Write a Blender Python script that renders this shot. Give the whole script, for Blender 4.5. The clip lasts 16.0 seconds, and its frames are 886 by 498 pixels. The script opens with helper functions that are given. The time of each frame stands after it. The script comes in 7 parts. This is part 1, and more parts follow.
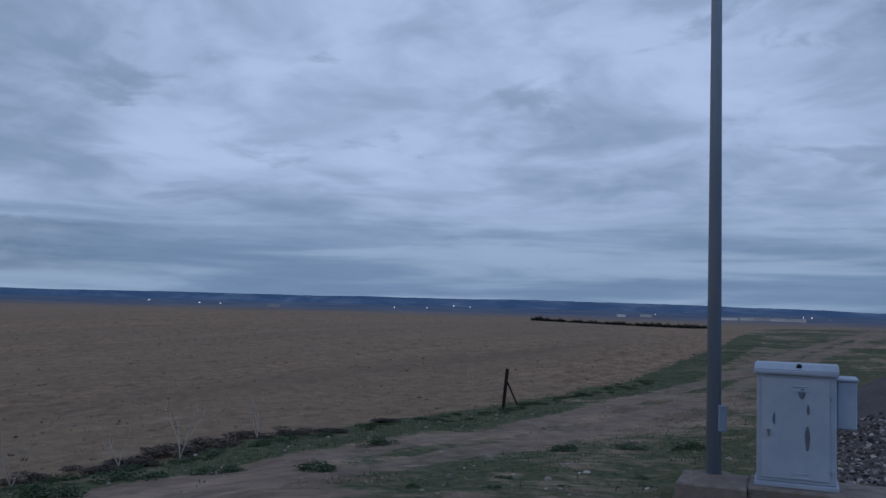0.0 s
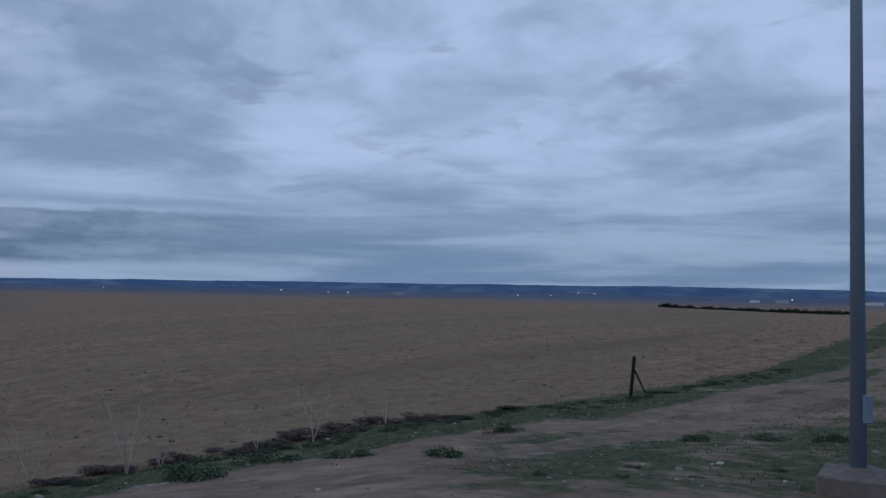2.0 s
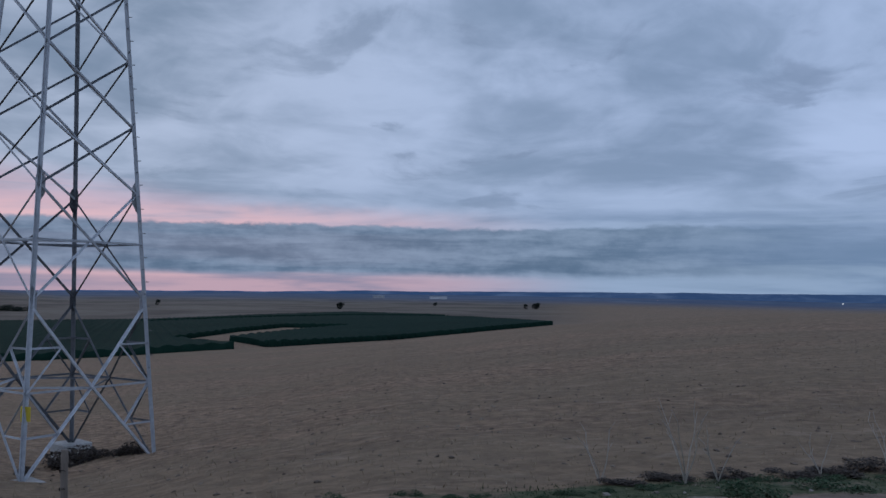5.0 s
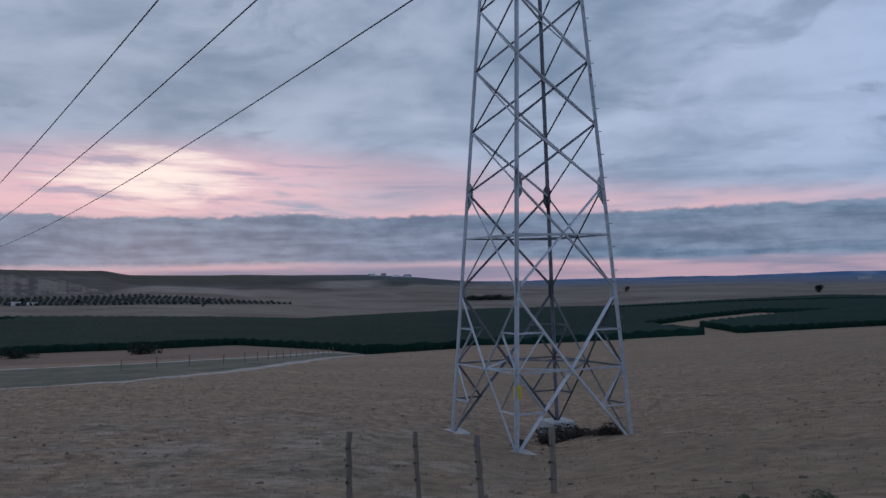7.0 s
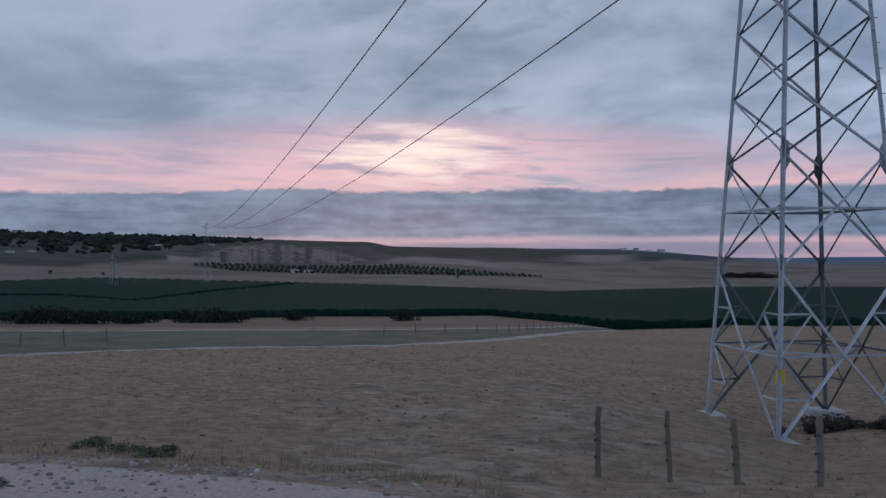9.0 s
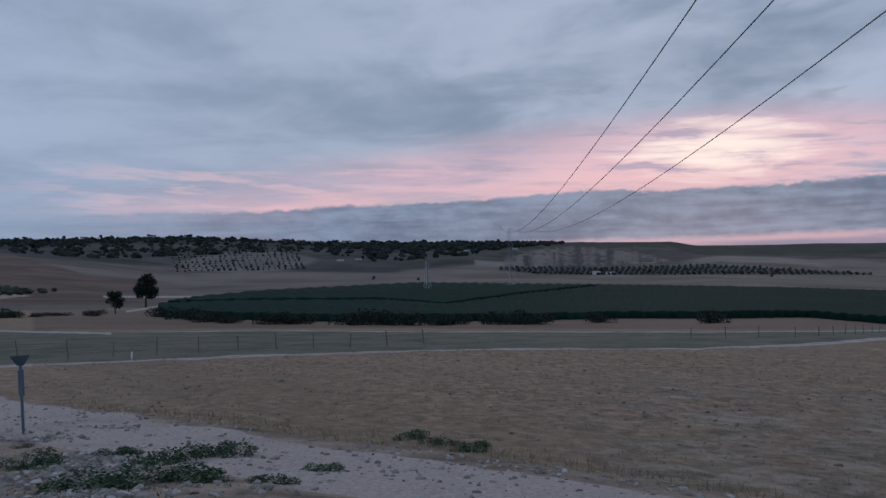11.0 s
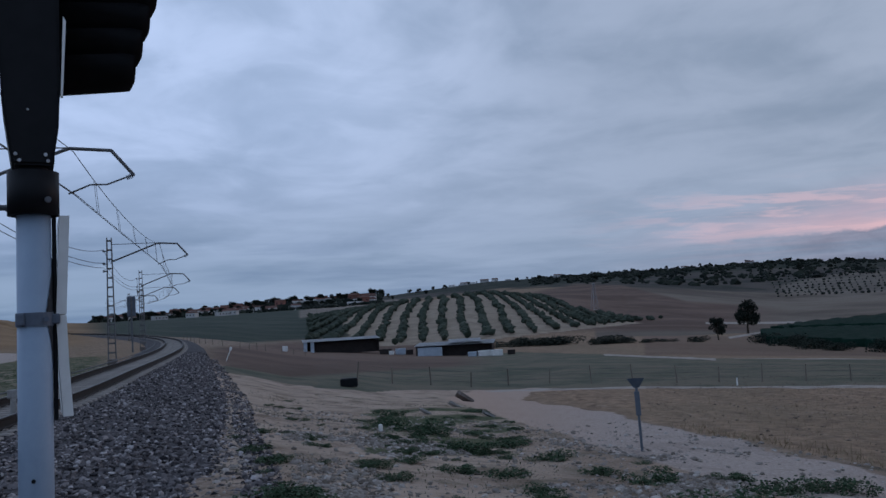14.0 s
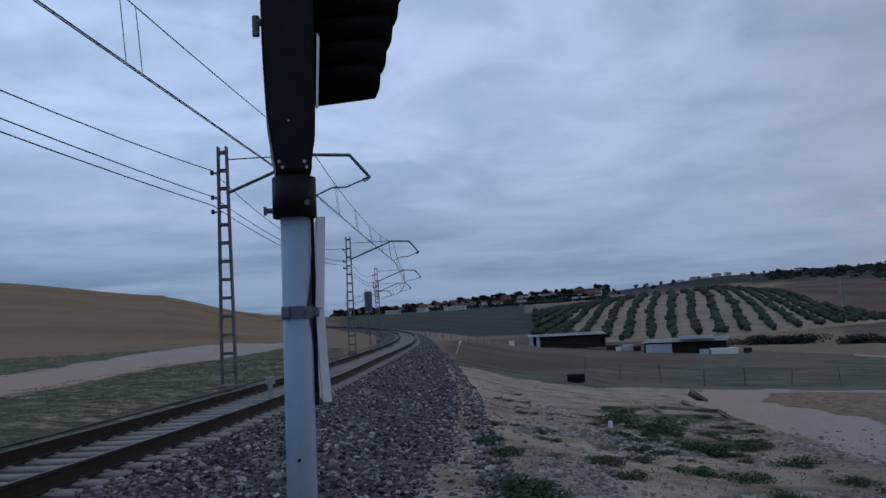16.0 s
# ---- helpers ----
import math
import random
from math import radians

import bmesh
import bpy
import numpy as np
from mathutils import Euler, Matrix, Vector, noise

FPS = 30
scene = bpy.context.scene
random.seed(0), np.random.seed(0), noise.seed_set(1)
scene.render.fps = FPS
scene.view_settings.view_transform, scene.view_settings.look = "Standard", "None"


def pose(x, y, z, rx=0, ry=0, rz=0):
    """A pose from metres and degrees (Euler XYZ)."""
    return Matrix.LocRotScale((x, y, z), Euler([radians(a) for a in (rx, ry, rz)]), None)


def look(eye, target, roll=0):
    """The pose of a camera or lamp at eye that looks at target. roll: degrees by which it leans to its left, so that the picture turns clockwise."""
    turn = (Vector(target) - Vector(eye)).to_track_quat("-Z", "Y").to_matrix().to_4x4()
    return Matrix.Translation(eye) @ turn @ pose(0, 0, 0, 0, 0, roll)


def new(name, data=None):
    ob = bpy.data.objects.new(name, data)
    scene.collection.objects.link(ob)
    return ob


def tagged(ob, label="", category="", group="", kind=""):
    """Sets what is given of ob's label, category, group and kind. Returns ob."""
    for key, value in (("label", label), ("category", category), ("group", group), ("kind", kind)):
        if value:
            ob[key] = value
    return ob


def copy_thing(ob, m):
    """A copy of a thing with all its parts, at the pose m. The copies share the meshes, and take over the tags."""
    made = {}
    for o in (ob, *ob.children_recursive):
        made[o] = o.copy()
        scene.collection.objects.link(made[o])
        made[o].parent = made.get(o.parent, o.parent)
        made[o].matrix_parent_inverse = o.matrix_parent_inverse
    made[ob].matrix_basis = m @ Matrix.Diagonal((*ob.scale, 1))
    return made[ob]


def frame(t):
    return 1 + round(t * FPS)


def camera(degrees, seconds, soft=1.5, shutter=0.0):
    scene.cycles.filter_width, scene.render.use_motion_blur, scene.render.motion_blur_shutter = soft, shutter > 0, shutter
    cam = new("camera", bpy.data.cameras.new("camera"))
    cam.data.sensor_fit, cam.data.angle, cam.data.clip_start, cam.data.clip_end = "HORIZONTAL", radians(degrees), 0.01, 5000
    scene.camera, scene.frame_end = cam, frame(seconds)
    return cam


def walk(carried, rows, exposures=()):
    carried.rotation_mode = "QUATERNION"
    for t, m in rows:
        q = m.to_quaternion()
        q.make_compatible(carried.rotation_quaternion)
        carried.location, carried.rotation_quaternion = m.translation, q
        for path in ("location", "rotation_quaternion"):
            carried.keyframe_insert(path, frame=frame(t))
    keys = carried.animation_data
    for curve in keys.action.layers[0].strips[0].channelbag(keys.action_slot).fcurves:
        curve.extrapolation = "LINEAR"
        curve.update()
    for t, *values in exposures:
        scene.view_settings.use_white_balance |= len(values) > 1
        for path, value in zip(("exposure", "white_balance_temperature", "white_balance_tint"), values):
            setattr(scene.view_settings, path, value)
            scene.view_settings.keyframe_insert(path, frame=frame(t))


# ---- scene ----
cam = camera(55.09, 16.0, shutter=0.0)
EYE = 1.6


def aim(yaw, pitch, roll, sway=0.0):
    """Camera pose at the standing point: yaw to the left of +y, pitch up, roll to its left; sway: metres sideways."""
    a, b = radians(yaw), radians(pitch)
    way = Vector((-math.sin(a) * math.cos(b), math.cos(a) * math.cos(b), math.sin(b)))
    eye = Vector((0.988 * sway, -0.156 * sway, EYE))
    return look(eye, eye + way, roll)


PATH = [
    (0, aim(-3.67, 3.40, 1.50)),
    (0.5, aim(-1.64, 1.78, 0.78)),
    (1, aim(-1.33, 2.01, 0.57)),
    (1.5, aim(-0.03, 2.56, 0.56)),
    (2, aim(4.57, 2.40, 0.91)),
    (2.5, aim(9.65, 2.45, 1.36)),
    (3, aim(15.05, 2.56, 1.45)),
    (3.2, aim(17.46, 2.55, 1.44)),
    (5.3, aim(44.96, 2.57, 0.50)),
    (5.5, aim(48.06, 2.34, 0.30)),
    (6, aim(55.96, 1.71, -0.26)),
    (6.5, aim(63.99, 1.55, -0.80)),
    (7, aim(71.17, 1.93, -1.10)),
    (7.5, aim(76.65, 2.01, -1.26)),
    (8, aim(80.76, 1.61, -0.90)),
    (8.2, aim(82.39, 1.46, -0.59)),
    (10.3, aim(98.20, -0.66, -1.26)),
    (10.5, aim(100.48, -0.42, -1.37)),
    (11, aim(108.08, 0.81, -1.63)),
    (11.5, aim(116.36, 1.80, -2.32)),
    (12, aim(122.62, 2.46, -2.84)),
    (12.5, aim(128.26, 3.42, -3.09)),
    (13, aim(134.85, 4.63, -3.48, 0.005)),
    (13.5, aim(141.00, 5.17, -3.55, 0.014)),
    (14, aim(146.76, 4.30, -3.32, 0.025)),
    (14.5, aim(152.08, 3.52, -3.24, 0.046)),
    (15, aim(155.46, 4.00, -3.15, 0.060)),
    (15.5, aim(158.26, 4.59, -3.08, 0.071)),
    (16, aim(161.83, 4.81, -2.97, 0.088)),
]
EXPOSURES = [(0, 0.02), (11, 0.02), (12.3, -0.14), (13.5, -0.07), (14.5, -0.02), (16, -0.06)]
walk(cam, PATH, EXPOSURES)

# ---- world, sun ----
world = bpy.data.worlds.new("dusk_sky")
scene.world = world
world.use_nodes = True
WT = world.node_tree
WT.nodes.clear()


class Net:
    """Short-hand for wiring shader nodes."""

    def __init__(self, tree):
        self.tree = tree

    def node(self, kind, **kw):
        n = self.tree.nodes.new(kind)
        for k, v in kw.items():
            setattr(n, k, v)
        return n

    def put(self, sock, v):
        if hasattr(v, "is_linked"):
            self.tree.links.new(v, sock)
        elif isinstance(v, (tuple, list)) and sock.type == "RGBA" and len(v) == 3:
            sock.default_value = (*v, 1)
        else:
            sock.default_value = v

    def math(self, op, a, b=0.0, c=0.0, clamp=False):
        n = self.node("ShaderNodeMath", operation=op, use_clamp=clamp)
        for i, v in enumerate((a, b, c)):
            self.put(n.inputs[i], v)
        return n.outputs[0]

    def step(self, v, lo, hi):
        """0 at lo, 1 at hi, smooth between."""
        n = self.node("ShaderNodeMapRange", interpolation_type="SMOOTHSTEP")
        self.put(n.inputs[0], v)
        n.inputs[1].default_value, n.inputs[2].default_value = lo, hi
        return n.outputs[0]

    def mix(self, f, a, b, kind="MIX"):
        n = self.node("ShaderNodeMix", data_type="RGBA", blend_type=kind)
        self.put(n.inputs[0], f)
        self.put(n.inputs[6], a)
        self.put(n.inputs[7], b)
        return n.outputs[2]

    def noise(self, vec, scale, detail=5.0, rough=0.55, warp=0.0):
        n = self.node("ShaderNodeTexNoise")
        if vec is not None:
            self.put(n.inputs["Vector"], vec)
        n.inputs["Scale"].default_value, n.inputs["Detail"].default_value = scale, detail
        n.inputs["Roughness"].default_value, n.inputs["Distortion"].default_value = rough, warp
        return n.outputs[0]

    def xyz(self, x, y, z=0.0):
        n = self.node("ShaderNodeCombineXYZ")
        for i, v in enumerate((x, y, z)):
            self.put(n.inputs[i], v)
        return n.outputs[0]

    def mapped(self, vec, scale=(1, 1, 1), turn=0.0, shift=(0, 0, 0)):
        n = self.node("ShaderNodeMapping")
        self.put(n.inputs[0], vec)
        n.inputs[1].default_value = shift
        n.inputs[2].default_value = (0, 0, radians(turn))
        n.inputs[3].default_value = scale
        return n.outputs[0]


def build_sky():
    w = Net(WT)
    coord = w.node("ShaderNodeTexCoord").outputs["Generated"]
    sep = w.node("ShaderNodeSeparateXYZ")
    w.put(sep.inputs[0], coord)
    x, y, z = sep.outputs
    # bearing from the sunset (+ to the left of it) and height above the horizon, in degrees
    rel = w.math("MULTIPLY", w.math("ARCTAN2", w.math("MULTIPLY", y, -1), w.math("MULTIPLY", x, -1)), 57.2958)
    el = w.math("MULTIPLY", w.math("ARCSINE", z), 57.2958)
    lift = w.math("ADD", w.math("MAXIMUM", z, 0.0), 0.13)
    deck = w.xyz(w.math("DIVIDE", x, lift), w.math("DIVIDE", y, lift))
    # cloud deck: broad slabs, long streaks and soft wisps, flattened towards the horizon
    tilt = w.math("ADD", el, w.math("MULTIPLY", w.math("MULTIPLY", rel, el), 0.0012))
    lean = w.math("MULTIPLY", w.math("LOGARITHM", w.math("ADD", w.math("MAXIMUM", tilt, 0.0), 2.5), 2.71828), 8.0)
    slabs = w.noise(w.xyz(w.math("MULTIPLY", rel, 0.034), w.math("MULTIPLY", lean, 0.17), 2.0), 1.0, 4, 0.5, 0.5)
    streak = w.noise(w.xyz(w.math("MULTIPLY", rel, 0.085), w.math("MULTIPLY", lean, 0.46), 6.0), 1.0, 5, 0.52, 0.5)
    bands = w.noise(w.xyz(w.math("MULTIPLY", rel, 0.045), w.math("MULTIPLY", el, 0.55), 4.0), 1.0, 5, 0.55, 0.4)
    wisps = w.noise(w.xyz(w.math("MULTIPLY", rel, 0.13), w.math("MULTIPLY", lean, 0.55), 9.0), 1.3, 5, 0.55, 0.6)
    dens = w.math("ADD", w.math("ADD", w.math("MULTIPLY", slabs, 0.50), w.math("MULTIPLY", streak, 0.36)), w.math("MULTIPLY", wisps, 0.14))
    mixn = w.node("ShaderNodeMix", data_type="FLOAT")
    w.put(mixn.inputs[0], w.math("MULTIPLY", w.step(el, 9, 2), 0.6))
    w.put(mixn.inputs[2], dens)
    w.put(mixn.inputs[3], w.math("ADD", w.math("MULTIPLY", bands, 0.8), w.math("MULTIPLY", wisps, 0.2)))
    crisp = w.math("ADD", w.math("MULTIPLY", streak, 0.62), w.math("MULTIPLY", wisps, 0.38))
    d = w.math("ADD", w.math("MULTIPLY", w.step(mixn.outputs[0], 0.36, 0.62), 0.76), w.math("MULTIPLY", w.step(crisp, 0.40, 0.60), 0.24))
    calm = w.node("ShaderNodeMix", data_type="FLOAT")
    w.put(calm.inputs[0], w.math("ADD", w.math("MULTIPLY", w.step(rel, 2, 40), 0.5), w.math("MULTIPLY", w.step(rel, -25, -60), 0.3)))
    w.put(calm.inputs[2], d)
    calm.inputs[3].default_value = 0.5
    d = calm.outputs[0]
    clots = w.noise(w.xyz(w.math("MULTIPLY", rel, 0.10), w.math("MULTIPLY", lean, 0.50), 15.0), 1.0, 6, 0.55, 0.5)
    # colours of the deck: blue away from the sunset, greyer towards it
    away = w.step(w.math("ABSOLUTE", w.math("ADD", rel, -8)), 12, 85)
    dark = w.mix(away, (0.188, 0.255, 0.365), (0.165, 0.245, 0.385))
    lite = w.mix(away, (0.395, 0.465, 0.605), (0.440, 0.560, 0.820))
    col = w.mix(d, dark, lite)
    col = w.mix(w.math("MULTIPLY", w.math("MULTIPLY", w.step(clots, 0.57, 0.68), w.step(rel, 40, -10)), 0.5), col, w.mix(away, (0.175, 0.235, 0.335), (0.165, 0.230, 0.365)))
    # the sky behind the railway and overhead is lighter
    col = w.mix(w.math("MULTIPLY", w.step(rel, 42, 66), w.step(el, 3, 14)), col, (1.38, 1.36, 1.36), "MULTIPLY")
    # bluer low strip far from the sunset
    col = w.mix(w.math("MULTIPLY", w.math("MULTIPLY", w.step(el, 9, 1.0), away), 0.80), col, w.mix(w.step(bands, 0.4, 0.6), (0.130, 0.215, 0.360), (0.230, 0.330, 0.480)))
    # sunset: a pink veil over the bank, highest near its middle
    off = w.math("ABSOLUTE", rel)
    wide = w.step(w.math("ABSOLUTE", w.math("ADD", rel, 6)), 54, 24)
    crown = w.math("SUBTRACT", el, w.math("MULTIPLY", w.step(off, 45, 0), 4.2))
    veil = w.math("MULTIPLY", wide, w.math("MULTIPLY", w.step(crown, 6.2, 3.4), w.step(bands, 0.28, 0.56)))
    col = w.mix(w.math("MULTIPLY", veil, 0.80), col, (0.60, 0.43, 0.53))
    core = w.math("ADD", w.math("POWER", w.math("DIVIDE", w.math("ADD", rel, 0.5), 15.0), 2), w.math("POWER", w.math("DIVIDE", w.math("ADD", el, -5.0), 3.4), 2))
    ribs = w.noise(w.xyz(w.math("MULTIPLY", rel, 0.17), w.math("MULTIPLY", w.math("ADD", el, w.math("MULTIPLY", rel, -0.035)), 1.35), 21.0), 1.0, 6, 0.6, 0.35)
    glow = w.math("MULTIPLY", w.step(core, 1.5, 0.1), w.step(ribs, 0.30, 0.55))
    col = w.mix(w.math("MULTIPLY", glow, 0.66), col, (0.90, 0.56, 0.61))
    hot = w.math("ADD", w.math("POWER", w.math("DIVIDE", rel, 5.5), 2), w.math("POWER", w.math("DIVIDE", w.math("ADD", el, -6.7), 1.7), 2))
    hot = w.math("ADD", hot, w.math("MULTIPLY", w.math("ADD", ribs, -0.5), -5.0))
    col = w.mix(w.math("MULTIPLY", w.step(hot, 1.6, -0.6), 0.97), col, (1.0, 0.86, 0.80))
    # dim lavender ribs lying across the glow
    col = w.mix(w.math("MULTIPLY", w.math("MULTIPLY", w.step(ribs, 0.45, 0.34), veil), 0.55), col, (0.36, 0.34, 0.46))
    # rosy flecks farther along
    fleck = w.math("MULTIPLY", w.step(ribs, 0.46, 0.62), w.math("MULTIPLY", w.step(w.math("ABSOLUTE", w.math("ADD", rel, -26)), 24, 8), w.step(w.math("ABSOLUTE", w.math("ADD", el, -5.0)), 2.6, 0.8)))
    col = w.mix(w.math("MULTIPLY", fleck, 0.42), col, (0.80, 0.54, 0.60))
    # long dark bank under the veil, with a ragged top
    rag = w.math("MULTIPLY", w.math("ADD", w.noise(w.xyz(w.math("MULTIPLY", rel, 0.085), 0.0, 2.0), 1.0, 3, 0.5), -0.5), 1.5)
    puff = w.noise(w.xyz(w.math("MULTIPLY", rel, 0.12), w.math("MULTIPLY", el, 0.95), 1.0), 1.1, 6, 0.58, 0.25)
    frill = w.noise(w.xyz(w.math("MULTIPLY", rel, 0.75), w.math("MULTIPLY", el, 1.3), 12.0), 1.0, 5, 0.6)
    rag = w.math("ADD", rag, w.math("MULTIPLY", w.math("ADD", frill, -0.5), 0.75))
    top = w.math("ADD", w.math("ADD", 4.25, rag), w.math("MULTIPLY", w.math("MAXIMUM", w.math("ADD", rel, -12), 0.0), -0.03))
    under = w.math("ADD", w.math("MULTIPLY", rag, 0.35), 1.05)
    rim = w.math("MULTIPLY", w.math("MULTIPLY", w.step(w.math("SUBTRACT", el, top), 1.5, 0.1), wide), w.step(bands, 0.30, 0.60))
    col = w.mix(w.math("MULTIPLY", rim, 0.8), col, (0.80, 0.50, 0.54))
    bank = w.math("MULTIPLY", w.step(w.math("SUBTRACT", el, top), 0.10, -0.18), w.step(w.math("SUBTRACT", el, under), -0.35, 0.3))
    reach = w.step(w.math("ABSOLUTE", w.math("ADD", rel, 16)), 64, 40)
    bankcol = w.mix(w.step(w.math("ADD", w.math("MULTIPLY", puff, 0.7), w.math("MULTIPLY", frill, 0.3)), 0.35, 0.67), (0.085, 0.146, 0.240), (0.205, 0.285, 0.418))
    col = w.mix(w.math("MULTIPLY", w.math("MULTIPLY", bank, reach), 0.94), col, bankcol)
    # thin pink strip between bank and horizon
    strip = w.math("MULTIPLY", w.step(w.math("SUBTRACT", el, under), 0.1, -0.5), w.step(w.math("ABSOLUTE", w.math("ADD", rel, 16)), 46, 28))
    col = w.mix(w.math("MULTIPLY", strip, 0.85), col, w.mix(w.step(bands, 0.4, 0.6), (0.20, 0.215, 0.33), (0.44, 0.32, 0.41)))
    # below the horizon: dim earth light
    col = w.mix(w.step(el, -0.5, -2.0), col, (0.06, 0.06, 0.065))
    sky = w.node("ShaderNodeTexSky", sky_type="NISHITA", sun_disc=False, sun_elevation=radians(3), sun_rotation=radians(-91))
    bg1 = w.node("ShaderNodeBackground")
    w.put(bg1.inputs[0], col)
    bg1.inputs[1].default_value = 1.0
    bg2 = w.node("ShaderNodeBackground")
    w.put(bg2.inputs[0], sky.outputs[0])
    bg2.inputs[1].default_value = 0.0015
    add = w.node("ShaderNodeAddShader")
    w.put(add.inputs[0], bg1.outputs[0])
    w.put(add.inputs[1], bg2.outputs[0])
    out = w.node("ShaderNodeOutputWorld")
    w.put(out.inputs[0], add.outputs[0])


build_sky()
sun = new("sun", bpy.data.lights.new("sun", "SUN"))
sun.data.energy, sun.data.angle, sun.data.color = 0.25, radians(25), (1.0, 0.78, 0.74)
sun.matrix_world = look((-60, 0, 8), (0, 0, 0))


# ---- materials ----
def surface(name, a, b, scale=6.0, rough=0.9, bump=0.3, metal=0.0, big=0.12, rnd=0.0, stretch=(1, 1, 1), spec=0.3, patch=None, patch_at=(0.55, 0.7)):
    """Two colours by fine noise, a broad stain over them, and relief."""
    m = bpy.data.materials.new(name)
    m.use_nodes = True
    n = Net(m.node_tree)
    bsdf = m.node_tree.nodes["Principled BSDF"]
    co = n.node("ShaderNodeTexCoord").outputs["Object"]
    co = n.mapped(co, stretch)
    fine = n.noise(co, scale, 7, 0.65, 0.3)
    broad = n.noise(co, scale * big, 4, 0.6, 0.6)
    col = n.mix(n.step(fine, 0.3, 0.7), a, b)
    col = n.mix(n.math("MULTIPLY", n.step(broad, 0.35, 0.7), 0.4), col, tuple(c * 0.6 for c in a))
    if patch:
        col = n.mix(n.step(n.noise(co, scale * 0.3, 6, 0.65, 0.8), *patch_at), col, patch)
    if rnd:
        r = n.node("ShaderNodeObjectInfo").outputs["Random"]
        h = n.node("ShaderNodeHueSaturation")
        n.put(h.inputs["Value"], n.math("MULTIPLY_ADD", r, 2 * rnd, 1 - rnd))
        n.put(h.inputs["Color"], col)
        col = h.outputs[0]
    n.put(bsdf.inputs["Base Color"], col)
    n.put(bsdf.inputs["Roughness"], n.math("MULTIPLY_ADD", fine, 0.25, rough - 0.12, clamp=True))
    bsdf.inputs["Metallic"].default_value = metal
    bsdf.inputs["Specular IOR Level"].default_value = spec
    if bump:
        bm = n.node("ShaderNodeBump")
        bm.inputs["Strength"].default_value = bump
        bm.inputs["Distance"].default_value = 0.4 / scale
        n.put(bm.inputs["Height"], fine)
        n.put(bsdf.inputs["Normal"], bm.outputs[0])
    return m


def island_surface(name, a, b, c, rough=0.9):
    """Loose pieces in one mesh, each its own shade between a, b and c."""
    m = bpy.data.materials.new(name)
    m.use_nodes = True
    n = Net(m.node_tree)
    bsdf = m.node_tree.nodes["Principled BSDF"]
    r = n.node("ShaderNodeNewGeometry").outputs["Random Per Island"]
    co = n.node("ShaderNodeTexCoord").outputs["Object"]
    col = n.mix(n.step(r, 0.0, 0.6), a, b)
    col = n.mix(n.step(r, 0.75, 1.0), col, c)
    col = n.mix(n.math("MULTIPLY", n.noise(co, 25, 4, 0.6), 0.5), col, tuple(v * 0.5 for v in a))
    n.put(bsdf.inputs["Base Color"], col)
    bsdf.inputs["Roughness"].default_value = rough
    bsdf.inputs["Specular IOR Level"].default_value = 0.2
    return m


def lamp_surface(name, col, strength):
    m = bpy.data.materials.new(name)
    m.use_nodes = True
    b = m.node_tree.nodes["Principled BSDF"]
    b.inputs["Emission Color"].default_value = (*col, 1)
    b.inputs["Emission Strength"].default_value = strength
    return m


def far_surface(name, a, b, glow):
    """Distant land with the evening haze painted in as blue colour and glow."""
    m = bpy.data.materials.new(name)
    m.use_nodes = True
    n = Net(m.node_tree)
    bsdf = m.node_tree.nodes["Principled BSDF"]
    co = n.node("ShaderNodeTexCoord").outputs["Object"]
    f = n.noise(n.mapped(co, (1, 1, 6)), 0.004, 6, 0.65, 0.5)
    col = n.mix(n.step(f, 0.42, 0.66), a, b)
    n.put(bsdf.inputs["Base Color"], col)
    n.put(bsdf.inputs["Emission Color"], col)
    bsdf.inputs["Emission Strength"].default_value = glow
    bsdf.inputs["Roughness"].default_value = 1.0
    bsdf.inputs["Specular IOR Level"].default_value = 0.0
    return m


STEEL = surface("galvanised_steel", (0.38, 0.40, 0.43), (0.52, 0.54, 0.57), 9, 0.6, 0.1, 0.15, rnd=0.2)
# darker copy of the steel: painted shade on pylon bars, also dull fittings
STEEL_DULL_OR_SHADED = surface("weathered_or_shaded_steel", (0.09, 0.095, 0.105), (0.17, 0.18, 0.195), 9, 0.7, 0.1, 0.2, rnd=0.25)
MAST = surface("catenary_mast_steel", (0.10, 0.10, 0.105), (0.17, 0.17, 0.175), 7, 0.7, 0.1, 0.3, patch=(0.14, 0.09, 0.06))
WIRE = surface("wire", (0.05, 0.05, 0.055), (0.08, 0.08, 0.085), 5, 0.6, 0.0, 0.5)
POLE = surface("grey_pole_paint", (0.165, 0.215, 0.280), (0.200, 0.252, 0.320), 7, 0.6, 0.05, 0.0, big=0.3, stretch=(1, 1, 0.12))
POST_BLUE = surface("pale_blue_grey_paint", (0.255, 0.335, 0.435), (0.31, 0.395, 0.495), 4, 0.5, 0.05, patch=(0.16, 0.18, 0.21), patch_at=(0.66, 0.8))
BLACK = surface("black_matt_paint", (0.005, 0.006, 0.008), (0.010, 0.011, 0.014), 8, 0.55, 0.05, spec=0.16)
PLATE = surface("white_enamel", (0.68, 0.68, 0.66), (0.80, 0.80, 0.78), 4, 0.5, 0.03)
CABINET = surface("grey_cabinet_paint", (0.27, 0.335, 0.425), (0.325, 0.39, 0.48), 3, 0.55, 0.05, patch=(0.20, 0.245, 0.31), patch_at=(0.62, 0.8))
SCAR = surface("scuffed_paint", (0.085, 0.105, 0.14), (0.125, 0.15, 0.19), 9, 0.7, 0.1)
SCAR_DARK = surface("dark_smudge", (0.012, 0.014, 0.018), (0.045, 0.052, 0.062), 14, 0.8, 0.05)
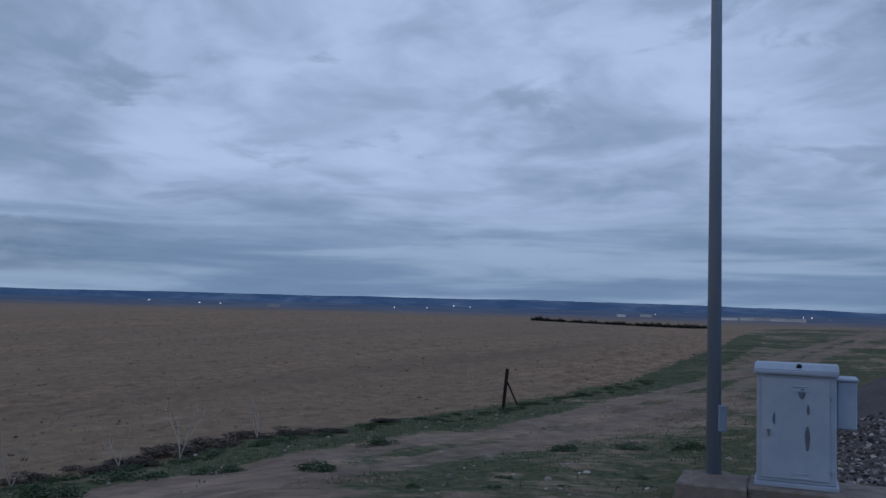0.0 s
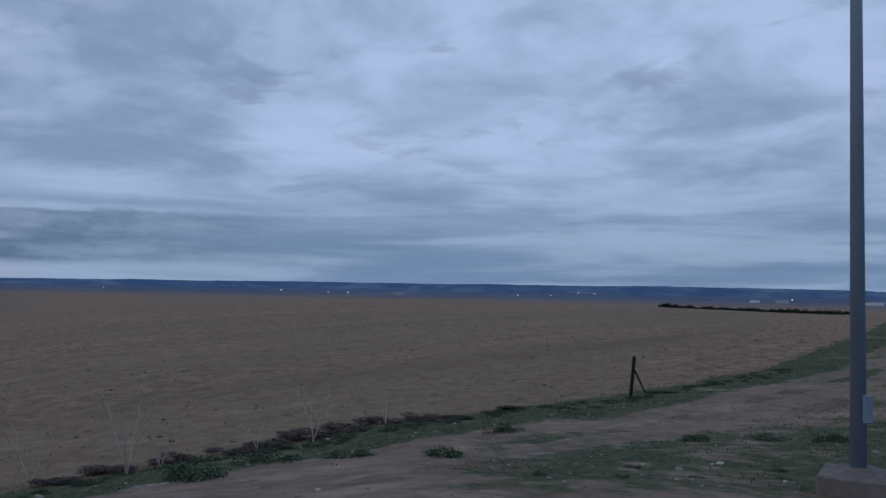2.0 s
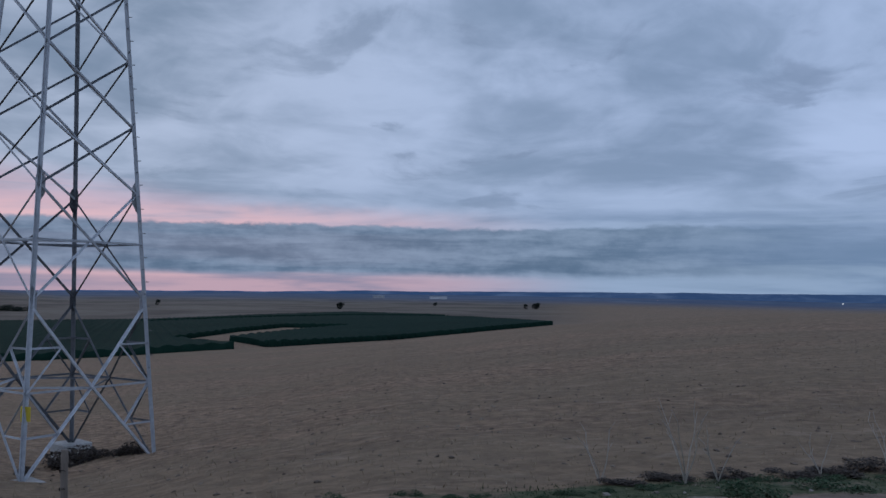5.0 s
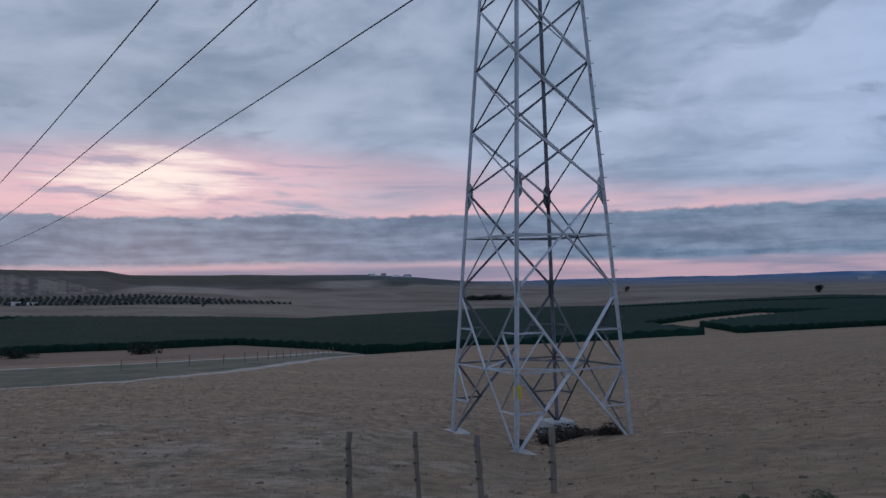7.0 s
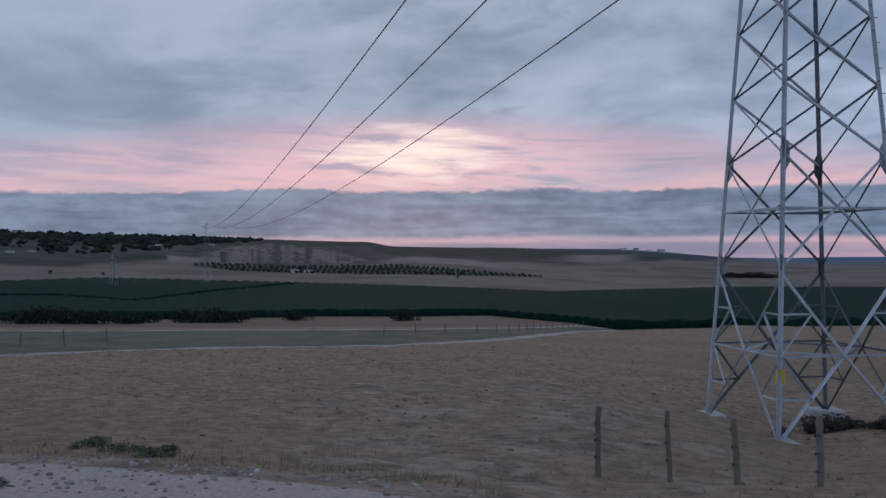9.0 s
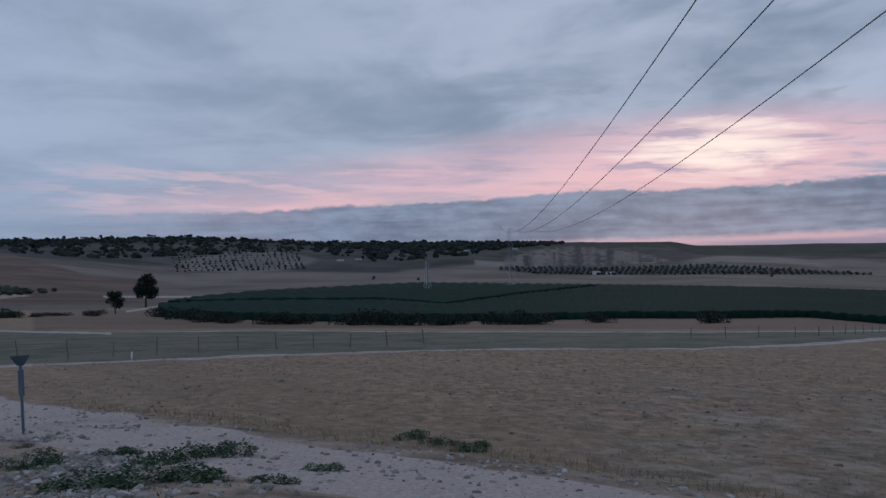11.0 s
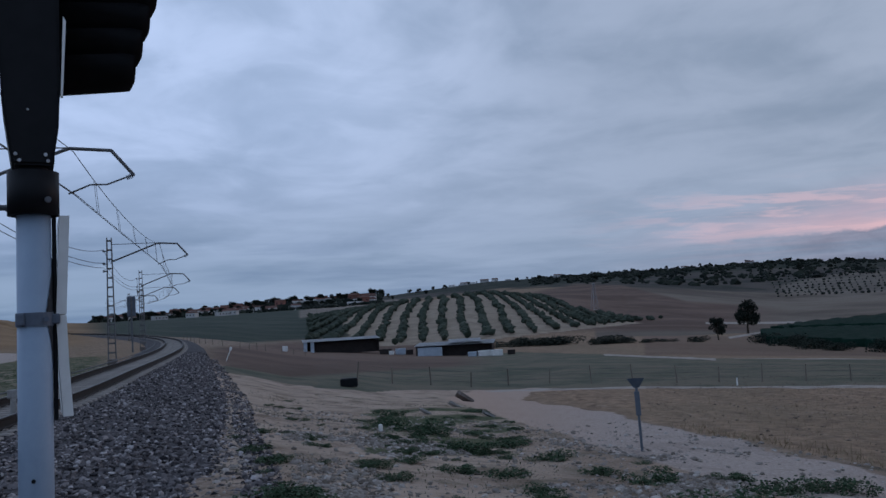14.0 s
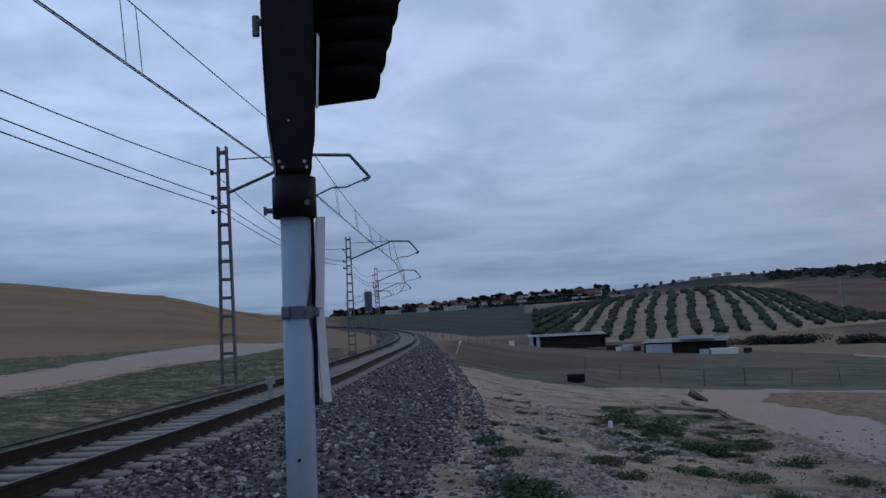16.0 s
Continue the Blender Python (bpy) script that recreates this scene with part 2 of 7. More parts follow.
CONCRETE = surface("stained_concrete", (0.15, 0.125, 0.11), (0.23, 0.20, 0.18), 8, 0.9, 0.25, patch=(0.08, 0.07, 0.06))
CONCRETE_LIGHT = surface("pale_concrete", (0.30, 0.29, 0.28), (0.42, 0.41, 0.39), 10, 0.9, 0.2, rnd=0.15)
SLEEPER = surface("concrete_sleeper", (0.22, 0.195, 0.175), (0.31, 0.28, 0.255), 14, 0.9, 0.2, rnd=0.15)
RAIL = surface("rusty_rail_side", (0.011, 0.008, 0.007), (0.024, 0.016, 0.013), 12, 0.8, 0.15)
RAIL_TOP = surface("worn_rail_head", (0.03, 0.026, 0.026), (0.06, 0.053, 0.053), 12, 0.45, 0.05, 0.6)
BALLAST = surface("ballast_bed", (0.014, 0.013, 0.015), (0.110, 0.100, 0.104), 22, 0.95, 0.9, big=0.03)
STONES = island_surface("ballast_stone", (0.026, 0.024, 0.027), (0.185, 0.166, 0.168), (0.50, 0.465, 0.46))
RUBBLE = island_surface("pale_rubble_stone", (0.15, 0.125, 0.105), (0.30, 0.265, 0.235), (0.52, 0.48, 0.44))
CONDUCTOR = surface("aluminium_conductor", (0.10, 0.105, 0.115), (0.15, 0.155, 0.165), 5, 0.6, 0.0, 0.3)
CLODS = island_surface("earth_clod", (0.10, 0.075, 0.058), (0.20, 0.155, 0.12), (0.30, 0.24, 0.18))
STRAW = island_surface("straw", (0.22, 0.165, 0.105), (0.34, 0.26, 0.17), (0.46, 0.38, 0.27))
GRASS = island_surface("grass_blades", (0.022, 0.042, 0.018), (0.050, 0.078, 0.034), (0.12, 0.105, 0.07))
WEED = island_surface("weed_leaves", (0.028, 0.054, 0.028), (0.062, 0.102, 0.054), (0.15, 0.15, 0.10))
LEAF = island_surface("dark_tree_leaves", (0.008, 0.012, 0.010), (0.017, 0.024, 0.017), (0.030, 0.037, 0.026))
OLIVE = island_surface("olive_leaves", (0.034, 0.047, 0.034), (0.055, 0.069, 0.051), (0.08, 0.092, 0.068))
ORCHARD = surface("orchard_leaves", (0.006, 0.021, 0.015), (0.011, 0.032, 0.023), 0.35, 0.95, 0.3, big=0.06, spec=0.05)
FAR_LEAF = island_surface("far_grove_leaves", (0.020, 0.026, 0.022), (0.034, 0.041, 0.033), (0.05, 0.056, 0.044))
BUSH_LEAF = island_surface("bush_leaves", (0.013, 0.020, 0.015), (0.025, 0.034, 0.025), (0.042, 0.05, 0.037))
BARK = surface("bark", (0.05, 0.04, 0.03), (0.09, 0.07, 0.055), 12, 0.95, 0.5)
TWIG = surface("dry_stalk", (0.30, 0.27, 0.23), (0.42, 0.38, 0.33), 12, 0.95, 0.2)
DEADBUSH = island_surface("dead_brush", (0.045, 0.036, 0.032), (0.085, 0.068, 0.058), (0.14, 0.115, 0.09))
WOOD = surface("weathered_post_wood", (0.13, 0.108, 0.09), (0.22, 0.185, 0.155), 16, 0.9, 0.4, stretch=(1, 1, 0.15), rnd=0.15)
RUST = surface("rusty_angle_iron", (0.018, 0.012, 0.011), (0.035, 0.022, 0.018), 14, 0.85, 0.2)
HOUSE_WALL = surface("whitewash", (0.50, 0.49, 0.48), (0.62, 0.61, 0.60), 0.8, 0.9, 0.05, rnd=0.35)
HOUSE_BRICK = surface("red_brick_wall", (0.20, 0.085, 0.065), (0.27, 0.12, 0.095), 0.8, 0.9, 0.05, rnd=0.3)
ROOF = surface("clay_roof_tile", (0.085, 0.042, 0.034), (0.14, 0.072, 0.056), 1.5, 0.9, 0.2, rnd=0.3)
GLASS_DARK = surface("dark_window_glass", (0.02, 0.025, 0.03), (0.03, 0.035, 0.04), 1, 0.2, 0.0)
SHED_ROOF = surface("corrugated_roof_sheet", (0.34, 0.36, 0.38), (0.48, 0.50, 0.52), 2, 0.5, 0.15, 0.3)
SHED_DARK = surface("dark_shed_wall", (0.022, 0.018, 0.017), (0.04, 0.032, 0.03), 2, 0.9, 0.1)
SHED_PALE = surface("pale_blue_sheet_wall", (0.36, 0.43, 0.50), (0.46, 0.53, 0.60), 1.2, 0.6, 0.1)
SIGN_BACK = surface("grey_blue_sign_metal", (0.10, 0.125, 0.16), (0.14, 0.165, 0.20), 6, 0.5, 0.05, 0.3)
YELLOW = surface("yellow_warning_enamel", (0.50, 0.38, 0.03), (0.58, 0.44, 0.05), 4, 0.5, 0.02)
FAR_HILLS = far_surface("hazy_far_hills", (0.030, 0.060, 0.125), (0.060, 0.095, 0.165), 0.55)
LAMP_WHITE = lamp_surface("white_street_light", (1.0, 0.92, 0.82), 1.4)
LAMP_RED = lamp_surface("orange_street_light", (1.0, 0.36, 0.16), 1.2)


# ---- helpers for meshes ----
def mesh_of(name, bm):
    me = bpy.data.meshes.new(name)
    bm.to_mesh(me)
    bm.free()
    return me


def part(name, bm, material, parent, label=""):
    me = bm if isinstance(bm, bpy.types.Mesh) else mesh_of(name, bm)
    if not me.materials:
        me.materials.append(material)
    ob = new(name, me)
    ob.parent = parent
    if label:
        ob["label"] = label
    return ob


def holder(name, m, label, category, group="", kind=""):
    ob = new(name)
    ob.empty_display_size = 0.2
    ob.matrix_world = m
    return tagged(ob, label, category, group, kind)


def box(bm, c, s, m=None, bevel=0.0):
    """A box of size s round c, optionally posed by m."""
    r = bmesh.ops.create_cube(bm, size=1)
    vs = r["verts"]
    bmesh.ops.scale(bm, vec=s, verts=vs)
    if bevel:
        es = list({e for v in vs for e in v.link_edges})
        r = bmesh.ops.bevel(bm, geom=es, offset=bevel, segments=1, affect="EDGES")
        vs = list({v for f in r["faces"] for v in f.verts} | {v for v in vs if v.is_valid})
    bmesh.ops.translate(bm, vec=c, verts=vs)
    if m is not None:
        bmesh.ops.transform(bm, matrix=m, verts=vs)
    return vs


def along(p, q):
    """Pose at p with z along the way to q."""
    p, q = Vector(p), Vector(q)
    return Matrix.Translation(p) @ (q - p).to_track_quat("Z", "Y").to_matrix().to_4x4()


def tube(bm, p, q, r0, r1=None, n=8, caps=True):
    r1 = r0 if r1 is None else r1
    p, q = Vector(p), Vector(q)
    h = (q - p).length
    r = bmesh.ops.create_cone(bm, cap_ends=caps, segments=n, radius1=r0, radius2=r1, depth=h)
    bmesh.ops.transform(bm, matrix=along(p, q) @ Matrix.Translation((0, 0, h / 2)), verts=r["verts"])
    return r["verts"]


def angle_iron(bm, p, q, w, t=0.012):
    """An L-shaped bar from p to q."""
    p, q = Vector(p), Vector(q)
    h, m = (q - p).length, along(p, q)
    box(bm, (0, 0, h / 2), (w, t, h), m)
    box(bm, (w / 2 - t / 2, w / 2, h / 2), (t, w - t, h), m)


def sweep(pts, prof, closed=True):
    """A profile of (across, up) carried along points; across is level and to the left of the way."""
    bm = bmesh.new()
    rings = []
    for i, p in enumerate(pts):
        a, b = pts[max(i - 1, 0)], pts[min(i + 1, len(pts) - 1)]
        d = (Vector(b) - Vector(a)).normalized()
        left = Vector((-d.y, d.x, 0)).normalized()
        rings.append([bm.verts.new(Vector(p) + left * u + Vector((0, 0, v))) for u, v in prof])
    k = len(prof)
    for r, s in zip(rings, rings[1:]):
        for j in range(k if closed else k - 1):
            bm.faces.new((r[j], r[(j + 1) % k], s[(j + 1) % k], s[j]))
    return bm


def smooth_line(pts, step):
    """Catmull-Rom through points, resampled at even steps."""
    P = [Vector(p) for p in pts]
    P = [2 * P[0] - P[1]] + P + [2 * P[-1] - P[-2]]
    fine = []
    for a, b, c, d in zip(P, P[1:], P[2:], P[3:]):
        for k in range(24):
            t = k / 24
            fine.append(0.5 * (2 * b + (c - a) * t + (2 * a - 5 * b + 4 * c - d) * t * t + (3 * b - a - 3 * c + d) * t**3))
    fine.append(P[-2])
    out, left = [fine[0]], step
    for p, q in zip(fine, fine[1:]):
        h = (q - p).length
        while h >= left and h > 0:
            p = p.lerp(q, left / h)
            out.append(p)
            h, left = (q - p).length, step
        left -= h
    return out


def polar(az, r, z=0.0):
    a = radians(az)
    return Vector((-r * math.sin(a), r * math.cos(a), z))


# ---- the lie of the land ----
RADII = np.log([1.5, 8, 14, 20, 32, 60, 110, 180, 300, 500, 900, 1500, 2600, 4800])
BEARINGS, DEPTHS = [], []


def profile(bearing, *depths):
    """How far the ground lies below the eye along a bearing, at each of RADII."""
    BEARINGS.append(bearing)
    DEPTHS.append(depths)


profile(-100, 1.6, 1.6, 1.65, 1.7, 1.7, 1.4, -2, -8, -14, -12, 10, 30, 45, 40)
profile(-45, 1.6, 1.85, 2.05, 2.1, 2.0, 2.0, 1.8, 2, 4, 12, 25, 38, 45, 40)
profile(-30, 1.6, 1.95, 2.3, 2.3, 2.3, 2.3, 2.1, 4.6, 12, 20, 30, 38, 45, 40)
profile(-20, 1.6, 1.95, 2.45, 2.6, 2.7, 2.6, 2.75, 4.6, 9, 20, 30, 38, 45, 40)
profile(-8, 1.6, 1.9, 2.5, 2.85, 2.9, 2.7, 2.6, 3.75, 7, 18, 30, 38, 44, 40)
profile(5, 1.6, 1.9, 2.6, 2.9, 2.9, 2.7, 2.35, 3.1, 6.5, 17, 30, 38, 42, 38)
profile(17, 1.6, 2.0, 2.8, 3.0, 3.1, 3.0, 2.7, 3.3, 6.5, 17, 30, 36, 40, 36)
profile(27, 1.6, 2.05, 2.95, 3.2, 3.4, 3.6, 3.9, 5.2, 10, 20, 28, 33, 36, 30)
profile(33, 1.6, 2.1, 3.0, 3.3, 3.7, 4.2, 5.0, 6.95, 12.5, 19, 26, 31, 33, 28)
profile(43.6, 1.6, 2.1, 3.1, 3.5, 4.2, 5.3, 7.2, 10.55, 18.5, 22, 27, 31, 32, 25)
profile(52, 1.6, 2.1, 3.3, 3.9, 5.0, 6.6, 9.2, 12.3, 18.5, 23, 29, 30, 30, 27)
profile(65, 1.6, 2.3, 3.7, 4.7, 6.15, 7.5, 10, 14.5, 20.5, 25, 33, 31, 30, 32)
profile(76, 1.6, 2.6, 3.85, 4.3, 5.3, 7.2, 10, 14.8, 21, 26, 34, 26, -15, 10)
profile(90, 1.6, 2.5, 3.6, 4.1, 4.7, 6.6, 9.6, 13.4, 17.5, 20.5, 18, 8, -24, -10)
profile(91.4, 1.6, 2.5, 3.6, 4.1, 4.7, 6.6, 9.6, 13.4, 17.5, 20.3, 17, 8, -26, -10)
profile(93.0, 1.6, 2.5, 3.55, 4.05, 4.7, 6.55, 9.5, 13.4, 17.3, 20, 16.5, 2, -41, -15)
profile(103, 1.6, 2.4, 3.3, 3.8, 4.5, 6.3, 9.1, 13.2, 16.5, 17, 12, -22, -50, -20)
profile(115, 1.6, 2.3, 3.2, 3.7, 4.4, 6.2, 8.6, 12.1, 14.5, 15, 8, -28, -62, -30)
profile(125, 1.6, 2.2, 2.95, 3.4, 4.2, 6.0, 7.9, 10.6, 13, 14, 7, -30, -92, -40)
profile(135, 1.6, 2.15, 2.8, 3.25, 3.9, 5.7, 7.0, 9.0, 10.5, 9.5, -17, -34, -92, -40)
profile(140, 1.6, 2.1, 2.75, 3.15, 3.8, 5.6, 6.9, 9.3, 11.0, -3, -15, -34, -90, -40)
profile(144, 1.6, 2.1, 2.7, 3.1, 3.7, 5.5, 6.9, 9.6, 11.0, -10.2, -14, -34, -88, -40)
profile(150, 1.6, 2.0, 2.5, 2.8, 3.4, 4.9, 6.4, 8.8, 11.0, -7, -10, -26, -65, -40)
profile(156, 1.6, 1.9, 2.2, 2.5, 3.0, 3.8, 5.2, 7.3, 8.9, 1, -9, -22, -56, -30)
profile(163, 1.6, 1.75, 1.9, 2.0, 2.0, 2.2, 2.6, 3.3, 3, -2, -8, -19, -40, -20)
profile(168, 1.6, 1.7, 1.8, 1.9, 1.95, 2.0, 1.9, 1.2, 0.2, -3, -9, -16, -30, -20)
profile(174, 1.6, 1.7, 1.8, 1.9, 1.95, 2.0, 1.8, 0.6, -3.2, -9, -12, -14, -20, -20)
profile(180, 1.6, 1.7, 1.8, 1.85, 1.9, 1.85, 0.7, -4, -13, -19, -20, -18, -20, -20)
profile(190, 1.6, 1.7, 1.75, 1.8, 1.85, 1.8, -1.6, -9, -19.6, -24, -24, -20, -20, -20)
profile(260, 1.6, 1.6, 1.65, 1.7, 1.7, 1.4, -2, -8, -14, -12, 10, 30, 45, 40)
BEARINGS, DEPTHS = np.array(BEARINGS, float), np.array(DEPTHS, float)

# the railway's middle line, from far behind to beyond the bend
TRACK = smooth_line([(110, 92, 0), (60, 63, 0), (20.0, 24.5, 0), (7.6, 0.5, 0), (2.52, -10.5, 0), (-1.6, -20, 0), (-6.25, -32.4, 0), (-20.3, -74, 0),
                     (-33.5, -125, 0.15), (-41, -175, 0.6), (-43.5, -226, 1.3), (-40, -300, 2.4), (-28, -380, 3.4)], 0.6)
TRACK = [p + Vector((0.085, -0.014, 0)) for p in TRACK]
TXY = np.array([(p.x, p.y) for p in TRACK])[::3]
TZ = np.array([p.z for p in TRACK])[::3]


def off_line(x, y, line):
    """Distance to a polyline."""
    best = np.full(np.shape(x), 1e9)
    for (ax, ay), (bx, by) in zip(line, line[1:]):
        ux, uy = bx - ax, by - ay
        t = np.clip(((x - ax) * ux + (y - ay) * uy) / (ux * ux + uy * uy + 1e-9), 0, 1)
        best = np.minimum(best, np.hypot(x - ax - t * ux, y - ay - t * uy))
    return best


def smoothstep(v, lo, hi):
    t = np.clip((v - lo) / (hi - lo), 0, 1)
    return t * t * (3 - 2 * t)


def waves(x, y, size, seed):
    """Cheap rolling noise in -1..1."""
    g = np.random.RandomState(seed)
    out = np.zeros(np.shape(x))
    for k in range(7):
        a, f, ph = g.uniform(0, 6.28), g.uniform(0.6, 2.2) / size, g.uniform(0, 6.28)
        out += np.sin((x * np.cos(a) + y * np.sin(a)) * f * 6.28 + ph + 1.3 * np.sin((y * np.cos(a) - x * np.sin(a)) * f * 3 + ph))
    return out / 4


def lie(bearing, lr):
    b = (np.asarray(bearing) + 100) % 360 - 100
    i = np.clip(np.searchsorted(BEARINGS, b) - 1, 0, len(BEARINGS) - 2)
    s = smoothstep((b - BEARINGS[i]) / (BEARINGS[i + 1] - BEARINGS[i]), -0.15, 1.15)
    j = np.clip(np.searchsorted(RADII, lr) - 1, 0, len(RADII) - 2)
    t = np.clip((lr - RADII[j]) / (RADII[j + 1] - RADII[j]), 0, 1)
    lo = DEPTHS[i, j] * (1 - t) + DEPTHS[i, j + 1] * t
    hi = DEPTHS[i + 1, j] * (1 - t) + DEPTHS[i + 1, j + 1] * t
    return lo * (1 - s) + hi * s


def height(x, y, rough=True):
    x, y = np.asarray(x, float), np.asarray(y, float)
    r = np.maximum(np.hypot(x, y), 1.5)
    b = np.degrees(np.arctan2(-x, y))
    lr = np.log(r)
    z = EYE - (lie(b, lr - 0.09) + lie(b, lr) * 2 + lie(b, lr + 0.09)) / 4
    if rough:
        z = z + 0.05 * waves(x, y, 5, 3) * smoothstep(r, 4, 12) + 0.5 * waves(x, y, 300, 4) * smoothstep(r, 400, 900) + 1.5 * waves(x, y, 500, 8) * smoothstep(r, 900, 1600)
    d = off_line(x, y, TXY[::4])
    near = smoothstep(d, 6.5, 3.2) * (r < 600)
    tz = np.interp(y, TXY[::-1, 1], TZ[::-1])
    return z * (1 - near) + np.minimum(z, tz - 0.55) * near


REACH = np.exp(np.linspace(np.log(5), np.log(4700), 900))


def sight(bearing, rise, r0=5.0):
    """Distance at which the ground along a bearing first rises to this angle from the eye."""
    a = radians(bearing)
    z = height(-REACH * math.sin(a), REACH * math.cos(a), False)
    el = np.degrees(np.arctan2(z - EYE, REACH))
    ok = (el >= rise) & (REACH >= r0)
    return float(REACH[np.argmax(ok)]) if ok.any() else 4700.0


def seat(bearing, r, sink=0.0):
    p = polar(bearing, r)
    p.z = float(height(p.x, p.y)) - sink
    return p


def spot(bearing, rise, r0=5.0, sink=0.0):
    return seat(bearing, sight(bearing, rise, r0), sink)


# lanes, in plan
LANE = [(60, 96), (30, 55), (12.5, 29.5), (3.0, 17.5), (-4.0, 9.0), (-8.6, 1.0), (-11.6, -6), (-14.2, -12), (-18.5, -21.5), (-25.5, -36)]
_c = [polar(a, sight(a, e, 30)) for a, e in ((143.4, -5.42), (140.6, -5.45), (136, -5.55), (131.5, -5.66), (121, -5.85), (110, -5.97), (100.8, -6.06), (92.5, -6.13), (85.6, -5.85), (80, -5.3), (76.6, -5.06))]
LANE_END = LANE[-2:] + [(p.x, p.y) for p in _c[:2]]
LANE_FIELD = [(p.x, p.y) for p in _c]
LANE_MID = [(p.x, p.y) for p in (polar(a, sight(a, e, 60)) for a, e in ((128, -3.95), (118, -4.35), (110, -4.72), (98, -5.0), (89, -5.05), (83.5, -4.97), (79, -4.8), (77, -4.95)))]
LANE_LEFT = [(p.x, p.y) for p in (polar(a, sight(a, e, 20)) for a, e in ((200, -3.1), (193, -2.75), (189.5, -2.4), (184, -1.85), (180, -1.5), (177, -1.2), (174, -1.0)))]
VERGE = [(32, 75), (22.5, 55), (9.0, 30.2), (3.2, 23.1), (-0.6, 19.0), (-3.8, 14.8), (-6.3, 11.0), (-10.2, 5.2), (-13.6, -2.5), (-15.2, -7), (-17.3, -13.4), (-21.5, -23), (-28.5, -38)]


def left_of(x, y, line):
    """Signed distance to a polyline: positive to the left of its way."""
    d, sgn = np.full(np.shape(x), 1e9), np.ones(np.shape(x))
    for (ax, ay), (bx, by) in zip(line, line[1:]):
        ux, uy = bx - ax, by - ay
        t = np.clip(((x - ax) * ux + (y - ay) * uy) / (ux * ux + uy * uy), 0, 1)
        e = np.hypot(x - ax - t * ux, y - ay - t * uy)
        s = np.sign(ux * (y - ay) - uy * (x - ax))
        sgn = np.where(e < d, s, sgn)
        d = np.minimum(d, e)
    return d * sgn


CROP_LOW = ([30, 33, 43.6, 52, 59.4, 65, 71, 76.4, 79, 85, 90, 97, 103.4, 115, 120, 126.4, 127], [-1.9, -2.21, -3.36, -3.9, -4.42, -4.6, -4.81, -5.04, -4.67, -4.14, -4.2, -4.12, -4.19, -3.88, -3.6, -3.1, -2.3])
CROP_TOP = ([30, 33, 41.4, 46.7, 53.5, 59.4, 69, 80.6, 87, 98, 110, 120.4, 124.5, 126.4, 127], [-2.1, -2.21, -1.72, -1.61, -1.9, -2.2, -2.3, -2.74, -2.45, -2.06, -1.6, -1.83, -2.1, -2.4, -2.6])


def crop_zone(b, el, r):
    """1 inside the green orchard, by bearing and rise, with the bare dip and the paths left out."""
    inside = (el > np.interp(b, *CROP_LOW)) & (el < np.interp(b, *CROP_TOP)) & (b > 33) & (b < 127) & (r > np.where(b < 70, 190, 100))
    dip = (np.abs(b - np.interp(el, [-4.1, -3.7, -3.45, -2.9, -2.62], [52.3, 54.6, 56.3, 52.0, 49.0])) < np.interp(el, [-4.1, -3.4, -2.6], [1.2, 1.6, 2.2])) & (el < -2.6) & (el > -4.05)
    path = np.abs(el - np.interp(b, [98, 103, 108, 112, 122], [-2.15, -2.6, -3.2, -2.75, -2.45])) < 0.045
    path2 = np.abs(el - np.interp(b, [46, 52, 60], [-1.85, -2.02, -2.35])) < 0.03
    return inside & ~dip & ~((path) & (b > 98)) & ~((path2) & (b < 60))


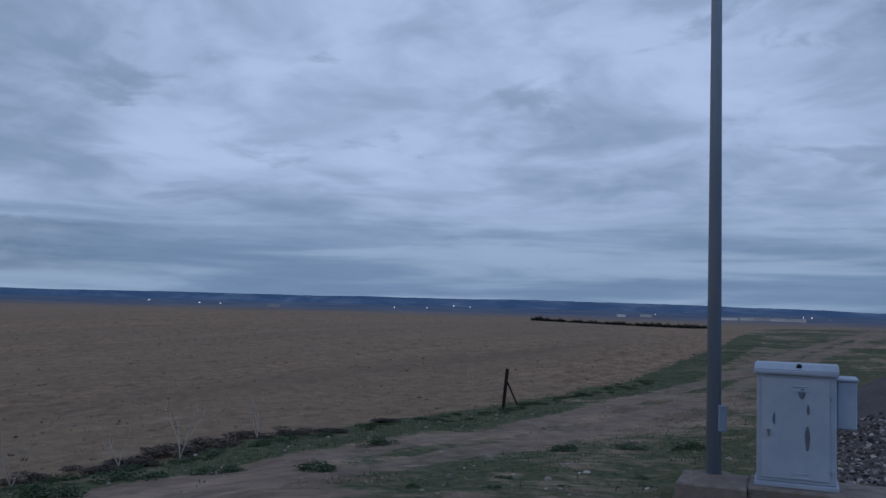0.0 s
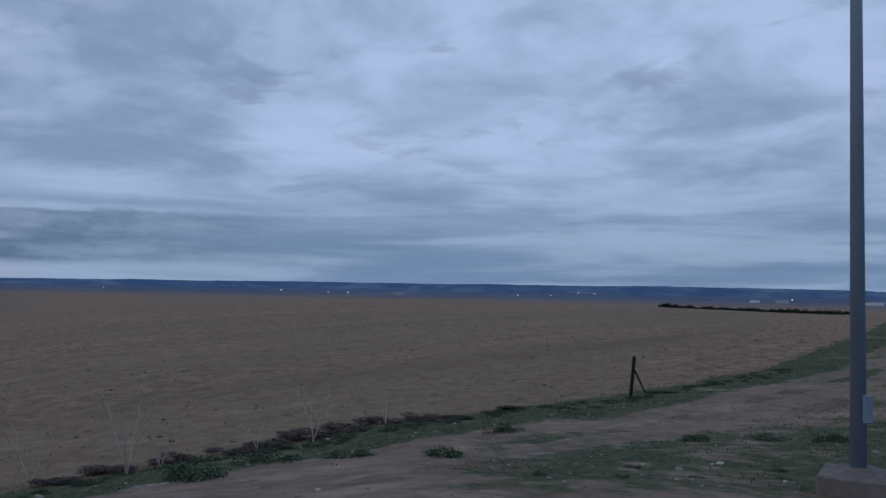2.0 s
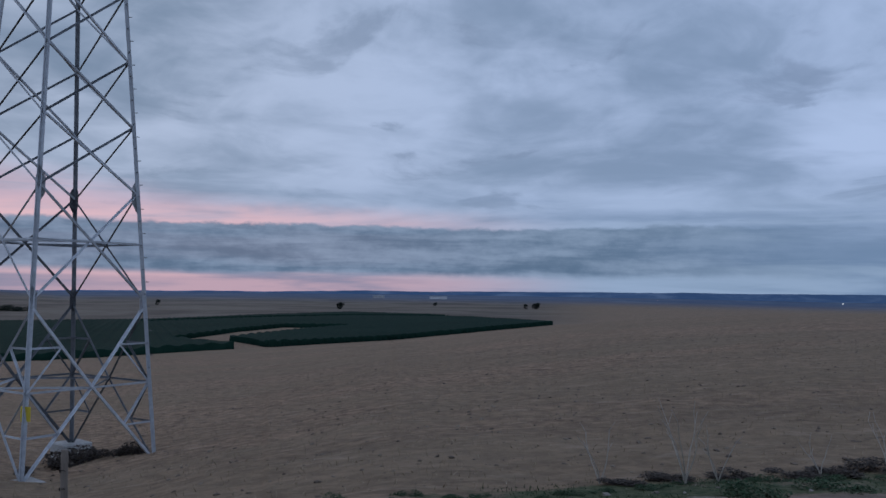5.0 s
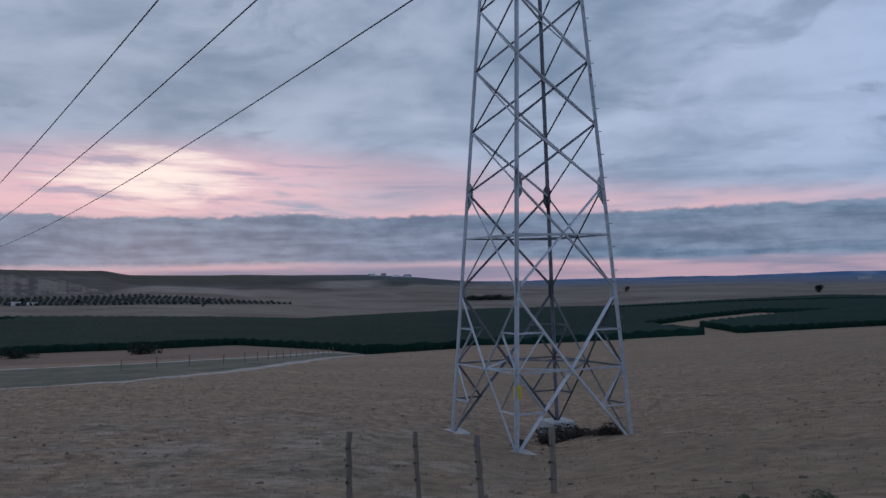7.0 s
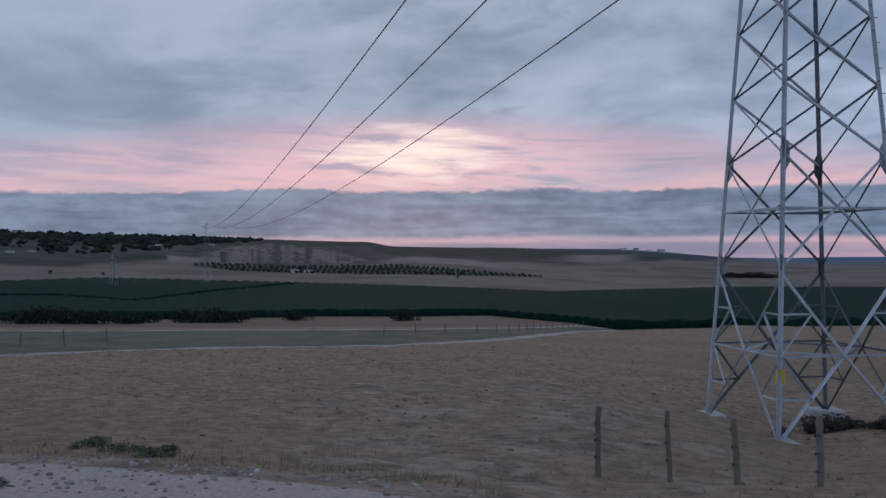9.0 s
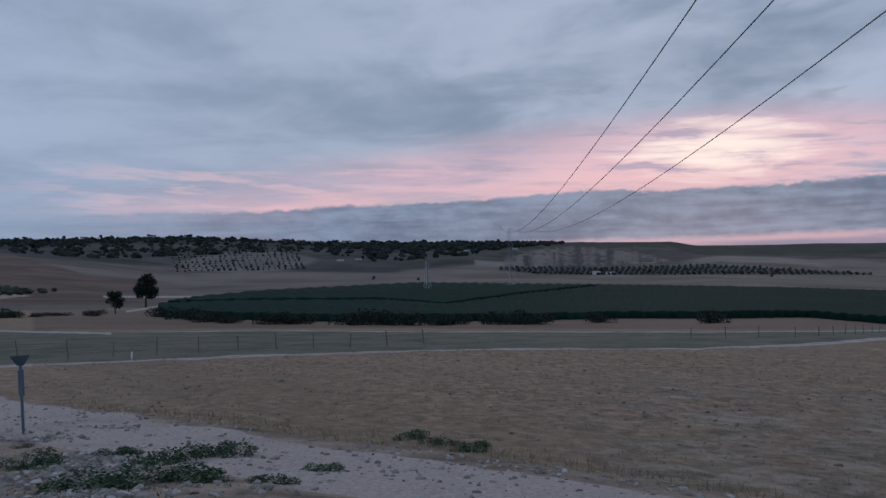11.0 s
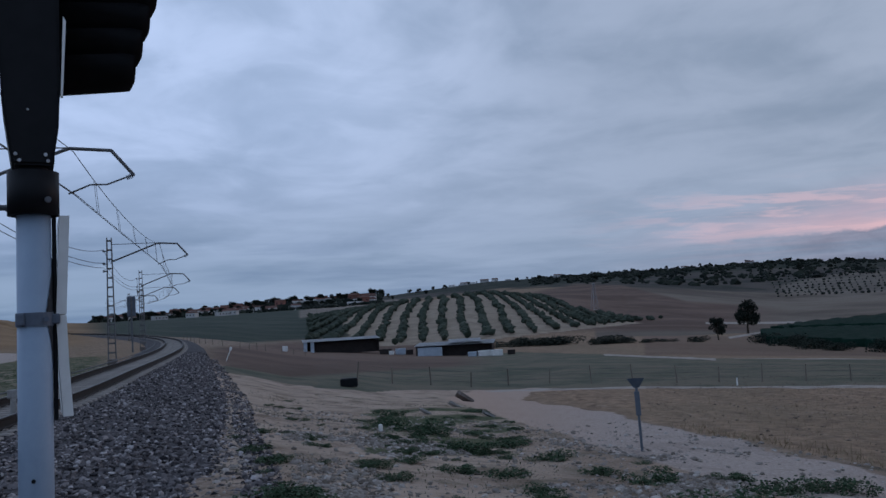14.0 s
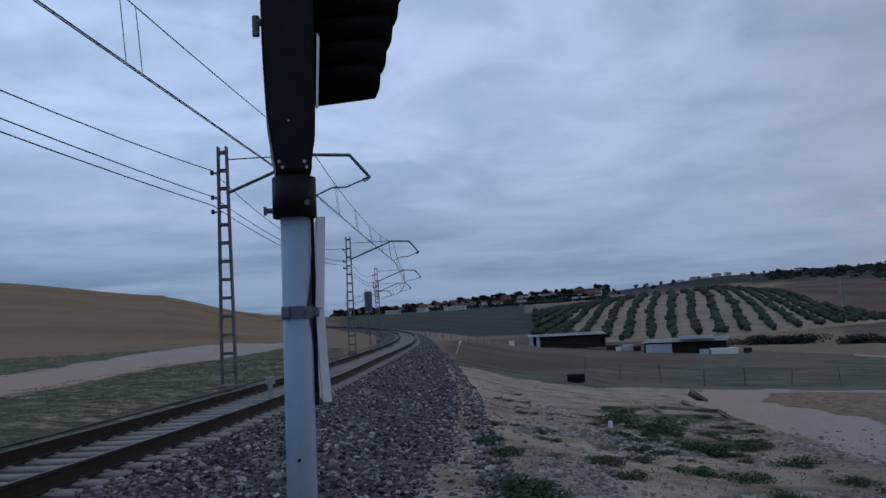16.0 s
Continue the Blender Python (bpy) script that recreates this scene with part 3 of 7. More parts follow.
def build_ground():
    az = np.concatenate([np.arange(-40, 196, 0.22), np.arange(196, 320, 2.0)])
    rr = np.exp(np.concatenate([np.linspace(np.log(1.2), np.log(12), 70), np.linspace(np.log(12), np.log(700), 300)[1:], np.linspace(np.log(700), np.log(4850), 90)[1:]]))
    B, Rr = np.meshgrid(az, rr)
    X, Y = -Rr * np.sin(np.radians(B)), Rr * np.cos(np.radians(B))
    Z = height(X, Y)
    # gullies down the far scarp
    Z = Z + 2.0 * np.sin(B * 6.283 / 1.3 + 1.5 * np.sin(B * 2.3)) * smoothstep(Rr, 1000, 1500) * smoothstep(Rr, 2450, 2000) * smoothstep(B, 91, 95) * smoothstep(B, 105, 101)
    na, nr = len(az), len(rr)
    co = np.stack([X.ravel(), Y.ravel(), Z.ravel()], 1)
    i, j = np.meshgrid(np.arange(nr - 1), np.arange(na), indexing="ij")
    k = (j + 1) % na
    quads = np.stack([i * na + j, (i + 1) * na + j, (i + 1) * na + k, i * na + k], -1).reshape(-1, 4)
    centre = len(co)
    co = np.vstack([co, [[0, 0, 0]]])
    fan = np.stack([np.full(na, centre), np.arange(na), (np.arange(na) + 1) % na], 1)
    me = bpy.data.meshes.new("ground")
    me.vertices.add(len(co))
    me.vertices.foreach_set("co", co.ravel())
    loops = np.concatenate([quads.ravel(), fan.ravel()])
    me.loops.add(len(loops))
    me.loops.foreach_set("vertex_index", loops.astype(np.int32))
    start = np.concatenate([np.arange(len(quads)) * 4, len(quads) * 4 + np.arange(len(fan)) * 3])
    me.polygons.add(len(start))
    me.polygons.foreach_set("loop_start", start.astype(np.int32))
    me.polygons.foreach_set("use_smooth", np.ones(len(start), bool))
    me.update(calc_edges=True)
    x, y, z = co.T
    r = np.hypot(x, y)
    b = (np.degrees(np.arctan2(-x, y)) + 100) % 360 - 100
    el = np.degrees(np.arctan2(z - EYE, np.maximum(r, 0.1)))
    lane = np.maximum.reduce([
        smoothstep(off_line(x, y, LANE), 2.3, 1.3), smoothstep(off_line(x, y, LANE_END), 2.4, 1.5),
        smoothstep(off_line(x, y, LANE_LEFT), 5.0, 3.4)])
    # pale worn lanes across the pasture and short tracks by the orchard
    pale = np.maximum(smoothstep(off_line(x, y, LANE_FIELD), 1.7, 0.6), smoothstep(off_line(x, y, LANE_MID), 1.9, 0.7))
    for bs, es, half in (([123.2, 126, 130], [-1.88, -1.8, -1.62], 0.07), ([124.6, 126.4, 128.6], [-2.08, -2.35, -2.62], 0.07), ([129.4, 133.5, 136.5], [-3.95, -3.62, -3.35], 0.06)):
        pale = np.maximum(pale, smoothstep(np.abs(el - np.interp(b, bs, es)), half * 1.3, half * 0.6) * (b > bs[0]) * (b < bs[-1]) * (r > 60))
    rut = smoothstep(np.abs(off_line(x, y, LANE) - 0.8), 0.75, 0.25) * smoothstep(b, 42, 20) * (r < 120)
    mottle = smoothstep(b, 60, 74) * smoothstep(b, 108, 92) * smoothstep(r, 46, 26)
    # weathered scarp, bare spurs and the soil under the far groves
    scarp = smoothstep(el, -0.62, -0.5) * smoothstep(el + 0.16 * waves(x, y, 130, 14) - np.interp(b, [92.8, 95, 97, 100, 102.5, 103.6], [-0.5, 0.1, 0.48, 0.72, 0.5, 0.0]), 0.10, -0.08) * (r > 900) * (b > 92) * (b < 104)
    spur = np.maximum.reduce([
        smoothstep(np.abs(el - np.interp(b, [101.5, 104, 106], [-0.55, -0.38, -0.2])), 0.26, 0.16) * (b > 101.2) * (b < 106),
        smoothstep(np.abs(el - np.interp(b, [83, 87, 90, 92.5], [-0.95, -0.5, -0.35, -0.6])), 0.26, 0.12) * smoothstep(b, 82.5, 84.5) * smoothstep(b, 93, 91),
        smoothstep(np.abs(el + 0.32), 0.3, 0.16) * smoothstep(b, 74.5, 76.5) * smoothstep(b, 80.5, 78.5),
        smoothstep(np.abs((b - 121.0) / 4.6) + np.maximum(0, np.abs(el - 0.3) / 0.8) ** 2, 1.05, 0.85) * 0.65,
        smoothstep(np.abs(el - np.interp(b, [150, 153, 156.6], [0.85, 0.8, 0.45])), 0.3, 0.2) * (b > 150) * (b < 156.6)]) * (r > 420)
    band = smoothstep(el - np.interp(b, [81.3, 90, 98, 101.8, 104.4], [-1.57, -1.38, -1.22, -1.06, -0.74]), -0.03, 0.03) * smoothstep(el - np.interp(b, [81.3, 91, 98, 104.4], [-1.49, -0.74, -0.78, -0.6]), 0.03, -0.03) * (b > 81.3) * (b < 104.4) * (r > 300)
    ridge = smoothstep(el - np.interp(b, [66, 70, 76.5, 82, 91.4, 93, 104, 112, 118, 126, 130.6, 140], [-0.6, -0.5, 0.37, 0.3, 0.55, 1.1, 1.25, 1.3, 1.8, 2.2, 2.25, 2.0]), -0.75, -0.2) * (r > 700)
    side = left_of(x, y, VERGE)  # negative on the field's side
    verge = smoothstep(np.abs(side - 0.9), 1.7, 0.7) * (r < 90)
    verge *= np.interp(b, [28, 44], [1, 0.25]) * np.clip(0.85 + 0.4 * waves(x, y, 8, 41), 0.5, 1)
    # rough ground between lane and railway
    bank = smoothstep(side, -0.1, 0.5) * (r < 400)
    bank *= np.where((b > 165) | (b < -60), smoothstep(r, 75, 55), 1)
    lane = lane * np.where(b < 95, np.interp(b, [60, 95], [0.22, 1.0]), 1)
    verge = np.maximum(verge, smoothstep(b, 15, -8) * smoothstep(side, 0.0, 0.6) * (r < 110) * np.clip(0.52 + 0.3 * waves(x, y, 11, 42), 0.3, 0.75))
    verge = np.maximum(verge, smoothstep(b, 166, 170) * (r > 8) * (r < 80) * (el < -0.9) * 0.58)
    verge = np.maximum(verge, smoothstep(b, 140, 144) * smoothstep(b, 154, 152) * smoothstep(el, -10.6, -8.6) * smoothstep(el, -5.7, -6.5) * np.clip(0.55 + 0.5 * waves(x, y, 4, 43), 0.15, 0.85))
    # beyond the field lane: grassy strip, brown strip, plain and hills
    fl = np.interp(b, [70, 76.6, 85.6, 92.5, 110, 131.5, 143, 146, 150], [-5.2, -5.06, -5.85, -6.13, -5.97, -5.66, -5.42, -5.2, -4.95])
    ml = np.interp(b, [76.6, 79, 89, 98, 110, 118, 128, 140, 150, 160], [-5.06, -4.8, -5.05, -5.0, -4.72, -4.35, -3.95, -3.4, -3.3, -2.6])
    strip = ((el > fl) & (el < ml) & (b > 77) & (b < 162) & (r > 45) & (r < 250)).astype(float)
    strip = np.maximum(strip, ((b > 122) & (b < 157) & (r > 62) & (el < np.interp(b, [122, 130, 136, 142], [-4.3, -3.9, -3.35, -2.9]))).astype(float) * (r < 260))
    crop = crop_zone(b, el, r).astype(float)
    plain = smoothstep(np.maximum(el - np.interp(b, CROP_TOP[0], CROP_TOP[1], -1.9, -2.4), -1), 0.0, 0.06) * (r > 260) * smoothstep(b, 29, 36) * (b < 137)
    hillfoot = np.interp(b, [68, 81, 91, 99, 106, 112, 117, 126, 134, 140, 144, 150, 157, 163, 170], [-0.45, -0.6, -0.69, -0.79, -0.37, -0.66, -0.43, 0.1, 0.9, 1.3, 1.3, 0.9, 0.1, -0.8, 0.0])
    scrub = smoothstep(el - hillfoot + 0.12 * waves(x, y, 160, 12), -0.05, 0.1) * (r > 350) * smoothstep(b, 62, 69) * (b < 174)
    dark_slope = smoothstep(b, 152.6, 153.8) * smoothstep(b, 172, 168) * (r > 250) * smoothstep(el, -1.35, -1.1)
    grove = ((b > 132) & (b < 153.4 + 0.5 * (el + 1.0)) & (r > 290) & (r < 700) & (el > np.interp(b, [132, 135.7, 144, 150.3, 158], [-1.3, -1.5, -1.95, -2.03, -1.4])) & (el < np.interp(b, [134, 137.5, 140.2, 144, 147.5, 150.2, 156], [-1.4, -0.72, 0.52, 1.3, 1.3, 1.3, 0.9]))).astype(float)
    brown = smoothstep(b, 124, 129) * smoothstep(b, 143, 140) * smoothstep(r, 300, 340) * smoothstep(el - np.interp(b, [124, 131, 135, 138, 141], [-1.1, -0.2, 1.1, 1.35, 1.0]), 0.12, -0.05)
    brown = np.maximum(brown, smoothstep(b, 143, 147) * smoothstep(b, 164, 161) * (r > 55) * (r < 330) * smoothstep(el, -3.75, -3.5) * smoothstep(el, -1.2, -1.5) * 0.9)
    brown = np.maximum(brown, smoothstep(el - np.interp(b, [76, 90, 104, 118, 128, 132], [-4.95, -4.95, -4.75, -4.25, -3.85, -3.6]), 0.0, 0.12) * (b > 76) * (b < 134) * (r > 60) * (r < 260) * 0.62)
    hill = smoothstep(el, -1.0, -0.4) * smoothstep(b, 168, 171) * smoothstep(b, 235, 225) * smoothstep(r, 40, 60)
    # how strongly the painted haze tints the ground, growing with distance
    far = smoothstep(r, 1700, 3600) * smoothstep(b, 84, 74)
    for name, v in (("lane", lane), ("verge", verge), ("bank", bank), ("strip", strip), ("crop", crop), ("plain", plain), ("scrub", scrub), ("grove", grove), ("brown", brown), ("far", far), ("hill", hill), ("pale", pale), ("rut", rut), ("mottle", mottle), ("scarp", scarp), ("spur", spur), ("ridge", ridge), ("band", band), ("meadow", dark_slope), ("stony", smoothstep(b, 45, 80)), ("bearing", b), ("sandy", smoothstep(b, 134, 146) * smoothstep(r, 75, 50))):
        at = me.attributes.new(name, "FLOAT", "POINT")
        at.data.foreach_set("value", v.astype(np.float32))
    m = bpy.data.materials.new("open_country")
    m.use_nodes = True
    n = Net(m.node_tree)
    bsdf = m.node_tree.nodes["Principled BSDF"]
    co = n.node("ShaderNodeTexCoord").outputs["Object"]

    def att(name):
        a = n.node("ShaderNodeAttribute", attribute_name=name)
        return a.outputs["Fac"]

    rows = n.mapped(co, (1, 1, 1), 35)
    drill = n.noise(n.mapped(rows, (3.2, 0.10, 1)), 0.5, 6, 0.7, 0.15)
    clod = n.noise(co, 2.2, 8, 0.72, 0.3)
    patchy = n.noise(n.mapped(rows, (1, 0.3, 1)), 0.045, 6, 0.62, 0.7)
    grit = n.noise(co, 14, 6, 0.75, 0.2)
    blot = n.noise(co, 0.5, 6, 0.65, 0.6)
    wide = n.noise(co, 0.006, 6, 0.6, 0.7)
    stub = n.mix(n.step(clod, 0.34, 0.66), (0.118, 0.076, 0.052), (0.345, 0.235, 0.155))
    stub = n.mix(n.math("MULTIPLY", n.step(drill, 0.40, 0.62), 0.22), stub, (0.110, 0.075, 0.056))
    stub = n.mix(n.math("MULTIPLY", n.step(patchy, 0.44, 0.62), 0.6), stub, (0.180, 0.134, 0.088))
    chip = n.noise(n.mapped(rows, (1.6, 0.7, 1)), 0.9, 6, 0.7, 0.4)
    stub = n.mix(n.math("MULTIPLY", n.step(chip, 0.54, 0.68), 0.32), stub, (0.37, 0.290, 0.215))
    stub = n.mix(n.math("MULTIPLY", n.step(chip, 0.42, 0.32), 0.6), stub, (0.080, 0.060, 0.042))
    swath = n.noise(n.mapped(rows, (0.55, 0.03, 1), 0, (4, 2, 0)), 0.5, 6, 0.66, 0.3)
    stub = n.mix(n.math("MULTIPLY", n.step(swath, 0.50, 0.72), 0.20), stub, (0.37, 0.270, 0.185))
    stub = n.mix(n.math("MULTIPLY", n.step(swath, 0.44, 0.30), 0.28), stub, (0.085, 0.058, 0.043))
    lumps = n.noise(co, 0.9, 7, 0.75, 0.5)
    tuft = n.noise(co, 0.33, 5, 0.7, 0.6)
    spotty = n.mix(n.step(lumps, 0.42, 0.60), (0.080, 0.078, 0.055), (0.330, 0.275, 0.215))
    stub = n.mix(n.math("MULTIPLY", n.math("MULTIPLY", att("mottle"), n.step(tuft, 0.40, 0.60)), 0.6), stub, spotty)
    earth = n.mix(n.step(blot, 0.32, 0.66), (0.152, 0.107, 0.077), (0.310, 0.228, 0.170))
    earth = n.mix(n.math("MULTIPLY", n.step(n.noise(co, 2.6, 6, 0.7, 0.5), 0.50, 0.66), 0.5), earth, (0.085, 0.072, 0.048))
    earth = n.mix(n.math("MULTIPLY", n.step(n.noise(co, 0.55, 7, 0.72, 0.8), 0.50, 0.64), 0.5), earth, (0.062, 0.066, 0.040))
    earth = n.mix(n.math("MULTIPLY", att("sandy"), n.step(n.noise(co, 0.8, 6, 0.7, 0.5), 0.36, 0.60)), earth, (0.38, 0.292, 0.226))
    stone = n.mix(n.math("MULTIPLY", n.step(grit, 0.52, 0.72), n.math("MULTIPLY_ADD", att("stony"), 0.45, 0.2)), earth, (0.37, 0.33, 0.30))
    col = n.mix(att("bank"), stub, stone)
    weed = n.mix(n.step(n.noise(co, 7, 6, 0.7), 0.35, 0.65), (0.034, 0.052, 0.024), (0.10, 0.105, 0.058))
    vmask = n.step(n.math("ADD", att("verge"), n.math("MULTIPLY", n.math("ADD", n.noise(co, 1.6, 6, 0.7), -0.5), 1.5)), 0.3, 0.65)
    col = n.mix(vmask, col, weed)
    worn = n.mix(n.step(clod, 0.35, 0.65), (0.130, 0.096, 0.077), (0.250, 0.187, 0.150))
    rmask = n.step(n.math("ADD", att("rut"), n.math("MULTIPLY", n.math("ADD", n.noise(co, 1.1, 6, 0.7), -0.5), 1.3)), 0.45, 0.75)
    col = n.mix(n.math("MULTIPLY", rmask, 0.75), col, worn)
    gravel = n.mix(n.step(grit, 0.3, 0.7), (0.255, 0.205, 0.178), (0.46, 0.385, 0.338))
    gravel = n.mix(n.math("MULTIPLY", n.step(blot, 0.5, 0.72), 0.55), gravel, (0.20, 0.155, 0.13))
    gravel = n.mix(att("sandy"), gravel, n.mix(n.step(grit, 0.3, 0.7), (0.305, 0.208, 0.158), (0.46, 0.340, 0.268)))
    lmask = n.step(n.math("ADD", att("lane"), n.math("MULTIPLY", n.math("ADD", n.noise(co, 0.8, 7, 0.72), -0.5), 1.5)), 0.3, 0.6)
    pasture = n.mix(n.step(n.noise(n.mapped(co, (1, 1, 1)), 0.16, 6, 0.7, 0.5), 0.34, 0.62), (0.070, 0.080, 0.056), (0.140, 0.120, 0.088))
    smask = n.step(n.math("ADD", att("strip"), n.math("MULTIPLY", n.math("ADD", n.noise(co, 0.08, 6, 0.7), -0.5), 0.7)), 0.4, 0.6)
    col = n.mix(smask, col, pasture)
    tan = n.mix(n.step(wide, 0.36, 0.62), (0.096, 0.076, 0.060), (0.172, 0.142, 0.114))
    tan = n.mix(n.math("MULTIPLY", n.step(n.noise(co, 0.03, 6, 0.7), 0.45, 0.7), 0.5), tan, (0.095, 0.074, 0.055))
    col = n.mix(att("plain"), col, tan)
    col = n.mix(att("crop"), col, (0.010, 0.018, 0.013))
    bush = n.mix(n.step(n.noise(co, 0.02, 8, 0.72, 0.6), 0.46, 0.74), (0.017, 0.025, 0.019), (0.058, 0.058, 0.046))
    slope = n.mix(n.step(n.noise(co, 0.006, 6, 0.65, 0.5), 0.38, 0.62), (0.036, 0.035, 0.033), (0.078, 0.068, 0.058))
    thick = n.math("ADD", n.math("MULTIPLY", n.math("ADD", n.noise(co, 0.010, 6, 0.7, 0.5), -0.5), 2.2), n.math("MULTIPLY_ADD", att("ridge"), 0.9, 0.36))
    bush = n.mix(n.step(thick, 0.35, 0.6), slope, bush)
    col = n.mix(att("scrub"), col, bush)
    col = n.mix(att("meadow"), col, n.mix(n.step(n.noise(co, 0.03, 6, 0.65, 0.5), 0.35, 0.65), (0.026, 0.038, 0.029), (0.052, 0.062, 0.046)))
    bare = n.mix(n.step(n.noise(co, 0.02, 5, 0.65, 0.5), 0.35, 0.65), (0.140, 0.118, 0.098), (0.215, 0.182, 0.150))
    col = n.mix(att("spur"), col, bare)
    rills = n.noise(n.xyz(n.math("MULTIPLY", att("bearing"), 1.25), n.math("MULTIPLY", n.noise(co, 0.008, 5, 0.65), 4.0)), 1.0, 5, 0.6, 1.0)
    face = n.mix(n.step(rills, 0.38, 0.58), (0.034, 0.033, 0.033), n.mix(0.35, bare, (0.07, 0.062, 0.055)))
    col = n.mix(att("band"), col, n.mix(n.step(n.noise(co, 0.05, 5, 0.65), 0.35, 0.65), (0.034, 0.037, 0.032), (0.068, 0.063, 0.053)))
    col = n.mix(att("scarp"), col, face)
    col = n.mix(att("brown"), col, n.mix(n.step(n.noise(co, 0.015, 6, 0.65, 0.6), 0.35, 0.65), (0.085, 0.054, 0.042), (0.150, 0.100, 0.078)))
    chalk = n.mix(n.step(n.noise(co, 0.12, 6, 0.7, 0.4), 0.3, 0.7), (0.225, 0.175, 0.130), (0.35, 0.285, 0.220))
    col = n.mix(att("grove"), col, chalk)
    fallow = n.mix(n.step(n.noise(n.mapped(rows, (1, 0.25, 1)), 0.05, 6, 0.6, 0.5), 0.34, 0.66), (0.185, 0.113, 0.057), (0.255, 0.165, 0.092))
    fallow = n.mix(n.math("MULTIPLY", n.step(clod, 0.4, 0.7), 0.3), fallow, (0.15, 0.10, 0.06))
    col = n.mix(att("hill"), col, fallow)
    col = n.mix(lmask, col, gravel)
    track = n.mix(n.step(n.noise(co, 0.7, 6, 0.7), 0.35, 0.65), (0.23, 0.200, 0.172), (0.37, 0.330, 0.288))
    pmask = n.step(n.math("ADD", att("pale"), n.math("MULTIPLY", n.math("ADD", n.noise(co, 0.25, 6, 0.7), -0.5), 0.9)), 0.35, 0.7)
    col = n.mix(pmask, col, track)
    # bluish haze of distance painted into the far plain's colour
    far_haze = n.mix(n.step(n.noise(n.mapped(co, (1, 1, 1)), 0.003, 6, 0.7, 0.6), 0.42, 0.66), (0.055, 0.085, 0.145), (0.115, 0.145, 0.195))
    col = n.mix(att("far"), col, far_haze)
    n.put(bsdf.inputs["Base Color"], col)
    bsdf.inputs["Roughness"].default_value = 0.96
    bsdf.inputs["Specular IOR Level"].default_value = 0.12
    bp = n.node("ShaderNodeBump")
    bp.inputs["Strength"].default_value, bp.inputs["Distance"].default_value = 0.7, 0.12
    n.put(bp.inputs["Height"], n.math("ADD", clod, n.math("MULTIPLY", drill, 0.35)))
    n.put(bsdf.inputs["Normal"], bp.outputs[0])
    me.materials.append(m)
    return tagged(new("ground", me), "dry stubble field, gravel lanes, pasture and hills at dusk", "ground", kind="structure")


ground = build_ground()


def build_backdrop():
    """A low range of hills round the far plain, blue and glowing with painted haze."""
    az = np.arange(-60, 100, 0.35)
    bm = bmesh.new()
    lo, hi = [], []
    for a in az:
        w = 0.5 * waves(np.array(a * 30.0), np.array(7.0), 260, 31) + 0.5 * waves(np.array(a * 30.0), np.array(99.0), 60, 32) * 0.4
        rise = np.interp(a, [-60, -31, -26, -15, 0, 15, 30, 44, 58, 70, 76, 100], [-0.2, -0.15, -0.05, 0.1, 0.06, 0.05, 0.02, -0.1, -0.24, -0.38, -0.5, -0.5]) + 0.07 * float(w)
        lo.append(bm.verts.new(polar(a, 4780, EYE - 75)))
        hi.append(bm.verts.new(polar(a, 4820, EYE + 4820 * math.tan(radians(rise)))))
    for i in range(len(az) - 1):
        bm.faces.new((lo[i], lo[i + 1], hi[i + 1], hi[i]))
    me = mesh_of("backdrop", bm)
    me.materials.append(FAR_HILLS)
    tagged(new("backdrop", me), "distant range of hills, blue with painted haze, beyond the plain", "hills", kind="structure")


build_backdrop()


# ---- railway ----
def bed_reach(p):
    """How far the ballast spreads on the lane's side of the middle line."""
    return float(np.interp(-p.y, [-30, 0, 10, 20, 55, 90], [4.8, 5.4, 6.0, 5.0, 3.2, 2.7]))


def track_frame(i):
    a, b = TRACK[max(i - 1, 0)], TRACK[min(i + 1, len(TRACK) - 1)]
    d = (b - a).normalized()
    return d, Vector((-d.y, d.x, 0)).normalized()


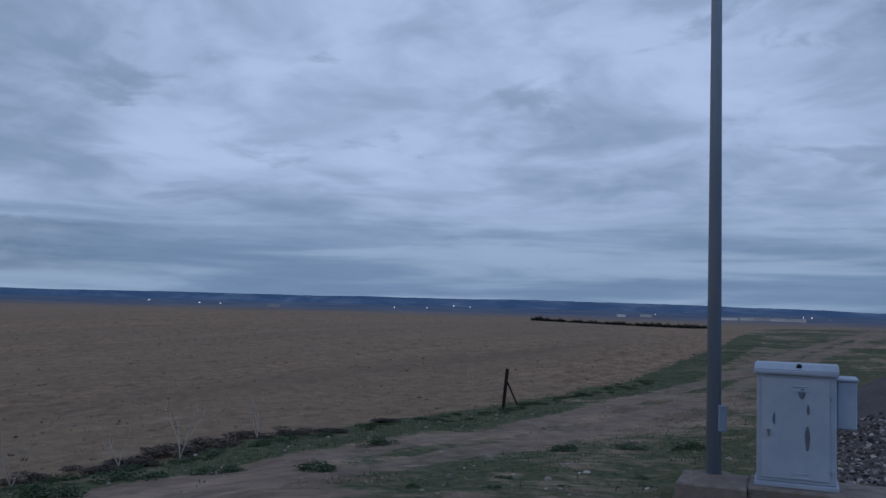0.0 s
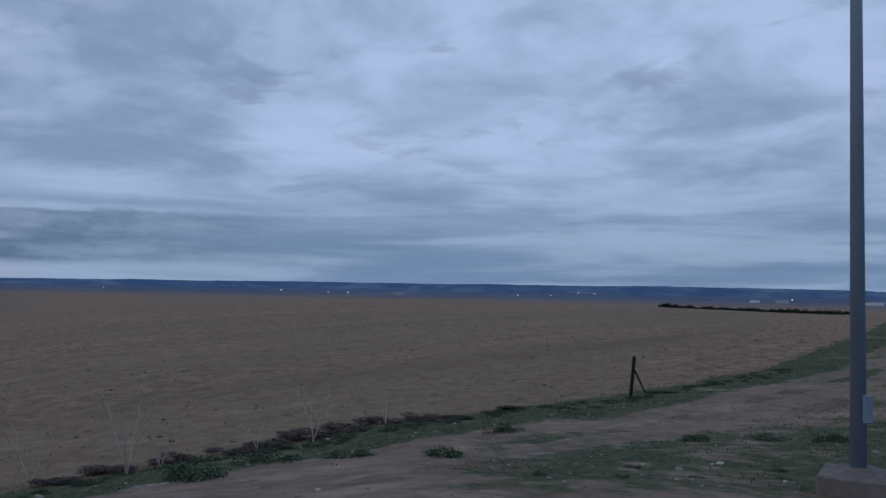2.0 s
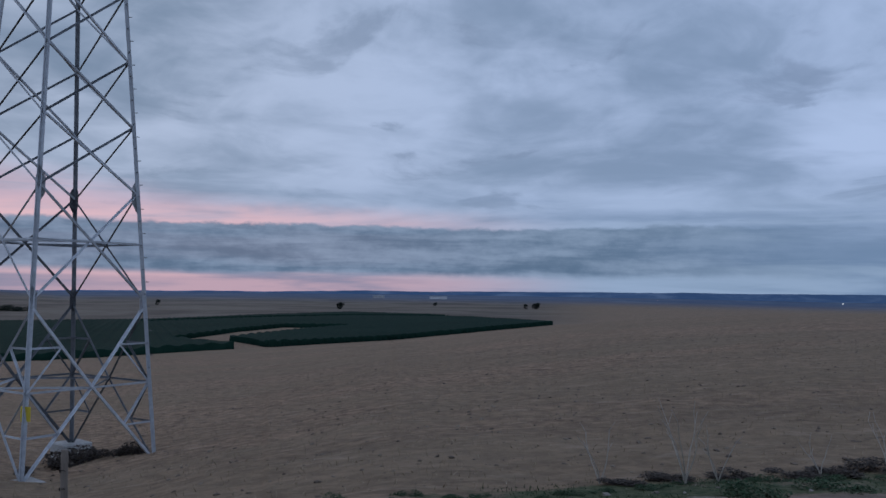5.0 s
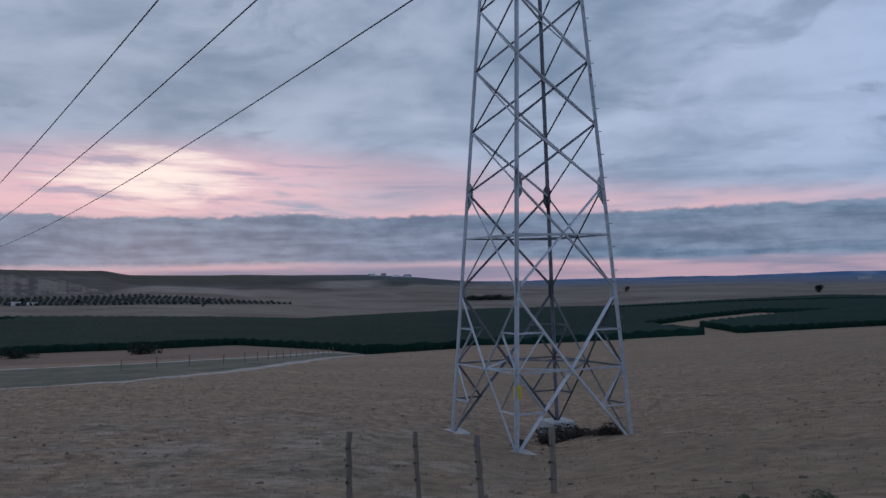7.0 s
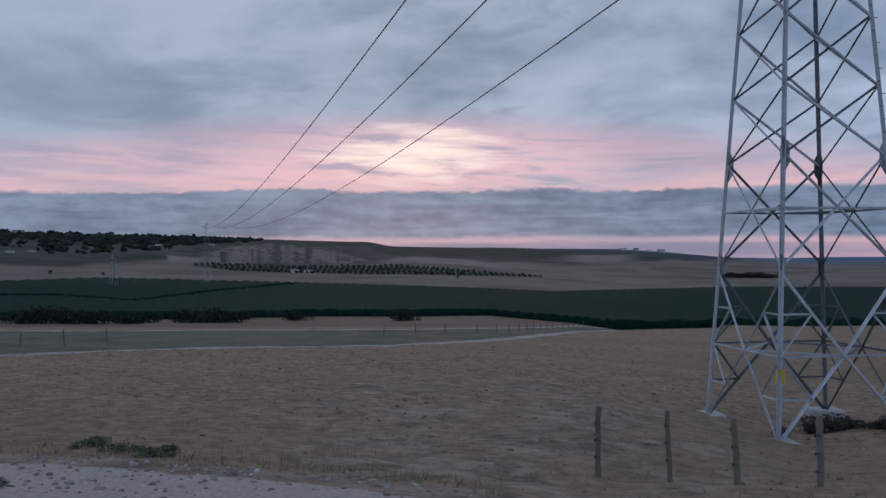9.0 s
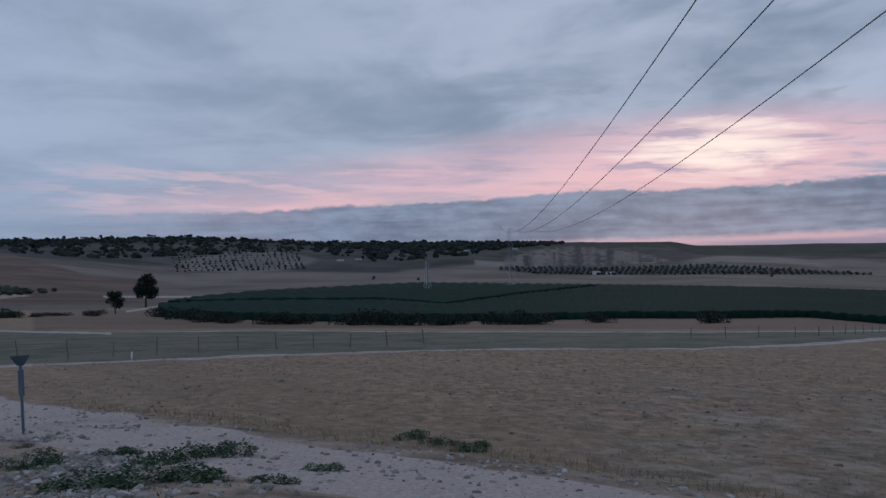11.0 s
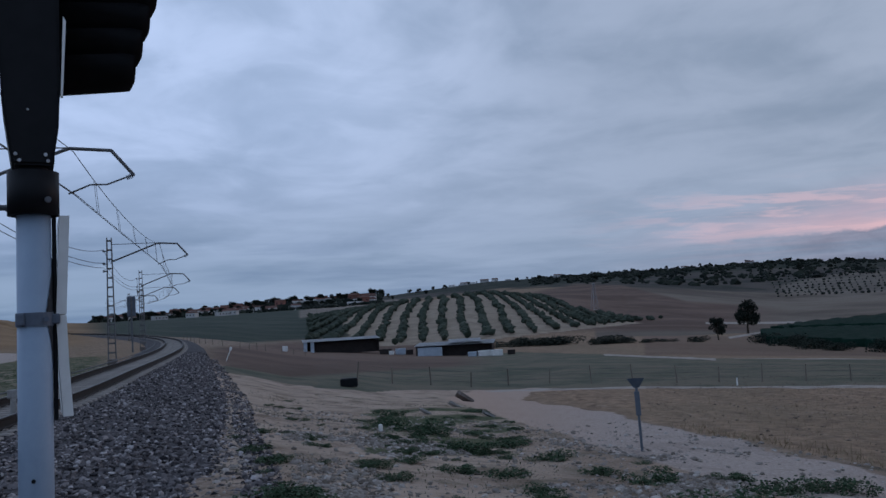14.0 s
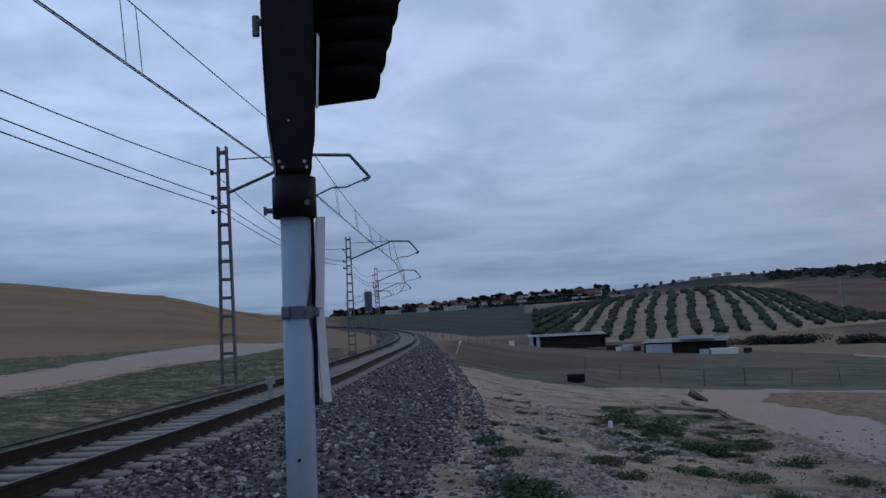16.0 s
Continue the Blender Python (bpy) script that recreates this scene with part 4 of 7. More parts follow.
def build_railway():
    bm = bmesh.new()
    rings = []
    for i in range(0, len(TRACK), 2):
        p, (d, left) = TRACK[i], track_frame(i)
        w = bed_reach(p)
        ring = []
        for u, v in ((3.3, None), (2.9, -0.44), (1.75, -0.16), (0.9, -0.19), (0, -0.18), (-0.9, -0.19), (-1.8, -0.16), (-2.1, -0.17), (-2.1 - (w - 2.1) * 0.33, -0.22), (-2.1 - (w - 2.1) * 0.66, -0.32), (-w, None)):
            q = p + left * u
            q.z = p.z + v if v is not None else float(height(q.x, q.y)) - 0.03
            if v is not None:
                q.z += 0.025 * noise.noise(q * 1.7)
            ring.append(bm.verts.new(q))
        rings.append(ring)
    for r, s in zip(rings, rings[1:]):
        for j in range(len(r) - 1):
            bm.faces.new((r[j], r[j + 1], s[j + 1], s[j])).smooth = True
    bmesh.ops.recalc_face_normals(bm, faces=bm.faces)
    track = holder("railway_track", Matrix.Identity(4), "single railway track on grey ballast with concrete sleepers", "railway track", kind="structure")
    part("ballast_bed", bm, BALLAST, track, "grey crushed stone ballast")
    fine = [p + Vector((0, 0, 0)) for p in TRACK[::3]]
    prof = [(-0.075, -0.115), (0.075, -0.115), (0.075, -0.09), (0.02, -0.07), (0.02, 0.045), (0.036, 0.06), (0.036, 0.095), (0.028, 0.102), (-0.028, 0.102), (-0.036, 0.095), (-0.036, 0.06), (-0.02, 0.045), (-0.02, -0.07), (-0.075, -0.09)]
    for u in (-0.87, 0.87):
        rail = part("rail", sweep(fine, [(a + u, b) for a, b in prof]), RAIL, track, "dark rusty steel rail")
        part("rail_head", sweep(fine, [(u - 0.026, 0.1035), (u + 0.026, 0.1035), (u + 0.026, 0.1015), (u - 0.026, 0.1015)]), RAIL_TOP, rail, "worn running surface")
    part("cable", sweep(fine, [(2.02 + 0.03 * math.cos(a), -0.05 + 0.03 * math.sin(a)) for a in np.linspace(0, 6.28, 7)[:-1]]), WIRE, track, "black trackside cable")
    bm = bmesh.new()
    box(bm, (0, 0, -0.215), (2.6, 0.27, 0.20), bevel=0.025)
    for u in (-0.87, 0.87):
        for e in (-0.13, 0.13):
            box(bm, (u + e, 0, -0.105), (0.07, 0.12, 0.03))
    near_me = mesh_of("sleeper", bm)
    rest = bmesh.new()
    for i, p in enumerate(TRACK):
        d, left = track_frame(i)
        m = Matrix(((left.x, d.x, 0, p.x), (left.y, d.y, 0, p.y), (0, 0, 1, p.z), (0, 0, 0, 1))) @ pose(0, 0, 0, 0, 0, random.uniform(-0.6, 0.6))
        if -125 < p.y < -3:
            part("sleeper", near_me, SLEEPER, track).matrix_local = m
        else:
            box(rest, (0, 0, -0.215), (2.6, 0.27, 0.20), m)
    tagged(part("far_sleepers", rest, SLEEPER, track), kind="stuff")
    return track


build_railway()


# ---- overhead line ----
def nearest(x, y):
    return int(np.argmin([(p.x - x) ** 2 + (p.y - y) ** 2 for p in TRACK]))


def build_mast(foot, across, tall, label):
    """Lattice mast; across points over the track."""
    side = Vector((-across.y, across.x, 0))
    m = Matrix(((across.x, side.x, 0, foot.x), (across.y, side.y, 0, foot.y), (0, 0, 1, foot.z), (0, 0, 0, 1)))
    mast = holder("catenary_mast", m, label, "catenary mast", "masts along the railway")
    bm = bmesh.new()
    box(bm, (0, 0, -0.05), (0.6, 0.6, 0.4), bevel=0.04)
    part("footing", bm, CONCRETE, mast, "concrete footing")
    for s in (-1, 1):
        bm = bmesh.new()
        p, q = Vector((s * 0.24, 0, 0)), Vector((s * 0.14, 0, tall))
        vs = box(bm, (0, 0, 0.5), (0.06, 0.22, 1))
        for v in vs:
            c = p.lerp(q, v.co.z)
            v.co = Vector((v.co.x + c.x, v.co.y, v.co.z * tall))
        part("mast_leg", bm, MAST, mast)
    n = 13
    for k in range(n):
        z = 0.55 + (tall - 0.75) * k / (n - 1)
        w = 0.24 + (0.14 - 0.24) * z / tall
        for e in (-0.105, 0.105):
            bm = bmesh.new()
            box(bm, (0, e, z), (2 * w, 0.012, 0.10))
            part("batten", bm, MAST, mast)
    bm = bmesh.new()
    pts = [(0.1, 6.58), (3.1, 7.75), (4.35, 7.67), (5.0, 6.88)]
    for (a, b), (c, d) in zip(pts, pts[1:]):
        tube(bm, (a, 0, b), (c, 0, d), 0.055, n=8)
    for a, b in pts[1:]:
        bmesh.ops.create_icosphere(bm, subdivisions=1, radius=0.058, matrix=Matrix.Translation((a, 0, b)))
    arm = part("cantilever", bm, MAST, mast, "bent tubular arm over the track")
    bm = bmesh.new()
    for (a, b), (c, d) in zip([(5.0, 6.88), (4.2, 6.58), (3.7, 6.58), (3.05, 6.30)], [(4.2, 6.58), (3.7, 6.58), (3.05, 6.30)]):
        tube(bm, (a, 0, b), (c, 0, d), 0.028, n=6)
    part("registration_arm", bm, MAST, arm)
    bm = bmesh.new()
    for k in range(4):
        tube(bm, (4.97 - 0.05 * k, 0, 6.85 - 0.02 * k), (4.94 - 0.05 * k, 0, 6.84 - 0.02 * k), 0.075, n=10)
    part("insulator", bm, WIRE, arm)
    part("tie", wire_mesh([(0.14, 0, 7.75), (3.1, 0, 7.77)], 0.02), WIRE, mast)
    for z in (7.3, 6.45, 5.95):
        bm = bmesh.new()
        tube(bm, (-0.1, 0, z), (-0.38, 0, z + 0.02), 0.03, n=6)
        tube(bm, (-0.38, 0, z - 0.05), (-0.38, 0, z + 0.1), 0.06, n=8)
        part("feeder_bracket", bm, WIRE, mast)
    return mast, m


def wire_mesh(pts, r, sides=4):
    """One unbroken round wire through points."""
    line = [Vector(pts[0])]
    for p in pts[1:]:
        if (Vector(p) - line[-1]).length > 1e-4:
            line.append(Vector(p))
    bm = bmesh.new()
    rings = []
    for i, p in enumerate(line):
        d = (line[min(i + 1, len(line) - 1)] - line[max(i - 1, 0)]).normalized()
        u = d.cross(Vector((0, 0, 1)) if abs(d.z) < 0.9 else Vector((1, 0, 0))).normalized()
        v = u.cross(d)
        rings.append([bm.verts.new(p + u * (r * math.cos(6.2832 * k / sides)) + v * (r * math.sin(6.2832 * k / sides))) for k in range(sides)])
    for a, b in zip(rings, rings[1:]):
        for k in range(sides):
            bm.faces.new((a[k], a[(k + 1) % sides], b[(k + 1) % sides], b[k])).smooth = True
    return bm


def sagged(p, q, sag, n=14):
    p, q = Vector(p), Vector(q)
    return [p.lerp(q, k / n) - Vector((0, 0, 4 * sag * (k / n) * (1 - k / n))) for k in range(n + 1)]


def build_overhead():
    stations = []
    for x, y in ((13.5, 14.0), (-4.9, -28.4), (-15.6, -58.5), (-25.4, -92), (-33.0, -124), (-38.8, -157), (-42.6, -192)):
        i = nearest(x, y)
        d, left = track_frame(i)
        stations.append((TRACK[i], left, y < 0))
    labels = ["grey steel lattice mast with a bent arm over the track", "lattice mast farther down the line"]
    for k, (p, left, real) in enumerate(stations):
        if real:
            foot = p + left * 3.12
            foot.z = float(height(foot.x, foot.y)) + 0.12
            build_mast(Vector((foot.x, foot.y, p.z - 0.3)), -left, 8.2, labels[min(k - 1, 1)])
    lines = {"contact_wire": [], "messenger_wire": [], "dropper": []}
    feeders = [[], [], []]
    for (p, l, _), (q, k, _) in zip(stations, stations[1:]):
        up = 1.15 if p.y > 0 else 0.0
        a, b = p + l * -0.2 + Vector((0, 0, 5.93 + up)), q + k * -0.2 + Vector((0, 0, 5.93))
        lines["contact_wire"] += sagged(a, b, 0.03, 6)
        c, e = p + l * -0.1 + Vector((0, 0, 7.35 + up * 1.75)), q + k * -0.1 + Vector((0, 0, 7.35))
        mess = sagged(c, e, 0.55, 16)
        lines["messenger_wire"] += mess
        for t in (2, 2.22, 5, 5.22, 8, 8.22, 11, 11.22, 14, 14.22):
            f = t / 16
            top = mess[int(t)].lerp(mess[min(int(t) + 1, 16)], t - int(t))
            lines["dropper"].append([top, a.lerp(b, f)])
        for n, (z, sag) in enumerate(((7.1, 1.35), (6.2, 0.75), (5.9, 0.7))):
            feeders[n] += sagged(p + l * 3.5 + Vector((0, 0, z + up)), q + k * 3.5 + Vector((0, 0, z)), sag * 0.7, 14)
    cat = holder("overhead_line", Matrix.Identity(4), "thin dark contact wire hung from a messenger wire", "overhead wire")
    part("contact_wire", wire_mesh(lines["contact_wire"], 0.016), WIRE, cat)
    part("contact_wire", wire_mesh([v + Vector((0.09, 0, 0.03)) for v in lines["contact_wire"]], 0.014), WIRE, cat)
    part("messenger_wire", wire_mesh(lines["messenger_wire"], 0.016), WIRE, cat)
    for d in lines["dropper"]:
        part("dropper", wire_mesh(d, 0.008), WIRE, cat)
    for f in feeders:
        fw = holder("feeder_wire", Matrix.Identity(4), "dark feeder cable strung along the lattice masts", "cable", "feeder cables")
        part("cable", wire_mesh(f, 0.017), WIRE, fw)


build_overhead()


# ---- the railway signal by the standing point ----
def build_signal():
    base = polar(171.95, 4.2) + Vector((0.087, -0.014, 0))
    g = float(height(base.x, base.y))
    view = base.normalized()
    right = Vector((view.y, -view.x, 0))
    m = Matrix(((right.x, view.x, 0, base.x), (right.y, view.y, 0, base.y), (0, 0, 1, 0), (0, 0, 0, 1))) @ pose(0, 0, 0, 0, 0.55, 0)
    sig = holder("railway_signal", m, "railway signal with black hooded head on a pale blue post", "railway signal")
    bm = bmesh.new()
    box(bm, (0, 0, g), (0.55, 0.55, 0.5), bevel=0.03)
    part("footing", bm, CONCRETE_LIGHT, sig, "concrete footing")
    bm = bmesh.new()
    tube(bm, (0, 0, g + 0.2), (0, 0, 2.16), 0.073, 0.071, 28)
    for f in bm.faces:
        f.smooth = True
    post = part("post", bm, POST_BLUE, sig, "pale blue-grey tubular post with dark stains")
    bm = bmesh.new()
    tube(bm, (-0.012, -0.072, 0.98), (-0.012, -0.078, 0.98), 0.009, n=10)
    part("bolt_hole", bm, BLACK, post)
    bm = bmesh.new()
    rows = []
    for z in np.linspace(1.45, 1.95, 22):
        spread = 52 * math.exp(-((z - 1.70) / 0.17) ** 2) + random.uniform(-3, 3)
        rows.append([bm.verts.new((0.0745 * math.cos(radians(a)), 0.0745 * math.sin(radians(a)), z)) for a in np.linspace(-spread * 0.9 - 4, 30, 9)])
    for lo, hi in zip(rows, rows[1:]):
        for j in range(8):
            bm.faces.new((lo[j], lo[j + 1], hi[j + 1], hi[j])).smooth = True
    part("soot_stain", bm, SCAR_DARK, post, "dark smudge on the paint")
    bm = bmesh.new()
    tube(bm, (0, 0, 1.645), (0, 0, 1.705), 0.078, n=28)
    box(bm, (-0.058, -0.066, 1.675), (0.036, 0.03, 0.055), bevel=0.006)
    box(bm, (0.078, -0.01, 1.675), (0.05, 0.05, 0.045), bevel=0.006)
    tube(bm, (0.045, -0.085, 1.675), (0.045, -0.07, 1.675), 0.012, n=8)
    part("clamp", bm, SCAR, sig, "dark steel clamp band")
    bm = bmesh.new()
    tube(bm, (0, 0, 2.14), (0, 0, 2.335), 0.107, n=32)
    for f in bm.faces:
        f.smooth = len(f.verts) == 4
    collar = part("collar", bm, BLACK, sig, "black socket collar")
    bm = bmesh.new()
    tube(bm, (-0.10, 0, 2.175), (-0.145, 0, 2.175), 0.013, n=8)
    tube(bm, (-0.135, 0, 2.175), (-0.15, 0, 2.175), 0.022, n=6)
    part("bolt", bm, STEEL_DULL_OR_SHADED, collar)
    bm = bmesh.new()
    tube(bm, (0.055, -0.09, 2.20), (0.058, -0.115, 2.20), 0.014, n=8)
    part("bolt", bm, STEEL_DULL_OR_SHADED, collar)
    # head: a slim housing that widens upwards, seen from its side
    bm = bmesh.new()
    outline = [(-0.085, 2.355), (0.085, 2.355), (0.088, 2.42), (0.105, 2.52), (0.112, 2.70), (0.115, 3.9), (-0.148, 3.9), (-0.14, 3.0), (-0.125, 2.65), (-0.095, 2.42)]
    f = bm.faces.new([bm.verts.new((x, -0.10, z)) for x, z in outline])
    r = bmesh.ops.extrude_face_region(bm, geom=[f])
    bmesh.ops.translate(bm, vec=(0, 0.42, 0), verts=[v for v in r["geom"] if isinstance(v, bmesh.types.BMVert)])
    bmesh.ops.recalc_face_normals(bm, faces=bm.faces)
    bmesh.ops.bevel(bm, geom=list(bm.edges), offset=0.012, segments=2, affect="EDGES")
    head = part("signal_head", bm, BLACK, sig, "black signal housing")
    bm = bmesh.new()
    tube(bm, (0, 0, 2.30), (0, 0, 2.40), 0.06, n=20)
    part("neck", bm, BLACK, sig)
    bm = bmesh.new()
    f = bm.faces.new([bm.verts.new(v) for v in ((0.114, -0.10, 2.67), (0.124, -0.10, 2.67), (0.140, -0.10, 3.02), (0.128, -0.10, 3.04))])
    r = bmesh.ops.extrude_face_region(bm, geom=[f])
    bmesh.ops.translate(bm, vec=(0, 0.03, 0), verts=[v for v in r["geom"] if isinstance(v, bmesh.types.BMVert)])
    bmesh.ops.recalc_face_normals(bm, faces=bm.faces)
    part("backing_edge", bm, PLATE, head, "pale edge of the backing board")
    for k in range(8):
        z, reach = 2.72 + 0.128 * k, 0.352 + 0.036 * k
        bm = bmesh.new()
        # hood: a round-cornered deep shell open to the front
        ring = [(0.105 * math.cos(radians(a)), 0.105 * math.sin(radians(a)) + 0.11) for a in range(0, 360, 24)]
        back = [bm.verts.new((0.10, 0.11 + a, z + b)) for a, b in ring]
        mid = [bm.verts.new((0.10 + reach - 0.06, 0.11 + a, z + 0.042 + b)) for a, b in ring]
        bend = [bm.verts.new((0.10 + reach - 0.018, 0.11 + a * 0.96, z + 0.05 + b * 0.93)) for a, b in ring]
        front = [bm.verts.new((0.10 + reach, 0.11 + a * 0.82, z + 0.06 + (b - 0.11) * 0.74 + 0.11)) for a, b in ring]
        for lo, hi in ((back, mid), (mid, bend), (bend, front)):
            for j in range(len(ring)):
                bm.faces.new((lo[j], lo[(j + 1) % len(ring)], hi[(j + 1) % len(ring)], hi[j])).smooth = True
        bmesh.ops.solidify(bm, geom=list(bm.faces), thickness=0.006)
        part("hood", bm, BLACK, head, "black lamp hood")
    bm = bmesh.new()
    tube(bm, (-0.135, -0.06, 3.10), (-0.168, -0.06, 3.10), 0.02, n=8)
    tube(bm, (-0.165, -0.06, 3.03), (-0.165, -0.06, 3.13), 0.018, n=8)
    part("hinge_latch", bm, STEEL_DULL_OR_SHADED, head)
    for k, (a, b) in enumerate((((-0.07, -0.1035, 2.40), 0.008), ((0.05, -0.1035, 2.40), 0.008), ((-0.055, -0.1035, 2.372), 0.008), ((0.06, -0.1035, 2.372), 0.008), ((-0.02, -0.1035, 2.60), 0.005))):
        bm = bmesh.new()
        tube(bm, a, (a[0], a[1] - 0.006, a[2]), b, n=8)
        part("rivet", bm, STEEL, head)
    # two white boards seen nearly edge on
    for name, z0, z1, x0, x1 in (("upper_board", 1.695, 2.14, 0.108, 0.126), ("lower_board", 1.24, 1.69, 0.132, 0.108)):
        bm = bmesh.new()
        mid = (z0 + z1) / 2
        for za, zb, xa, xb in ((z0, mid, x0, 0.117), (mid, z1, 0.117, x1)):
            vs = box(bm, (0, 0, 0.5), (0.042, 0.30, 1))
            for v in vs:
                t = v.co.z
                v.co = Vector((v.co.x + xa * (1 - t) + xb * t, v.co.y + 0.13, za + (zb - za) * t))
        part(name, bm, PLATE, sig, "white enamel board seen edge on")
    bm = bmesh.new()
    box(bm, (0.083, 0.02, 1.70), (0.018, 0.05, 0.95), bevel=0.004)
    part("board_bracket", bm, BLACK, sig)


build_signal()


# ---- lamp pole and cabinet on their plinths ----
def build_pole_and_cabinet():
    d = 10.3
    deep = EYE - d * math.tan(radians(10.6))  # top of the plinths
    base = polar(-21.46, d * 0.985)
    face = radians(-21.46 - 5)
    turn = math.degrees(face)
    gz = float(height(base.x, base.y)) - 0.05
    pole = holder("lamp_pole", Matrix.Translation((base.x, base.y, deep + 0.06)), "tall grey tapered steel pole on a concrete block", "pole")
    bm = bmesh.new()
    tube(bm, (0, 0, 0), (0, 0, 9.5), 0.083, 0.043, 24)
    for f in bm.faces:
        f.smooth = len(f.verts) == 4
    part("shaft", bm, POLE, pole)
    bm = bmesh.new()
    box(bm, (0.065, -0.075, 0.62), (0.10, 0.05, 0.30), bevel=0.012)
    part("inspection_cover", bm, POLE, pole, "small hatch in the shaft")
    blk = holder("pole_plinth", Matrix.Translation((base.x, base.y, 0)) @ pose(0, 0, 0, 0, 0, turn), "stained concrete block under the pole", "concrete block")
    bm = bmesh.new()
    box(bm, (0, 0, (deep + gz - 0.35) / 2), (0.74, 0.8, deep - gz + 0.35), bevel=0.02)
    part("block", bm, CONCRETE, blk)
    bm = bmesh.new()
    r = bmesh.ops.create_cone(bm, cap_ends=True, segments=20, radius1=0.36, radius2=0.2, depth=0.07)
    bmesh.ops.translate(bm, vec=(0, 0, deep + 0.03), verts=r["verts"])
    part("mortar_cap", bm, CONCRETE, blk, "rough mortar collar")
    c = polar(-26.3, d * 0.995)
    m = Matrix.Translation((c.x, c.y, 0)) @ pose(0, 0, 0, 0, 0, turn)
    pl = holder("cabinet_plinth", m, "long low stained concrete plinth under the cabinet", "concrete plinth")
    bm = bmesh.new()
    box(bm, (0.45, 0, (deep + gz - 0.4) / 2), (1.88, 0.8, deep - gz + 0.4), bevel=0.02)
    part("plinth", bm, CONCRETE, pl)
    cab = holder("trackside_cabinet", Matrix.Translation((c.x, c.y, deep)) @ pose(0, 0, 0, 0, 0, turn), "pale grey metal trackside cabinet with a scuffed door", "electrical cabinet")
    w, dep, h = 0.80, 0.42, 1.17
    bm = bmesh.new()
    box(bm, (0, 0, 0.05 + h / 2), (w, dep, h), bevel=0.012)
    part("body", bm, CABINET, cab)
    bm = bmesh.new()
    box(bm, (0, 0, 0.025), (w + 0.05, dep + 0.06, 0.05), bevel=0.006)
    part("base_frame", bm, CABINET, cab)
    bm = bmesh.new()
    prof = [(-0.26, 0), (0.26, 0), (0.26, 0.05), (0.17, 0.115), (-0.17, 0.115), (-0.26, 0.05)]
    f = bm.faces.new([bm.verts.new((-w / 2 - 0.025, a, 0.05 + h + b - 0.01)) for a, b in prof])
    r = bmesh.ops.extrude_face_region(bm, geom=[f])
    bmesh.ops.translate(bm, vec=(w + 0.05, 0, 0), verts=[v for v in r["geom"] if isinstance(v, bmesh.types.BMVert)])
    bmesh.ops.recalc_face_normals(bm, faces=bm.faces)
    bmesh.ops.bevel(bm, geom=list(bm.edges), offset=0.01, segments=2, affect="EDGES")
    roof = part("roof", bm, CABINET, cab, "sloped cabinet roof")
    bm = bmesh.new()
    tube(bm, (0.03, -0.2, 0.05 + h + 0.09), (0.03, -0.225, 0.05 + h + 0.07), 0.028, n=14)
    part("roof_bolt", bm, BLACK, roof)
    bm = bmesh.new()
    box(bm, (-0.01, -dep / 2 - 0.008, 0.05 + h / 2 - 0.01), (w - 0.11, 0.018, h - 0.10), bevel=0.006)
    door = part("door", bm, CABINET, cab, "flat metal door")
    fy = -dep / 2 - 0.019
    for x, z, a, b in ((0.06, 1.01, 0.10, 0.13), (0.12, 0.84, 0.035, 0.14), (0.115, 0.53, 0.07, 0.30), (-0.22, 0.73, 0.04, 0.16)):
        bm = bmesh.new()
        k = 9
        ring = [bm.verts.new((x + a / 2 * math.cos(6.283 * i / k) * random.uniform(0.6, 1), fy - 0.0015, z + b / 2 * math.sin(6.283 * i / k) * random.uniform(0.7, 1))) for i in range(k)]
        f = bm.faces.new(ring)
        r = bmesh.ops.extrude_face_region(bm, geom=[f])
        bmesh.ops.translate(bm, vec=(0, 0.002, 0), verts=[v for v in r["geom"] if isinstance(v, bmesh.types.BMVert)])
        part("scuff", bm, SCAR, door, "dark scuffed patch")
    for z in (1.09, 0.16):
        bm = bmesh.new()
        for e in (0, 0.05):
            box(bm, (0.05, fy, z - e), (0.16, 0.012, 0.018), bevel=0.003)
        part("vent", bm, CABINET, door, "pressed vent slot")
    bm = bmesh.new()
    tube(bm, (-0.275, fy + 0.01, 0.60), (-0.275, fy - 0.035, 0.60), 0.018, n=10)
    box(bm, (-0.275, fy - 0.03, 0.575), (0.02, 0.015, 0.08), bevel=0.004)
    part("lock_handle", bm, STEEL_DULL_OR_SHADED, door)
    for z in (0.98, 0.22):
        bm = bmesh.new()
        tube(bm, (0.36, fy, z - 0.02), (0.36, fy, z + 0.02), 0.014, n=8)
        box(bm, (0.335, fy, z), (0.06, 0.008, 0.02))
        part("hinge", bm, CABINET, door)
    box2 = holder("side_meter_box", Matrix.Translation((c.x, c.y, deep)) @ pose(0, 0, 0, 0, 0, turn) @ Matrix.Translation((0.505, 0.16, 0.70)), "small grey box fixed to the cabinet's side", "electrical box")
    bm = bmesh.new()
    box(bm, (0, 0, 0.2), (0.20, 0.46, 0.52), bevel=0.015)
    part("box_body", bm, CABINET, box2)
    bm = bmesh.new()
    box(bm, (0, 0, 0.47), (0.235, 0.50, 0.03), bevel=0.008)
    part("box_lid", bm, CABINET, box2)


build_pole_and_cabinet()


